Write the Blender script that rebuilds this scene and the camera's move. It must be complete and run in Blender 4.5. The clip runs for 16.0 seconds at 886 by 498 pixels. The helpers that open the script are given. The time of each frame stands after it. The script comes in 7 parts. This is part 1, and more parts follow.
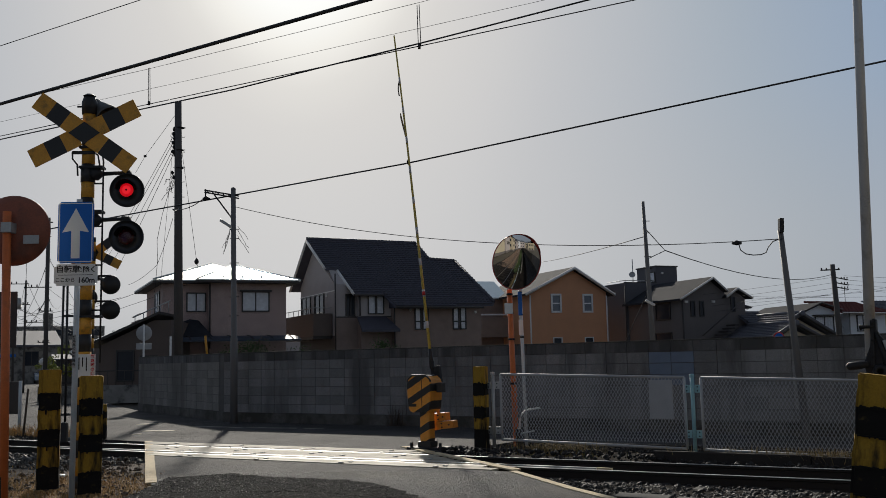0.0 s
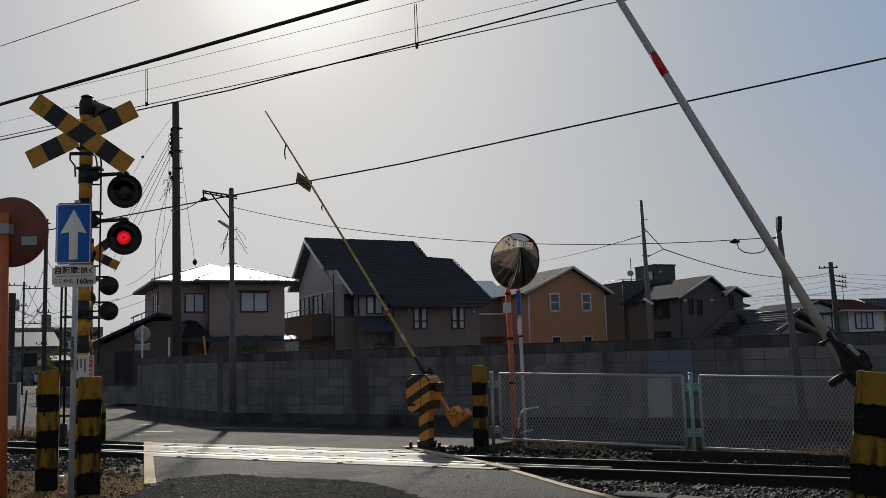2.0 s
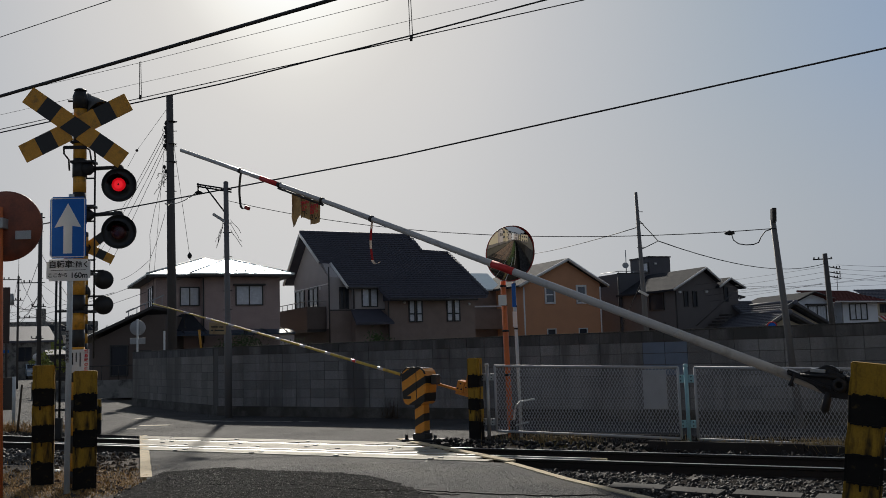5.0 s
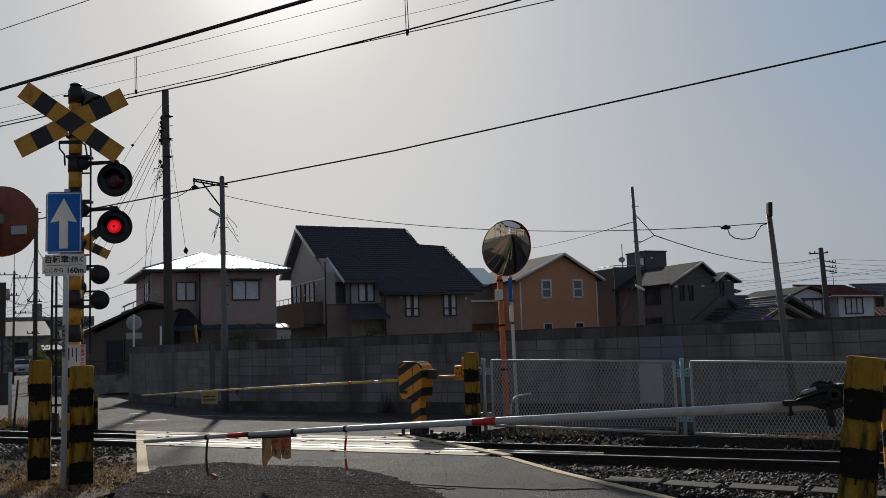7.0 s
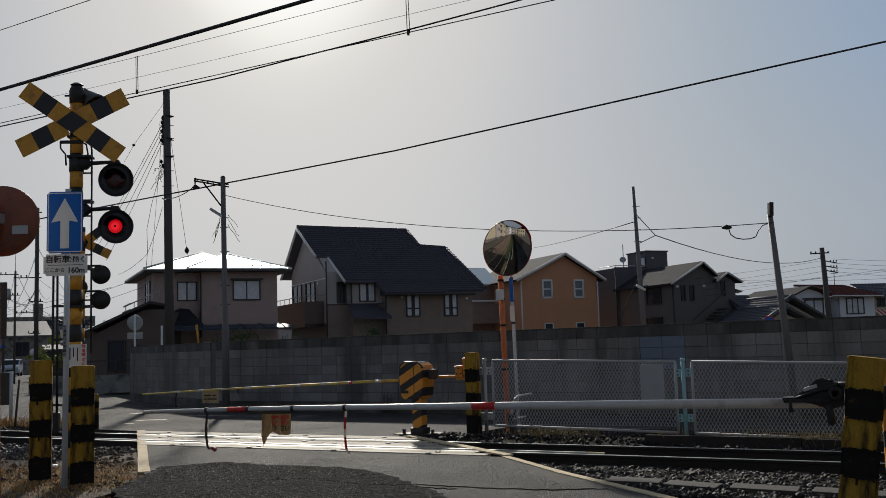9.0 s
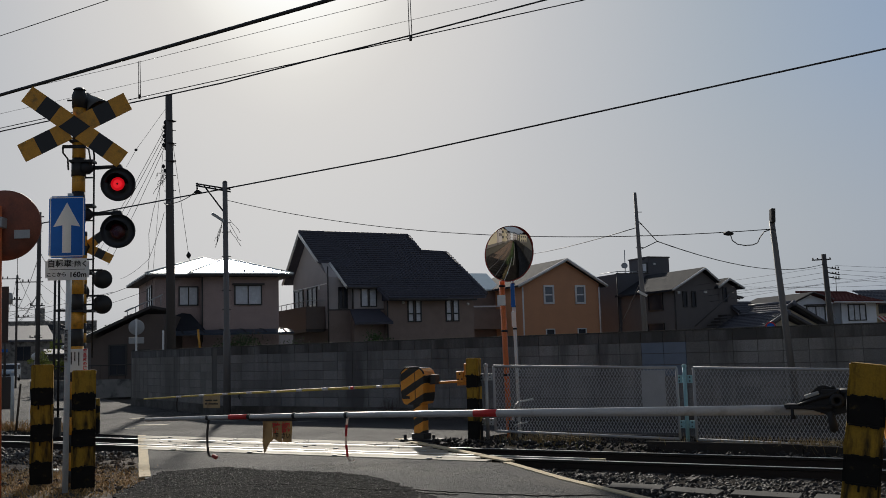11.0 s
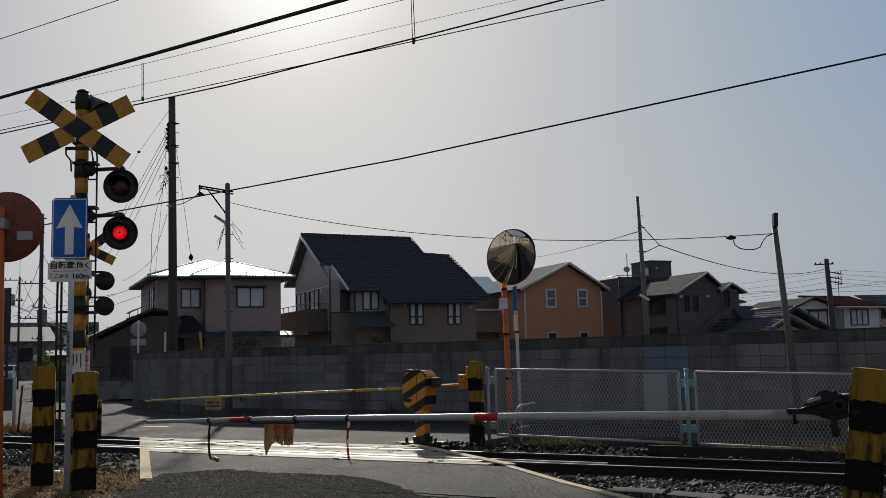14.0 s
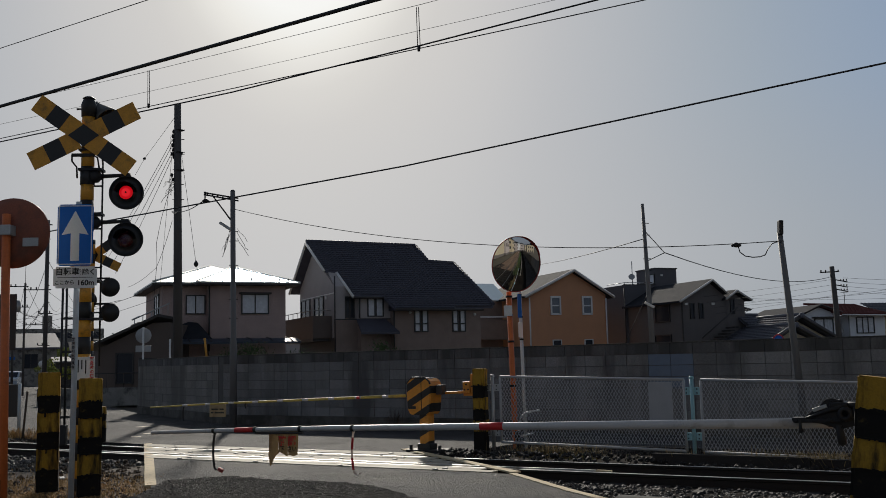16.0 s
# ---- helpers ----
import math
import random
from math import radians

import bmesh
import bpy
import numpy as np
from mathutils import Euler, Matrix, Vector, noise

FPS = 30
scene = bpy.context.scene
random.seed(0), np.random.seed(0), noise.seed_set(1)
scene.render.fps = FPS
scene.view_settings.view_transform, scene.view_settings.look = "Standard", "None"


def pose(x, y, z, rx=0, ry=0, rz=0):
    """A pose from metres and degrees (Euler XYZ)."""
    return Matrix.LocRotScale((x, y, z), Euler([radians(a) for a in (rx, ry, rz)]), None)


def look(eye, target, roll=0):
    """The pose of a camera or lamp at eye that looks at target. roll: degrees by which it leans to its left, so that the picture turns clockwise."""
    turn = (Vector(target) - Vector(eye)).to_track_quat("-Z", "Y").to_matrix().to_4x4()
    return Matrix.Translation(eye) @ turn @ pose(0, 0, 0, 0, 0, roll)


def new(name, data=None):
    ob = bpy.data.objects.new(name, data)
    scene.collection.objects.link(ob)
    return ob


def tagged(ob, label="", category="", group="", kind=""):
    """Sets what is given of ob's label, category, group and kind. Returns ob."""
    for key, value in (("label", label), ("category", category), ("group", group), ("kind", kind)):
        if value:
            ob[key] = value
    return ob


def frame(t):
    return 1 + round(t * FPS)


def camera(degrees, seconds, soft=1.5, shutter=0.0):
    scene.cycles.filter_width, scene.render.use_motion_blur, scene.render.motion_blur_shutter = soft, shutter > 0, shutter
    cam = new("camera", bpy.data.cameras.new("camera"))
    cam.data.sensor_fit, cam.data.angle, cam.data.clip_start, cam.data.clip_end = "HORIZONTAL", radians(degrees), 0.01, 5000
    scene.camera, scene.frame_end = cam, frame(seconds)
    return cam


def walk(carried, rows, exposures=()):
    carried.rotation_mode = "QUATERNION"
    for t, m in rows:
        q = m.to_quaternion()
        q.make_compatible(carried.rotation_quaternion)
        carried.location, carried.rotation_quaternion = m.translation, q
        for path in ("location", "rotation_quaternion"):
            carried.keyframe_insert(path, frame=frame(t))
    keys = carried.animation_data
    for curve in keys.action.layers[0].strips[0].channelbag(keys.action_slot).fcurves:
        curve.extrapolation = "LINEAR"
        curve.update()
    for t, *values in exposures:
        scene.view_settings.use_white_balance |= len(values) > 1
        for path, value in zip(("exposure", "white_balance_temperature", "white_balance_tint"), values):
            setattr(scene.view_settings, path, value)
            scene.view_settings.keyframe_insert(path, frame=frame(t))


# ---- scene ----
# camera: held by someone standing on the near side of the crossing
cam = camera(49.55, 16.0, 0.7)


def held(t, tilt, turn, lean):
    return (t, pose(0, 0, 1.563, tilt, 0, turn) @ pose(0, 0, 0, 0, 0, lean))


walk(cam, [held(*r) for r in (
    (0.0, 96.515, 0.000, -1.243), (0.5, 96.433, -0.067, -1.355), (1.0, 96.357, -0.061, -1.401),
    (1.5, 96.360, -0.023, -1.403), (2.0, 96.486, -0.103, -1.497), (2.5, 96.529, -0.166, -1.490),
    (3.0, 96.508, -0.235, -1.518), (3.5, 96.391, -0.264, -1.580), (4.0, 96.275, -0.312, -1.649),
    (6.5, 95.758, -0.481, -1.835), (7.0, 95.714, -0.586, -1.815), (7.5, 95.703, -0.682, -1.681),
    (8.0, 95.740, -0.734, -1.689), (8.5, 95.749, -0.596, -1.773), (9.0, 95.711, -0.530, -1.795),
    (11.5, 96.196, -0.462, -1.596), (12.0, 96.359, -0.522, -1.579), (12.5, 96.443, -0.471, -1.485),
    (13.0, 96.415, -0.366, -1.432), (13.5, 96.296, -0.327, -1.382), (14.0, 96.225, -0.313, -1.397),
    (14.5, 96.246, -0.270, -1.374), (15.0, 96.237, -0.250, -1.284), (15.5, 96.402, -0.244, -1.234),
    (16.0, 96.652, -0.035, -1.275))], ((0.0, 0.0), (15.5, 0.0), (16.0, -0.11)))

# ---- light: a low hazy sun ahead, just above the picture ----
SUN_EL, SUN_AZ = 28.0, -8.5
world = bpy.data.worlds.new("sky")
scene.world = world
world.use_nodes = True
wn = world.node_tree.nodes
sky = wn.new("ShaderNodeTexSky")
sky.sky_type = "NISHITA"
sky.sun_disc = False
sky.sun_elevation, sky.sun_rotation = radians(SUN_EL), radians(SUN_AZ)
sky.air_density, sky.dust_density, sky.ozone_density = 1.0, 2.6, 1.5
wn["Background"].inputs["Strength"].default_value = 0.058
# haze put in by a ramp: warm and pale round the sun, blue away
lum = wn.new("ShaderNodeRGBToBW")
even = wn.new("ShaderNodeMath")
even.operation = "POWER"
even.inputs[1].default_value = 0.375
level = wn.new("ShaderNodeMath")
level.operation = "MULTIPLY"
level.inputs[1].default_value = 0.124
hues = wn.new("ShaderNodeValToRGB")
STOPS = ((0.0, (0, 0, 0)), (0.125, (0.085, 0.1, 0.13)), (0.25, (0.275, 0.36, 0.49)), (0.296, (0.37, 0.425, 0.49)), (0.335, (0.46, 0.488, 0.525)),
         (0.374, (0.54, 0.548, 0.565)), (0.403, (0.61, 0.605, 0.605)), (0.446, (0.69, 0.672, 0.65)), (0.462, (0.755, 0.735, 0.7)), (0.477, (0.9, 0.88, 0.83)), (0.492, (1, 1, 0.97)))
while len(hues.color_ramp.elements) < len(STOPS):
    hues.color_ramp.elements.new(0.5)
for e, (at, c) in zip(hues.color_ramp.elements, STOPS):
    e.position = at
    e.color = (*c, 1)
# undoes the 0.058 strength, so the ramp colours alone set the sky's brightness
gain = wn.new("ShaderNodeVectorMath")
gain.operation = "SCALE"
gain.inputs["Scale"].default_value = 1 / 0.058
wl = world.node_tree.links
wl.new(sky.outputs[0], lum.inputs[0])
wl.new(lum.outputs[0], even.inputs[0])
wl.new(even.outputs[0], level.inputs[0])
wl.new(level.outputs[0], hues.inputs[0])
# haze put in by colour: mixed to grey towards the horizon
way = wn.new("ShaderNodeTexCoord")
up_z = wn.new("ShaderNodeSeparateXYZ")
haze = wn.new("ShaderNodeMapRange")
haze.inputs[1].default_value, haze.inputs[2].default_value = 0.0, 0.26
haze.inputs[3].default_value, haze.inputs[4].default_value = 0.6, 0.0
grey_of = wn.new("ShaderNodeRGBToBW")
pale = wn.new("ShaderNodeMix")
pale.data_type = "RGBA"
wl.new(way.outputs["Generated"], up_z.inputs[0])
wl.new(up_z.outputs[2], haze.inputs[0])
wl.new(hues.outputs[0], grey_of.inputs[0])
wl.new(haze.outputs[0], pale.inputs[0])
wl.new(hues.outputs[0], pale.inputs[6])
wl.new(grey_of.outputs[0], pale.inputs[7])
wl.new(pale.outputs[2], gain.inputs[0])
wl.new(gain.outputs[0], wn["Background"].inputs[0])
sun = new("sun", bpy.data.lights.new("sun", "SUN"))
sun.data.energy, sun.data.angle, sun.data.color = 3.3, radians(2.2), (1.0, 0.93, 0.82)
sun.matrix_world = look((100 * math.sin(radians(SUN_AZ)), 100 * math.cos(radians(SUN_AZ)), 100 * math.tan(radians(SUN_EL))), (0, 0, 0))
scene.view_settings.exposure = 0.0


# ---- materials ----
def mat(name, base, rough=0.7, metal=0.0, var=0.25, scale=6.0, bump=0.15, fine=60.0, dirt=None, dirt_amount=0.5, dirt_scale=1.5,
        random_hue=0.0, streak=False, spec=0.5, island=0.0, placed=False, cracks=0.0, bump_d=0.01, speck=0.0):
    """A surface with broad stains, fine grain and relief."""
    m = bpy.data.materials.new(name)
    m.use_nodes = True
    nt = m.node_tree
    n, l = nt.nodes, nt.links
    b = n["Principled BSDF"]
    b.inputs["Roughness"].default_value = rough
    b.inputs["Metallic"].default_value = metal
    b.inputs["Specular IOR Level"].default_value = spec
    tc = n.new("ShaderNodeTexCoord")
    where = n.new("ShaderNodeNewGeometry").outputs["Position"] if random_hue or placed else tc.outputs["Object"]
    mp = n.new("ShaderNodeMapping")
    l.new(where, mp.inputs[0])
    if streak:
        mp.inputs["Scale"].default_value = (1, 1, 0.15)
    big = n.new("ShaderNodeTexNoise")
    big.inputs["Scale"].default_value = scale
    big.inputs["Detail"].default_value = 6
    l.new(mp.outputs[0], big.inputs["Vector"])
    small = n.new("ShaderNodeTexNoise")
    small.inputs["Scale"].default_value = fine
    small.inputs["Detail"].default_value = 4
    l.new(where, small.inputs["Vector"])
    add = n.new("ShaderNodeMath")
    add.operation = "ADD"
    l.new(big.outputs[0], add.inputs[0])
    l.new(small.outputs[0], add.inputs[1])
    rng = n.new("ShaderNodeMapRange")
    rng.inputs[1].default_value, rng.inputs[2].default_value = 0.6, 1.4
    rng.inputs[3].default_value, rng.inputs[4].default_value = 1 - var, 1 + var
    l.new(add.outputs[0], rng.inputs[0])
    fac = rng.outputs[0]
    if speck:
        sp = n.new("ShaderNodeMapRange")
        sp.inputs[1].default_value, sp.inputs[2].default_value = 0.36, 0.64
        sp.inputs[3].default_value, sp.inputs[4].default_value = 1 - speck, 1 + speck
        l.new(small.outputs[0], sp.inputs[0])
        ms = n.new("ShaderNodeMath")
        ms.operation = "MULTIPLY"
        l.new(fac, ms.inputs[0])
        l.new(sp.outputs[0], ms.inputs[1])
        fac = ms.outputs[0]
    if random_hue or island:
        src = n.new("ShaderNodeObjectInfo").outputs["Random"] if random_hue else n.new("ShaderNodeNewGeometry").outputs["Random Per Island"]
        r2 = n.new("ShaderNodeMapRange")
        a = random_hue or island
        r2.inputs[3].default_value, r2.inputs[4].default_value = 1 - a, 1 + a
        l.new(src, r2.inputs[0])
        mu = n.new("ShaderNodeMath")
        mu.operation = "MULTIPLY"
        l.new(fac, mu.inputs[0])
        l.new(r2.outputs[0], mu.inputs[1])
        fac = mu.outputs[0]
    col = n.new("ShaderNodeVectorMath")
    col.operation = "SCALE"
    col.inputs[0].default_value = base[:3]
    l.new(fac, col.inputs["Scale"])
    out = col.outputs[0]
    if dirt:
        d = n.new("ShaderNodeTexNoise")
        d.inputs["Scale"].default_value = dirt_scale
        d.inputs["Detail"].default_value = 8
        d.inputs["Roughness"].default_value = 0.65
        l.new(mp.outputs[0], d.inputs["Vector"])
        dr = n.new("ShaderNodeMapRange")
        dr.inputs[1].default_value, dr.inputs[2].default_value = 0.62 - 0.3 * dirt_amount, 0.78 - 0.3 * dirt_amount
        l.new(d.outputs[0], dr.inputs[0])
        mx = n.new("ShaderNodeMix")
        mx.data_type = "RGBA"
        l.new(dr.outputs[0], mx.inputs[0])
        l.new(out, mx.inputs[6])
        mx.inputs[7].default_value = (*dirt[:3], 1)
        out = mx.outputs[2]
    if cracks:
        vo = n.new("ShaderNodeTexVoronoi")
        vo.feature = "DISTANCE_TO_EDGE"
        vo.inputs["Scale"].default_value = cracks
        wob = n.new("ShaderNodeMix")
        wob.data_type = "VECTOR"
        wob.inputs[0].default_value = 0.18
        l.new(where, wob.inputs[4])
        l.new(big.outputs["Color"], wob.inputs[5])
        l.new(wob.outputs[1], vo.inputs["Vector"])
        lt = n.new("ShaderNodeMapRange")
        lt.inputs[1].default_value, lt.inputs[2].default_value = 0.004, 0.012
        lt.inputs[3].default_value, lt.inputs[4].default_value = 0.3, 1.0
        l.new(vo.outputs["Distance"], lt.inputs[0])
        dk = n.new("ShaderNodeVectorMath")
        dk.operation = "SCALE"
        l.new(out, dk.inputs[0])
        l.new(lt.outputs[0], dk.inputs["Scale"])
        out = dk.outputs[0]
    l.new(out, b.inputs["Base Color"])
    if bump:
        bp = n.new("ShaderNodeBump")
        bp.inputs["Strength"].default_value = bump
        bp.inputs["Distance"].default_value = bump_d
        l.new(add.outputs[0], bp.inputs["Height"])
        l.new(bp.outputs[0], b.inputs["Normal"])
    rr = n.new("ShaderNodeMapRange")
    rr.inputs[1].default_value, rr.inputs[2].default_value = 0.6, 1.4
    rr.inputs[3].default_value, rr.inputs[4].default_value = max(rough - 0.1, 0.02), min(rough + 0.1, 1)
    l.new(add.outputs[0], rr.inputs[0])
    l.new(rr.outputs[0], b.inputs["Roughness"])
    return m


def glow(name, colour, strength):
    m = bpy.data.materials.new(name)
    m.use_nodes = True
    b = m.node_tree.nodes["Principled BSDF"]
    b.inputs["Base Color"].default_value = (*colour, 1)
    b.inputs["Emission Color"].default_value = (*colour, 1)
    b.inputs["Emission Strength"].default_value = strength
    return m


def striped(name, a, b2, angle, period, duty=0.5, rough=0.55, plane="xz"):
    """Hand-painted slanting stripes with scuffed edges."""
    m = mat(name, a, rough, var=0.2, scale=9, bump=0.08)
    nt = m.node_tree
    n, l = nt.nodes, nt.links
    tc = n.new("ShaderNodeTexCoord")
    sep = n.new("ShaderNodeSeparateXYZ")
    l.new(tc.outputs["Object"], sep.inputs[0])
    k1 = n.new("ShaderNodeMath"); k1.operation = "MULTIPLY"; k1.inputs[1].default_value = math.sin(radians(angle)) / period
    k2 = n.new("ShaderNodeMath"); k2.operation = "MULTIPLY"; k2.inputs[1].default_value = math.cos(radians(angle)) / period
    l.new(sep.outputs[0 if plane[0] == "x" else 1], k1.inputs[0])
    l.new(sep.outputs[2], k2.inputs[0])
    s = n.new("ShaderNodeMath"); s.operation = "ADD"
    l.new(k1.outputs[0], s.inputs[0]); l.new(k2.outputs[0], s.inputs[1])
    w = n.new("ShaderNodeTexNoise"); w.inputs["Scale"].default_value = 5
    l.new(tc.outputs["Object"], w.inputs["Vector"])
    w2 = n.new("ShaderNodeMath"); w2.operation = "MULTIPLY_ADD"; w2.inputs[1].default_value = 0.12
    l.new(w.outputs[0], w2.inputs[0]); l.new(s.outputs[0], w2.inputs[2])
    f = n.new("ShaderNodeMath"); f.operation = "FRACT"
    l.new(w2.outputs[0], f.inputs[0])
    g = n.new("ShaderNodeMath"); g.operation = "LESS_THAN"; g.inputs[1].default_value = duty
    l.new(f.outputs[0], g.inputs[0])
    mx = n.new("ShaderNodeMix"); mx.data_type = "RGBA"
    old = n["Principled BSDF"].inputs["Base Color"].links[0].from_socket
    l.new(g.outputs[0], mx.inputs[0]); l.new(old, mx.inputs[6]); mx.inputs[7].default_value = (*b2, 1)
    l.new(mx.outputs[2], n["Principled BSDF"].inputs["Base Color"])
    return m


ASPHALT = mat("asphalt", (0.062, 0.06, 0.06), 0.78, spec=0.16, var=0.6, scale=0.9, bump=1.0, bump_d=0.03, fine=60, speck=1.0, dirt=(0.095, 0.088, 0.078), dirt_amount=0.35, dirt_scale=0.5)
ASPHALT_ROUGH = mat("coarse_asphalt", (0.02, 0.0195, 0.019), 0.95, spec=0.02, bump_d=0.04, var=0.45, scale=5, bump=1.0, fine=18, speck=0.7, dirt=(0.025, 0.025, 0.025), dirt_amount=0.4)
# asphalt copy for the far street, its light put into the tone
ASPHALT_FAR = mat("far_asphalt", (0.068, 0.066, 0.066), 0.8, spec=0.14, var=0.5, scale=0.8, bump=1.0, bump_d=0.03, fine=40, speck=1.0, dirt=(0.045, 0.043, 0.042), dirt_amount=0.4, dirt_scale=0.6)
BED = mat("dark_ballast_bed", (0.02, 0.017, 0.015), 0.95, spec=0.04, var=0.4, scale=2, bump=1.0, bump_d=0.03, fine=25, speck=0.5)
BROWN_BED = mat("brown_ballast", (0.2, 0.135, 0.095), 0.95, var=0.4, scale=2, bump=1.0, bump_d=0.04, fine=16, speck=0.6)
DUCT = mat("dark_duct_cover", (0.06, 0.056, 0.052), 0.9, var=0.3, scale=3, bump=0.4)
SOIL = mat("dry_soil", (0.07, 0.049, 0.033), 0.95, var=0.6, scale=2.2, bump=1.0, bump_d=0.05, fine=24, speck=0.6)
EARTH = mat("distant_ground", (0.1, 0.09, 0.07), 0.95, var=0.4, scale=0.05, bump=0.3, fine=2)
AGGREGATE = mat("asphalt_aggregate", (0.15, 0.145, 0.14), 0.38, spec=0.6, var=0.3, scale=30, bump=0.2, island=0.8)
STONE_DARK = mat("darker_ballast_stone", (0.03, 0.028, 0.027), 0.6, spec=0.2, var=0.3, scale=20, bump=0.5, fine=120, island=0.45)
GRIT = mat("sparkle_grit", (0.2, 0.195, 0.185), 0.6, var=0.3, scale=30, bump=0.1, island=0.7)
STONE = mat("ballast_stone", (0.058, 0.054, 0.051), 0.6, spec=0.4, var=0.3, scale=20, bump=0.5, fine=120, island=0.45)
BLOCK = mat("concrete_block", (0.235, 0.23, 0.228), 0.9, var=0.4, scale=1.8, bump=0.3, fine=70, speck=0.1, dirt=(0.108, 0.105, 0.104), dirt_amount=0.5, dirt_scale=0.9, streak=True, random_hue=0.2)
BLOCK_PALE = mat("pale_concrete_block", (0.23, 0.217, 0.2), 0.9, var=0.4, scale=1.8, bump=0.3, fine=70, speck=0.1, dirt=(0.14, 0.13, 0.118), dirt_amount=0.5, dirt_scale=0.9, streak=True, random_hue=0.18)
BLOCK_BLUE = mat("blue_painted_block", (0.17, 0.21, 0.28), 0.85, var=0.2, scale=3, bump=0.5, fine=110)
BLOCK_TOP = mat("mossy_concrete_block", (0.14, 0.136, 0.134), 0.95, var=0.4, scale=2.2, bump=0.3, fine=70, speck=0.12, dirt=(0.075, 0.072, 0.07), dirt_amount=0.7, dirt_scale=1.6, streak=True, random_hue=0.12)
FOOTING = mat("stained_render", (0.12, 0.113, 0.102), 0.95, var=0.4, scale=1.6, bump=0.5, fine=60, speck=0.2, dirt=(0.06, 0.055, 0.047), dirt_amount=0.7, dirt_scale=1.2)
MORTAR = mat("mortar", (0.11, 0.105, 0.098), 0.95, var=0.25, scale=2, bump=0.4)
COPING = mat("dark_mossy_edge", (0.07, 0.067, 0.062), 0.95, var=0.5, scale=3, bump=0.6, fine=60, speck=0.4, placed=True)
CONCRETE = mat("weathered_concrete", (0.25, 0.24, 0.22), 0.9, var=0.3, scale=2, bump=0.5, fine=90, dirt=(0.08, 0.075, 0.07), dirt_amount=0.5)
POLE_GREY = mat("concrete_pole", (0.085, 0.078, 0.074), 0.85, var=0.25, scale=4, bump=0.3, streak=True)
STEEL_GREY = mat("grey_steel_pole", (0.155, 0.15, 0.148), 0.6, var=0.15, scale=4, bump=0.1, streak=True)
GALV = mat("galvanised_steel", (0.42, 0.43, 0.43), 0.5, metal=0.6, var=0.2, scale=8, bump=0.1)
DARK_STEEL = mat("dark_painted_steel", (0.016, 0.016, 0.018), 0.6, metal=0.2, var=0.3, scale=10, bump=0.15)
HORN = mat("grey_horn", (0.09, 0.09, 0.085), 0.6, var=0.3, scale=8, bump=0.1)
BLACK = mat("black_paint", (0.018, 0.018, 0.018), 0.5, var=0.3, scale=8, bump=0.15)
YELLOW = mat("yellow_paint", (0.63, 0.3, 0.028), 0.5, var=0.2, scale=8, bump=0.1, dirt=(0.2, 0.12, 0.03), dirt_amount=0.25, dirt_scale=6)
YELLOW_OLD = mat("old_yellow_paint", (0.385, 0.23, 0.027), 0.75, spec=0.25, var=0.25, scale=6, bump=0.35, dirt=(0.025, 0.019, 0.01), dirt_amount=0.55, dirt_scale=7, streak=True)
BLACK_OLD = mat("old_black_paint", (0.011, 0.0105, 0.01), 0.8, spec=0.2, var=0.35, scale=6, bump=0.35, dirt=(0.08, 0.06, 0.02), dirt_amount=0.12, dirt_scale=9)
ORANGE = mat("orange_paint", (0.66, 0.16, 0.04), 0.5, var=0.15, scale=8, bump=0.1, dirt=(0.25, 0.08, 0.04), dirt_amount=0.25)
ORANGE_BOX = mat("orange_machine_paint", (0.72, 0.27, 0.03), 0.45, var=0.15, scale=8, bump=0.08)
STRIPES = striped("machine_stripes", (0.70, 0.29, 0.035), (0.02, 0.02, 0.02), -30, 0.26, 0.45)
WHITE = mat("white_paint", (0.72, 0.72, 0.7), 0.5, var=0.08, scale=6, bump=0.08, dirt=(0.4, 0.38, 0.34), dirt_amount=0.2)
PALE_STEEL = mat("pale_painted_steel", (0.55, 0.6, 0.62), 0.5, var=0.12, scale=6, bump=0.1)
TEAL = mat("pale_blue_paint", (0.28, 0.5, 0.55), 0.5, var=0.12, scale=6, bump=0.1)
LINE = mat("worn_road_line", (0.6, 0.54, 0.42), 0.8, var=0.15, scale=5, bump=0.5, fine=90, dirt=(0.3, 0.26, 0.2), dirt_amount=0.35, dirt_scale=5)
LINE_FAINT = mat("faint_road_line", (0.3, 0.285, 0.255), 0.85, var=0.3, scale=4, bump=0.5, fine=60, dirt=(0.1, 0.095, 0.09), dirt_amount=0.55, dirt_scale=4)
DECK = mat("deck_plank", (0.37, 0.335, 0.265), 0.7, spec=0.2, var=0.25, scale=2, bump=0.3, fine=50, random_hue=0.2, dirt=(0.22, 0.17, 0.11), dirt_amount=0.25, dirt_scale=3)
RAIL = mat("rusty_rail", (0.032, 0.025, 0.021), 0.7, metal=0.4, var=0.3, scale=8, bump=0.3)
RAIL_TOP = mat("polished_rail_head", (0.44, 0.44, 0.44), 0.38, metal=1.0, var=0.1, scale=8, bump=0.05)
STUD = mat("worn_steel_stud", (0.42, 0.41, 0.39), 0.6, metal=0.2, var=0.1, bump=0.05)
SLEEPER = mat("dark_sleeper", (0.032, 0.027, 0.024), 0.85, var=0.35, scale=4, bump=0.5)
BLUE = mat("blue_sign_face", (0.012, 0.13, 0.5), 0.55, spec=0.25, var=0.08, scale=5, bump=0.02)
SIGN_WHITE = mat("white_sign_face", (0.75, 0.76, 0.75), 0.45, var=0.06, scale=5, bump=0.02)
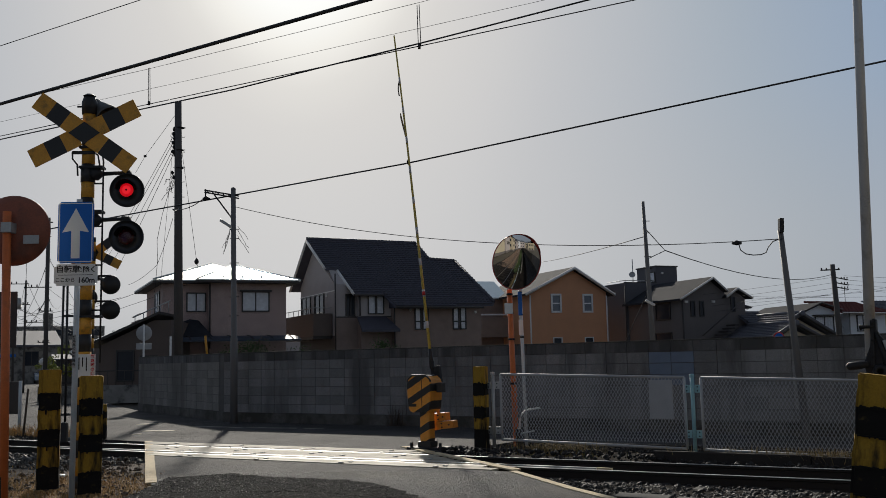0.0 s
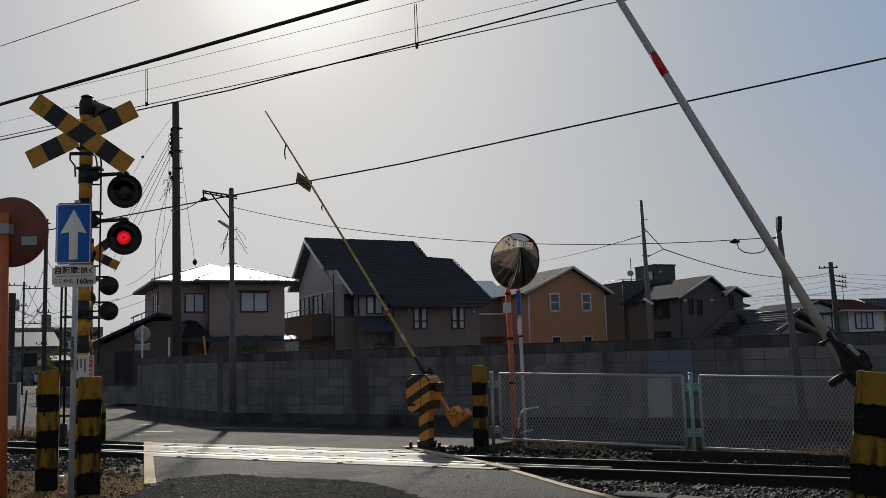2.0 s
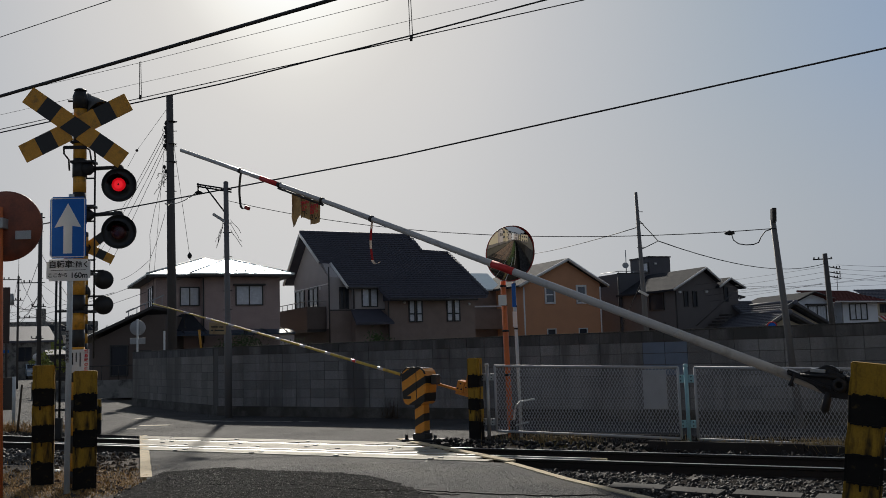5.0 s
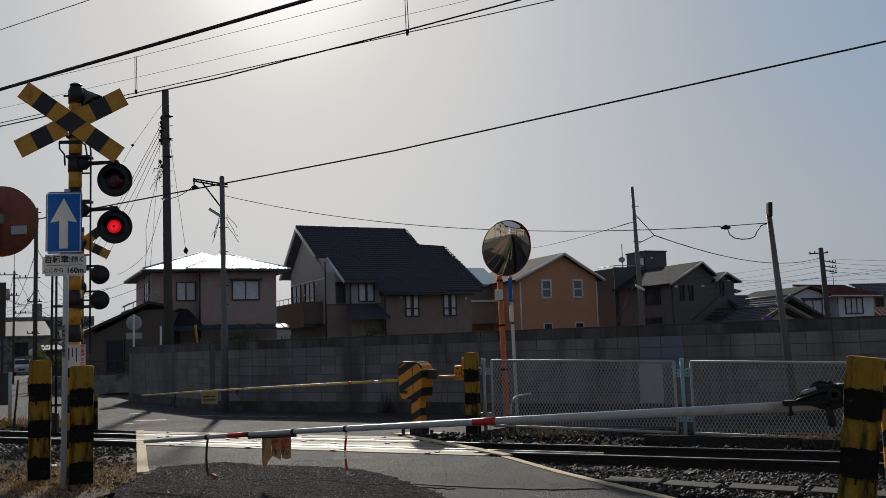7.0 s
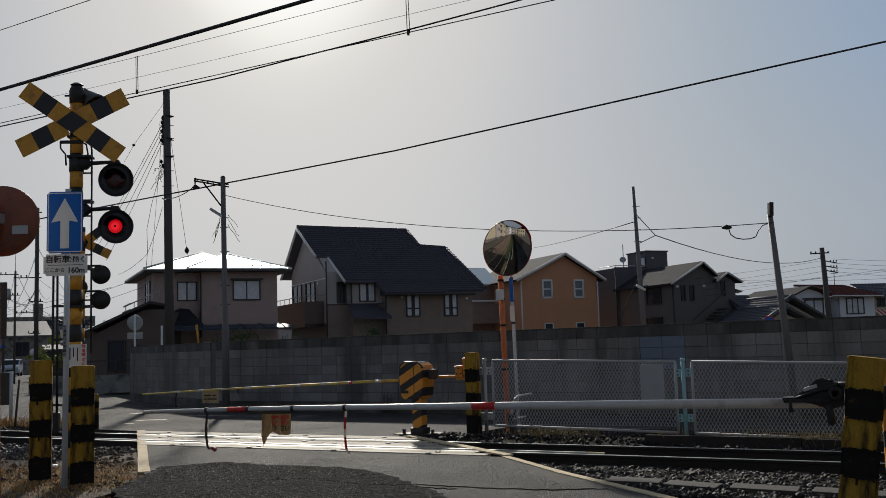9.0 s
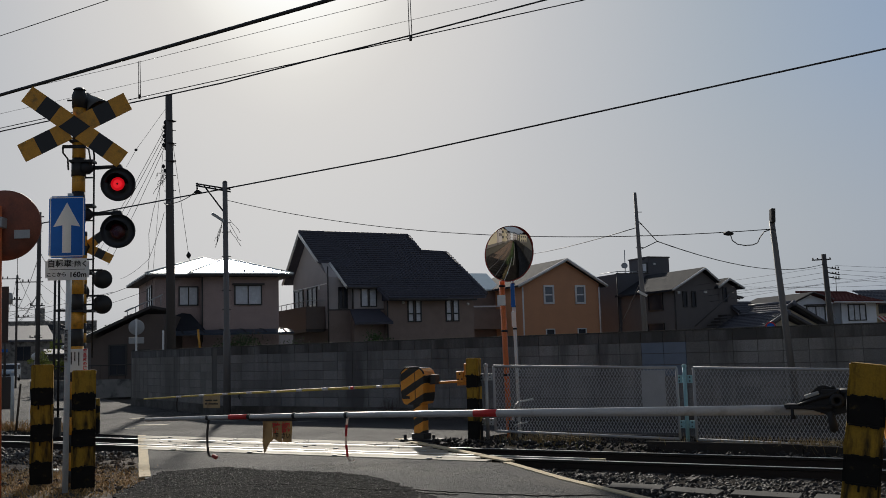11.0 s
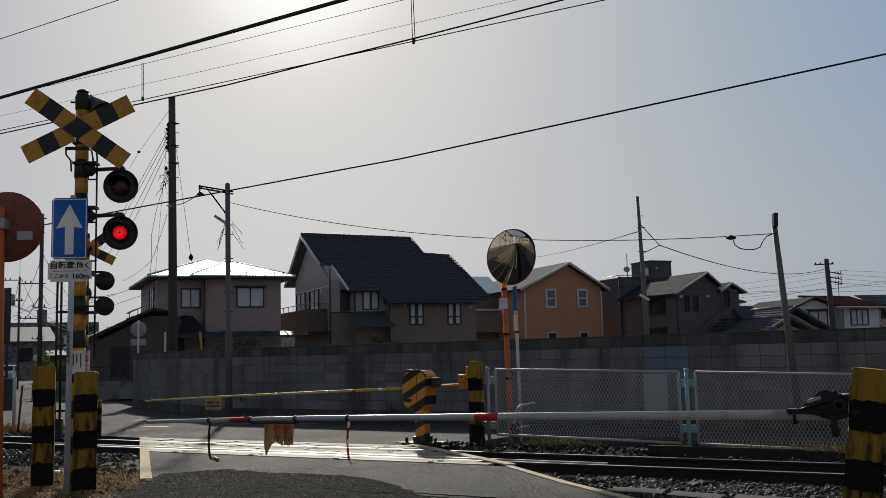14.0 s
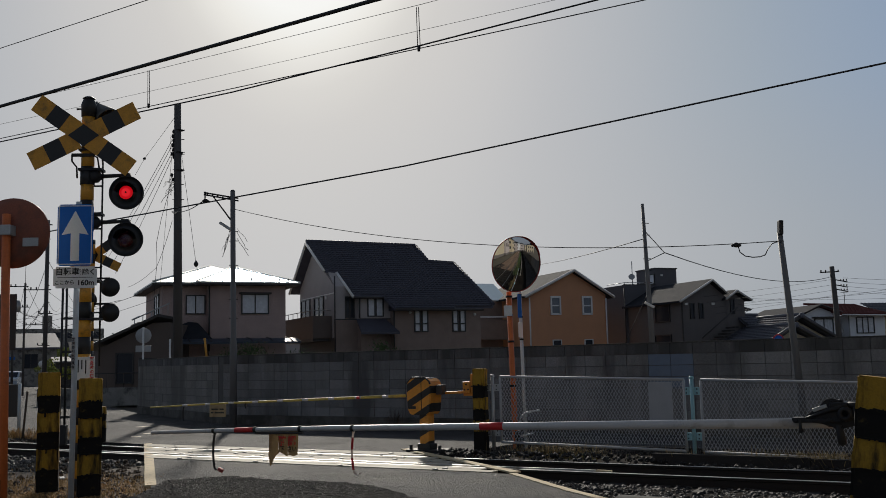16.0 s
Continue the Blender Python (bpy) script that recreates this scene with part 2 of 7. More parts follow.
SIGN_BACK = mat("grey_sign_back", (0.4, 0.41, 0.42), 0.6, metal=0.2, var=0.15, scale=5, bump=0.05)
INK = mat("black_ink", (0.02, 0.02, 0.02), 0.6, var=0.1, bump=0)
BOOM_YELLOW = mat("faded_boom_yellow", (0.55, 0.43, 0.09), 0.5, var=0.2, scale=5, bump=0.05, dirt=(0.3, 0.24, 0.1), dirt_amount=0.3, dirt_scale=4)
RED = mat("red_paint", (0.6, 0.03, 0.03), 0.5, var=0.12, scale=8, bump=0.05)
RED_LENS = mat("dark_red_lens", (0.05, 0.003, 0.004), 0.25, var=0.1, scale=10, bump=0.05)
RED_GLOW = glow("lit_red_lens", (0.8, 0.004, 0.012), 0.5)
RED_HOT = glow("lamp_core", (1.0, 0.018, 0.03), 0.62)
WIRE = mat("wire", (0.02, 0.02, 0.022), 0.6, var=0.1, bump=0)
MIRROR_BACK = mat("rusty_orange_back", (0.26, 0.08, 0.045), 0.6, var=0.3, scale=4, bump=0.2, dirt=(0.16, 0.06, 0.04), dirt_amount=0.45, dirt_scale=3)
RIM_RED = mat("faded_red_rim", (0.36, 0.045, 0.035), 0.5, var=0.2, scale=6, bump=0.1)
MIRROR = mat("polished_mirror", (0.66, 0.65, 0.63), 0.0, metal=1.0, var=0.0, bump=0)
for nd in MIRROR.node_tree.nodes:
    if nd.type == "MAP_RANGE" and nd.inputs[4].default_value < 0.2:
        nd.inputs[3].default_value = nd.inputs[4].default_value = 0.02
CARPORT = mat("blue_carport_sheet", (0.04, 0.055, 0.08), 0.5, var=0.2, scale=3, bump=0.1, spec=0.3)
# darker copy of the wall brown: the balcony's shade put into the colour
BROWN_DARK = mat("dark_brown_panel", (0.13, 0.102, 0.088), 0.85, var=0.15, scale=2, bump=0.3)
FENCE_STEEL = mat("dull_fence_steel", (0.4, 0.41, 0.43), 0.65, var=0.12, scale=6, bump=0.1, spec=0.3)
LINE_YELLOW = mat("worn_yellowish_line", (0.6, 0.49, 0.31), 0.85, var=0.25, scale=6, bump=0.6, fine=70, dirt=(0.4, 0.31, 0.2), dirt_amount=0.3, dirt_scale=14)
WEED = mat("dry_weed", (0.3, 0.225, 0.11), 0.9, var=0.3, scale=6, bump=0, island=0.4)
GLASS = mat("dark_window_glass", (0.03, 0.035, 0.045), 0.1, var=0.1, scale=2, bump=0.02, spec=0.25)
CURTAIN = mat("pale_curtain", (0.6, 0.63, 0.68), 0.25, var=0.15, scale=5, bump=0.05, spec=0.8)
PANE_DIM = mat("curtained_pane", (0.16, 0.18, 0.21), 0.2, var=0.2, scale=3, bump=0.03, spec=0.5)
FRAME_DARK = mat("dark_window_frame", (0.03, 0.03, 0.03), 0.4, var=0.1, bump=0.02)
FRAME_WHITE = mat("white_window_frame", (0.75, 0.75, 0.75), 0.4, var=0.05, bump=0.02)
PINK_STUCCO = mat("pinkish_stucco", (0.43, 0.325, 0.295), 0.9, var=0.2, scale=2.5, bump=0.5, fine=25, speck=0.15)
PALE_STUCCO = mat("pale_stucco", (0.44, 0.4, 0.39), 0.9, var=0.1, scale=1.5, bump=0.4, fine=60)
BROWN_TILE = mat("brown_wall_tile", (0.26, 0.197, 0.168), 0.8, var=0.22, scale=2.0, bump=0.5, fine=30)
ORANGE_STUCCO = mat("orange_stucco", (0.6, 0.305, 0.17), 0.9, var=0.1, scale=1.2, bump=0.4, fine=60)
GREY_STUCCO = mat("dark_grey_siding", (0.11, 0.11, 0.122), 0.85, var=0.12, scale=1.5, bump=0.3, fine=40)
TAUPE_STUCCO = mat("taupe_siding", (0.15, 0.136, 0.132), 0.85, var=0.12, scale=1.5, bump=0.3, fine=40)
WHITE_WALL = mat("white_siding", (0.78, 0.81, 0.85), 0.8, var=0.08, scale=1.5, bump=0.2, fine=40)
CREAM = mat("cream_plaster", (0.5, 0.44, 0.32), 0.85, var=0.08, scale=1.5, bump=0.2)
ROOF_TILE = mat("dark_blue_roof_tile", (0.068, 0.068, 0.09), 0.62, var=0.3, scale=3, bump=0.3, island=0.25)
ROOF_DARK = mat("dark_roof_slate", (0.036, 0.038, 0.045), 0.85, spec=0.06, var=0.25, scale=3, bump=0.3)
ROOF_METAL = mat("pale_metal_roof", (0.66, 0.69, 0.66), 0.36, metal=0.7, var=0.1, scale=2, bump=0.06)
ROOF_GREY = mat("grey_tile_roof", (0.12, 0.123, 0.145), 0.58, spec=0.3, var=0.3, scale=6, bump=0.4, island=0.2)
ROOF_RED = mat("red_brown_roof", (0.14, 0.05, 0.045), 0.8, spec=0.2, var=0.3, scale=5, bump=0.4)
FASCIA = mat("dark_fascia", (0.05, 0.045, 0.042), 0.6, var=0.15, bump=0.05)
FASCIA_PALE = mat("pale_fascia", (0.8, 0.78, 0.75), 0.6, var=0.1, bump=0.05)
LEAF = mat("dark_green_leaf", (0.07, 0.115, 0.035), 0.6, var=0.4, scale=3, bump=0, island=0.4)
LEAF_YELLOW = mat("spring_leaf", (0.24, 0.27, 0.06), 0.6, var=0.3, scale=3, bump=0, island=0.35)
DRY = mat("dry_grass", (0.44, 0.27, 0.1), 0.85, var=0.3, scale=6, bump=0, island=0.4)
BARK = mat("bark", (0.08, 0.06, 0.045), 0.9, var=0.3, scale=8, bump=0.5)
CLOTH = mat("faded_yellow_cloth", (0.33, 0.255, 0.15), 0.8, var=0.15, scale=6, bump=0.2, dirt=(0.2, 0.135, 0.075), dirt_amount=0.35, dirt_scale=4)
ARM_WHITE = mat("white_boom_paint", (0.54, 0.535, 0.53), 0.33, var=0.1, scale=4, bump=0.04, dirt=(0.3, 0.28, 0.25), dirt_amount=0.25, dirt_scale=3)
CAR_BLUE = mat("pale_blue_car_paint", (0.45, 0.53, 0.62), 0.25, var=0.04, bump=0)
STRAP = striped("strap_bands", (0.5, 0.45, 0.42), (0.28, 0.02, 0.03), 0, 0.22, 0.6)
CHIP = mat("dark_chipping", (0.03, 0.029, 0.028), 0.52, spec=0.35, var=0.3, scale=30, bump=0.2, island=0.5)
RUBBER = mat("tyre_rubber", (0.02, 0.02, 0.02), 0.8, var=0.2, bump=0.1)


# ---- building helpers ----
def part(name, bm, material, parent=None, label=""):
    me = bpy.data.meshes.new(name)
    bm.normal_update()
    bm.to_mesh(me)
    bm.free()
    me.materials.append(material)
    ob = new(name, me)
    ob.parent = parent
    if label:
        ob["label"] = label
    return ob


def thing(name, m, label, category, group="", kind=""):
    ob = new(name)
    ob.matrix_world = m
    ob.empty_display_size = 0.1
    return tagged(ob, label, category, group, kind)


def box(bm, x0, x1, y0, y1, z0, z1, m=None, bevel=0.0):
    vs = [bm.verts.new(v) for v in ((x0, y0, z0), (x1, y0, z0), (x1, y1, z0), (x0, y1, z0), (x0, y0, z1), (x1, y0, z1), (x1, y1, z1), (x0, y1, z1))]
    fs = [bm.faces.new([vs[i] for i in q]) for q in ((3, 2, 1, 0), (4, 5, 6, 7), (0, 1, 5, 4), (1, 2, 6, 5), (2, 3, 7, 6), (3, 0, 4, 7))]
    if bevel:
        es = list({e for f in fs for e in f.edges})
        r = bmesh.ops.bevel(bm, geom=es, offset=bevel, segments=2, affect="EDGES", profile=0.6)
        vs = list({v for f in r["faces"] for v in f.verts} | {v for v in vs if v.is_valid})
    if m is not None:
        bmesh.ops.transform(bm, matrix=m, verts=vs)
    return vs


def B(x0, x1, y0, y1, z0, z1, bevel=0.0, m=None):
    bm = bmesh.new()
    box(bm, x0, x1, y0, y1, z0, z1, m, bevel)
    return bm


def tube(bm, pts, radii, n=10, caps=True):
    """A round bar along points; radii a number or one per point."""
    pts = [Vector(p) for p in pts]
    if not isinstance(radii, (list, tuple)):
        radii = [radii] * len(pts)
    rings = []
    for i, p in enumerate(pts):
        d = (pts[min(i + 1, len(pts) - 1)] - pts[max(i - 1, 0)]).normalized()
        a = d.cross(Vector((0, 0, 1)) if abs(d.z) < 0.9 else Vector((1, 0, 0))).normalized()
        b = d.cross(a)
        rings.append([bm.verts.new(p + radii[i] * (math.cos(2 * math.pi * j / n) * a + math.sin(2 * math.pi * j / n) * b)) for j in range(n)])
    for r, s in zip(rings, rings[1:]):
        for j in range(n):
            f = bm.faces.new((r[j], r[(j + 1) % n], s[(j + 1) % n], s[j]))
            f.smooth = True
    if caps:
        bm.faces.new(list(reversed(rings[0])))
        bm.faces.new(rings[-1])
    return bm


def T(pts, radii, n=10):
    return tube(bmesh.new(), pts, radii, n)


def lathe(profile, n=32):
    """A turned form: profile of (radius, z)."""
    bm = bmesh.new()
    rings = [[bm.verts.new((max(r, 1e-4) * math.cos(2 * math.pi * j / n), max(r, 1e-4) * math.sin(2 * math.pi * j / n), z)) for j in range(n)] for r, z in profile]
    for a, b in zip(rings, rings[1:]):
        for j in range(n):
            bm.faces.new((a[j], a[(j + 1) % n], b[(j + 1) % n], b[j])).smooth = True
    return bm


def prism(outline, depth, axis="y"):
    """An outline (a, b) drawn out: axis y: a is x, b is z; axis z: a is x, b is y."""
    bm = bmesh.new()
    at = (lambda a, b, c: (a, c, b)) if axis == "y" else (lambda a, b, c: (a, b, c)) if axis == "z" else (lambda a, b, c: (c, a, b))
    f0 = [bm.verts.new(at(a, b, 0)) for a, b in outline]
    f1 = [bm.verts.new(at(a, b, depth)) for a, b in outline]
    bm.faces.new(f0)
    bm.faces.new(list(reversed(f1)))
    n = len(outline)
    for i in range(n):
        bm.faces.new((f0[i], f1[i], f1[(i + 1) % n], f0[(i + 1) % n]))
    bmesh.ops.recalc_face_normals(bm, faces=bm.faces)
    return bm


def moved(bm, m):
    bmesh.ops.transform(bm, matrix=m, verts=bm.verts)
    return bm


def text(body, size, material, parent, m, name="lettering", align="CENTER"):
    cu = bpy.data.curves.new(name, "FONT")
    cu.body, cu.size, cu.align_x, cu.align_y, cu.extrude = body, size, align, "CENTER", 0.0012
    cu.offset = size * 0.022
    tmp = bpy.data.objects.new("tmp", cu)
    scene.collection.objects.link(tmp)
    dg = bpy.context.evaluated_depsgraph_get()
    me = bpy.data.meshes.new_from_object(tmp.evaluated_get(dg))
    bpy.data.objects.remove(tmp)
    me.materials.clear()
    me.materials.append(material)
    ob = new(name, me)
    ob.parent = parent
    ob.matrix_basis = m
    return ob


# the track runs at 29.78 degrees to the line of sight: s along it, k across it
TRACK = pose(0, 0, 0, 0, 0, -29.78)


def trk(s, k, z=0, rz=0):
    return TRACK @ pose(s, k, z, 0, 0, rz)


UP = pose(0, 0, 0, 90, 0, 0)   # lays a thing drawn in x, y upright, facing the viewer's side (-y)

# ---- ground, roads, track ----
g = bmesh.new()
bmesh.ops.create_grid(g, x_segments=1, y_segments=1, size=1500)
ground = part("ground", moved(g, pose(0, 0, -0.22)), EARTH)
tagged(ground, "bare earthy ground reaching the horizon", "ground", kind="structure")


def sheet(name, outline, z, depth, material, label, category, kind="structure"):
    ob = part(name, moved(prism(outline, -depth, "z"), pose(0, 0, z)), material)
    return tagged(ob, label, category, kind=kind)


def sk(s, k):
    v = TRACK @ Vector((s, k, 0))
    return (v.x, v.y)


sheet("road_near", [(-3.4, 11.3), sk(-12.9, 12.12), sk(-5.9, 12.12), (1.40, 12.1), (2.05, 10.2), (3.5, 6), (6.5, -6), (-0.5, -9), (-2.2, 6)], 0, 0.2, ASPHALT, "grey worn asphalt road leading to the crossing", "road")
sheet("road_far", [sk(-15.4, 14.32), sk(-8.2, 14.32), sk(-7.9, 16.5), sk(6, 16.5), sk(52, 16.5), (54, -13.1), (-6.1, 26.4), (-10.6, 33.5), (-20, 52), (-27, 67), (-38.5, 97), (-52, 140), (-57, 140), (-43.5, 97), (-33, 69), (-25.5, 55), (-14.5, 30), (-9.5, 22.5)], 0, 0.2, ASPHALT_FAR, "grey asphalt street beyond the crossing, half in shade", "road")


def ragged(pts, amount, seed=3):
    """The outline with its edges broken up."""
    rr, out = random.Random(seed), []
    for (x0, y0), (x1, y1) in zip(pts, pts[1:] + pts[:1]):
        n_ = max(1, int(math.hypot(x1 - x0, y1 - y0) / 0.12))
        out += [(x0 + (x1 - x0) * i / n_ + rr.uniform(-amount, amount), y0 + (y1 - y0) * i / n_ + rr.uniform(-amount, amount)) for i in range(n_)]
    return out


PATCH = [(-3.8, 11.4), (-3.85, 12.6), (-3.9, 13.6), (-3.1, 13.9), (-2.35, 13.35), (-1.7, 13.1), (-1.0, 12.6), (-0.6, 11.8), (-0.3, 11.1), (0.0, 10.3), (0.4, 8.5), (-2.6, 8.5)]
sheet("road_patch", ragged(PATCH, 0.06), 0.006, 0.01, ASPHALT_ROUGH, "dark coarse asphalt patch with broken edge", "road patch")
sheet("track_bed", [sk(-70, 10.4), sk(60, 10.4), sk(60, 16.9), sk(-70, 16.9)], -0.13, 0.08, BED, "dark ballasted track bed", "track bed")

# lighter bed copy: its sunlit look in the mirror is put into the colour
sheet("track_bed_2", [sk(1.5, 10.6), sk(60, 10.6), sk(60, 14.2), sk(1.5, 14.2)], -0.118, 0.02, BROWN_BED, "brown ballast of the track beyond the crossing", "track bed")
sheet("kerb", [sk(0.5, 15.3), sk(52, 15.3), sk(52, 15.45), sk(0.5, 15.45)], 0.1, 0.3, CONCRETE, "pale concrete kerb between track and street", "kerb")
# rails
def rail_section():
    return [(-0.055, -0.15), (0.055, -0.15), (0.055, -0.135), (0.012, -0.12), (0.01, -0.04), (0.032, -0.03), (0.032, -0.002), (-0.032, -0.002), (-0.032, -0.03), (-0.01, -0.04), (-0.012, -0.12), (-0.055, -0.135)]


track = thing("railway_track", trk(0, 0), "single railway track with rusty rails and bright heads", "railway track", kind="structure")
for k in (12.66, 13.77):
    r = part("rail", moved(prism(rail_section(), 130, "x"), pose(-70, k, 0)), RAIL, track)
    part("rail_head", B(-70, 60, k - 0.03, k + 0.03, -0.001, 0.004), RAIL_TOP, r, "bright polished running surface")
s0 = bmesh.new()
box(s0, -0.11, 0.11, 12.15, 14.3, -0.25, -0.125)
first = part("sleeper", s0, SLEEPER, track)
first.location.x = -30
for i in range(1, 80):
    s = -30 + i * 0.62
    if -15.4 < s < -5.0:
        continue
    o = new("sleeper", first.data)
    o.parent = track
    o.location.x = s

# crossing deck: long planks beside and between the rails
deck = thing("crossing_deck", trk(0, 0), "pale crossing deck of long planks between the rails", "crossing deck", kind="structure")
edges = [12.14, 12.36, 12.58, 12.74, 12.92, 13.10, 13.28, 13.46, 13.66, 13.86, 14.06, 14.28]
for a, b in zip(edges, edges[1:]):
    if (a, b) in ((12.58, 12.74), (13.66, 13.86)):
        lo, hi = (12.72, 12.74) if a < 13 else (13.84, 13.86)
        a, b = lo, hi
    mid = (a + b) / 2 - 12.14
    part("plank", B(-12.9 - 1.09 * mid, -6.1 - 1.31 * mid, a + 0.005, b - 0.005, -0.12, 0.012, 0.005), DECK, deck)
stud = None
for k, s0 in ((12.16, -12.2), (12.31, -12.12), (12.85, -12.86), (13.05, -12.82), (13.19, -13.55), (13.4, -13.53), (13.77, -14.21), (14.03, -14.17)):
    for i in range(5):
        s = s0 + 1.68 * i
        if s < -6.3 - 1.31 * (k - 12.14):
            stud = part("bolt_block", B(-0.036, 0.036, -0.026, 0.026, 0, 0.018, 0.006), STUD, deck) if stud is None else new("bolt_block", stud.data)
            stud.parent = deck
            stud.location = (s, k, 0.011)

guard = thing("guard_rail", trk(0, 0), "bright steel guard strip inside the rail, yellowish at its end", "guard rail")
part("strip", B(-16.2, -4.95, 12.78, 12.82, -0.05, 0.018, 0.004), RAIL_TOP, guard)
part("painted_end", B(-4.94, -4.72, 12.775, 12.825, -0.05, 0.019, 0.004), LINE_YELLOW, guard)

# white edge lines of the crossing road
def strip(name, p, q, w, z, material, label):
    p, q = Vector(p), Vector(q)
    d = (q - p).normalized()
    nrm = Vector((-d.y, d.x)) * (w / 2)
    ob = part(name, moved(prism(ragged([tuple(p + nrm), tuple(q + nrm), tuple(q - nrm), tuple(p - nrm)], 0.006, int(9 * w * z * 1e4)), -0.02, "z"), pose(0, 0, z)), material)
    return tagged(ob, label, "road marking", kind="structure")


strip("road_line_1", (-6.16, 20.12), (-3.96, 13.06), 0.15, 0.009, LINE_YELLOW, "thick worn cream edge line at the crossing")
strip("road_line_2", (-0.76, 17.5), (0.95, 13.58), 0.15, 0.018, LINE_YELLOW, "worn cream edge line along the crossing deck")
strip("road_line_3", (0.9, 13.45), (1.46, 11.6), 0.11, 0.012, LINE_YELLOW, "worn cream edge line of the near road")
strip("road_line_4", (1.46, 11.6), (2.6, 8.6), 0.11, 0.012, LINE_YELLOW, "worn cream edge line of the near road")
strip("road_line_5", (-7.22, 23.2), (-6.48, 23.12), 0.26, 0.006, LINE, "short white road marking")
strip("road_line_7", (-7.18, 22.2), (-6.98, 22.25), 0.18, 0.006, LINE, "faded short white road marking")
strip("road_line_8", (-8.1, 25.75), (-7.9, 26.2), 0.3, 0.006, LINE, "faded white road marking")
strip("road_line_6", (-6.35, 24.55), (-5.0, 23.7), 0.13, 0.006, LINE_FAINT, "worn white edge line beside the wall")
strip("road_line_9", (-4.85, 23.65), (-3.55, 23.05), 0.13, 0.006, LINE_FAINT, "worn white edge line beside the wall")
strip("road_line_10", (-3.35, 22.95), (-2.9, 22.85), 0.13, 0.006, LINE_FAINT, "worn white edge line beside the wall")

def crack(pts, w, label):
    """A ragged dark crack filled with grit."""
    rr = random.Random(len(pts) + int(pts[0][0] * 10))
    up_, dn = [], []
    for (x0, y0), (x1, y1) in zip(pts, pts[1:]):
        n_ = max(2, int(math.hypot(x1 - x0, y1 - y0) / 0.06))
        for i in range(n_):
            x, y = x0 + (x1 - x0) * i / n_ + rr.uniform(-0.03, 0.03), y0 + (y1 - y0) * i / n_ + rr.uniform(-0.03, 0.03)
            h = w * rr.uniform(0.4, 1.2)
            up_.append((x, y + h))
            dn.append((x, y - h))
    return sheet("road_crack", up_ + dn[::-1], 0.009, 0.006, ASPHALT_ROUGH, label, "road crack")


crack([(-2.9, 12.1), (-2.0, 11.85), (-1.65, 11.9), (-1.0, 11.3), (0.2, 10.6)], 0.022, "long wandering crack in the road")
crack([(-0.75, 11.2), (-0.23, 11.06), (0.15, 10.8), (0.63, 10.54), (1.1, 10.36), (1.8, 10.3)], 0.016, "thin crack beside the road patch")
# small white disc near the bollards, taken for a plastic lid
cover_ = thing("round_cover", pose(-5.64, 14.24, -0.05), "small white round cover beside the track", "marker")
part("cap", lathe([(0.001, 0.06), (0.06, 0.058), (0.075, 0.045), (0.075, 0.0)], 16), WHITE, cover_)

# ---- block wall ----
WALL_YAW = -33.2
WALL = pose(0.75, 21.9, 0, 0, 0, WALL_YAW)


BLOCK_L, BLOCK_H, FOOT = 0.468, 0.226, 0.25


def block_wall(name, m, length, courses):
    """A footing and a core; the blocks themselves come at the end."""
    w = thing(name, m, "weathered grey concrete block wall, stained and shaded", "wall", kind="structure")
    part("core", B(0.0, length, 0.016, 0.14, -0.26, FOOT + courses * BLOCK_H - 0.02), MORTAR, w)
    part("coping", B(-0.01, length, -0.008, 0.145, FOOT + courses * BLOCK_H - 0.018, FOOT + courses * BLOCK_H + 0.012, 0.004), COPING, w, "dark mossy top edge")
    part("footing", B(-0.02, length, -0.03, 0.012, -0.26, FOOT, 0.01), FOOTING, w, "stained rendered footing")
    return w


wall_1 = block_wall("wall_1", WALL @ pose(-8.118, 0, 0), 70, 7)
wall_2 = block_wall("wall_2", pose(-10.65, 33.6, 0, 0, 0, -57.0), 8.4, 7)
wall_3 = block_wall("wall_3", pose(-10.65, 33.6, 0, 0, 0, 25), 5, 7)


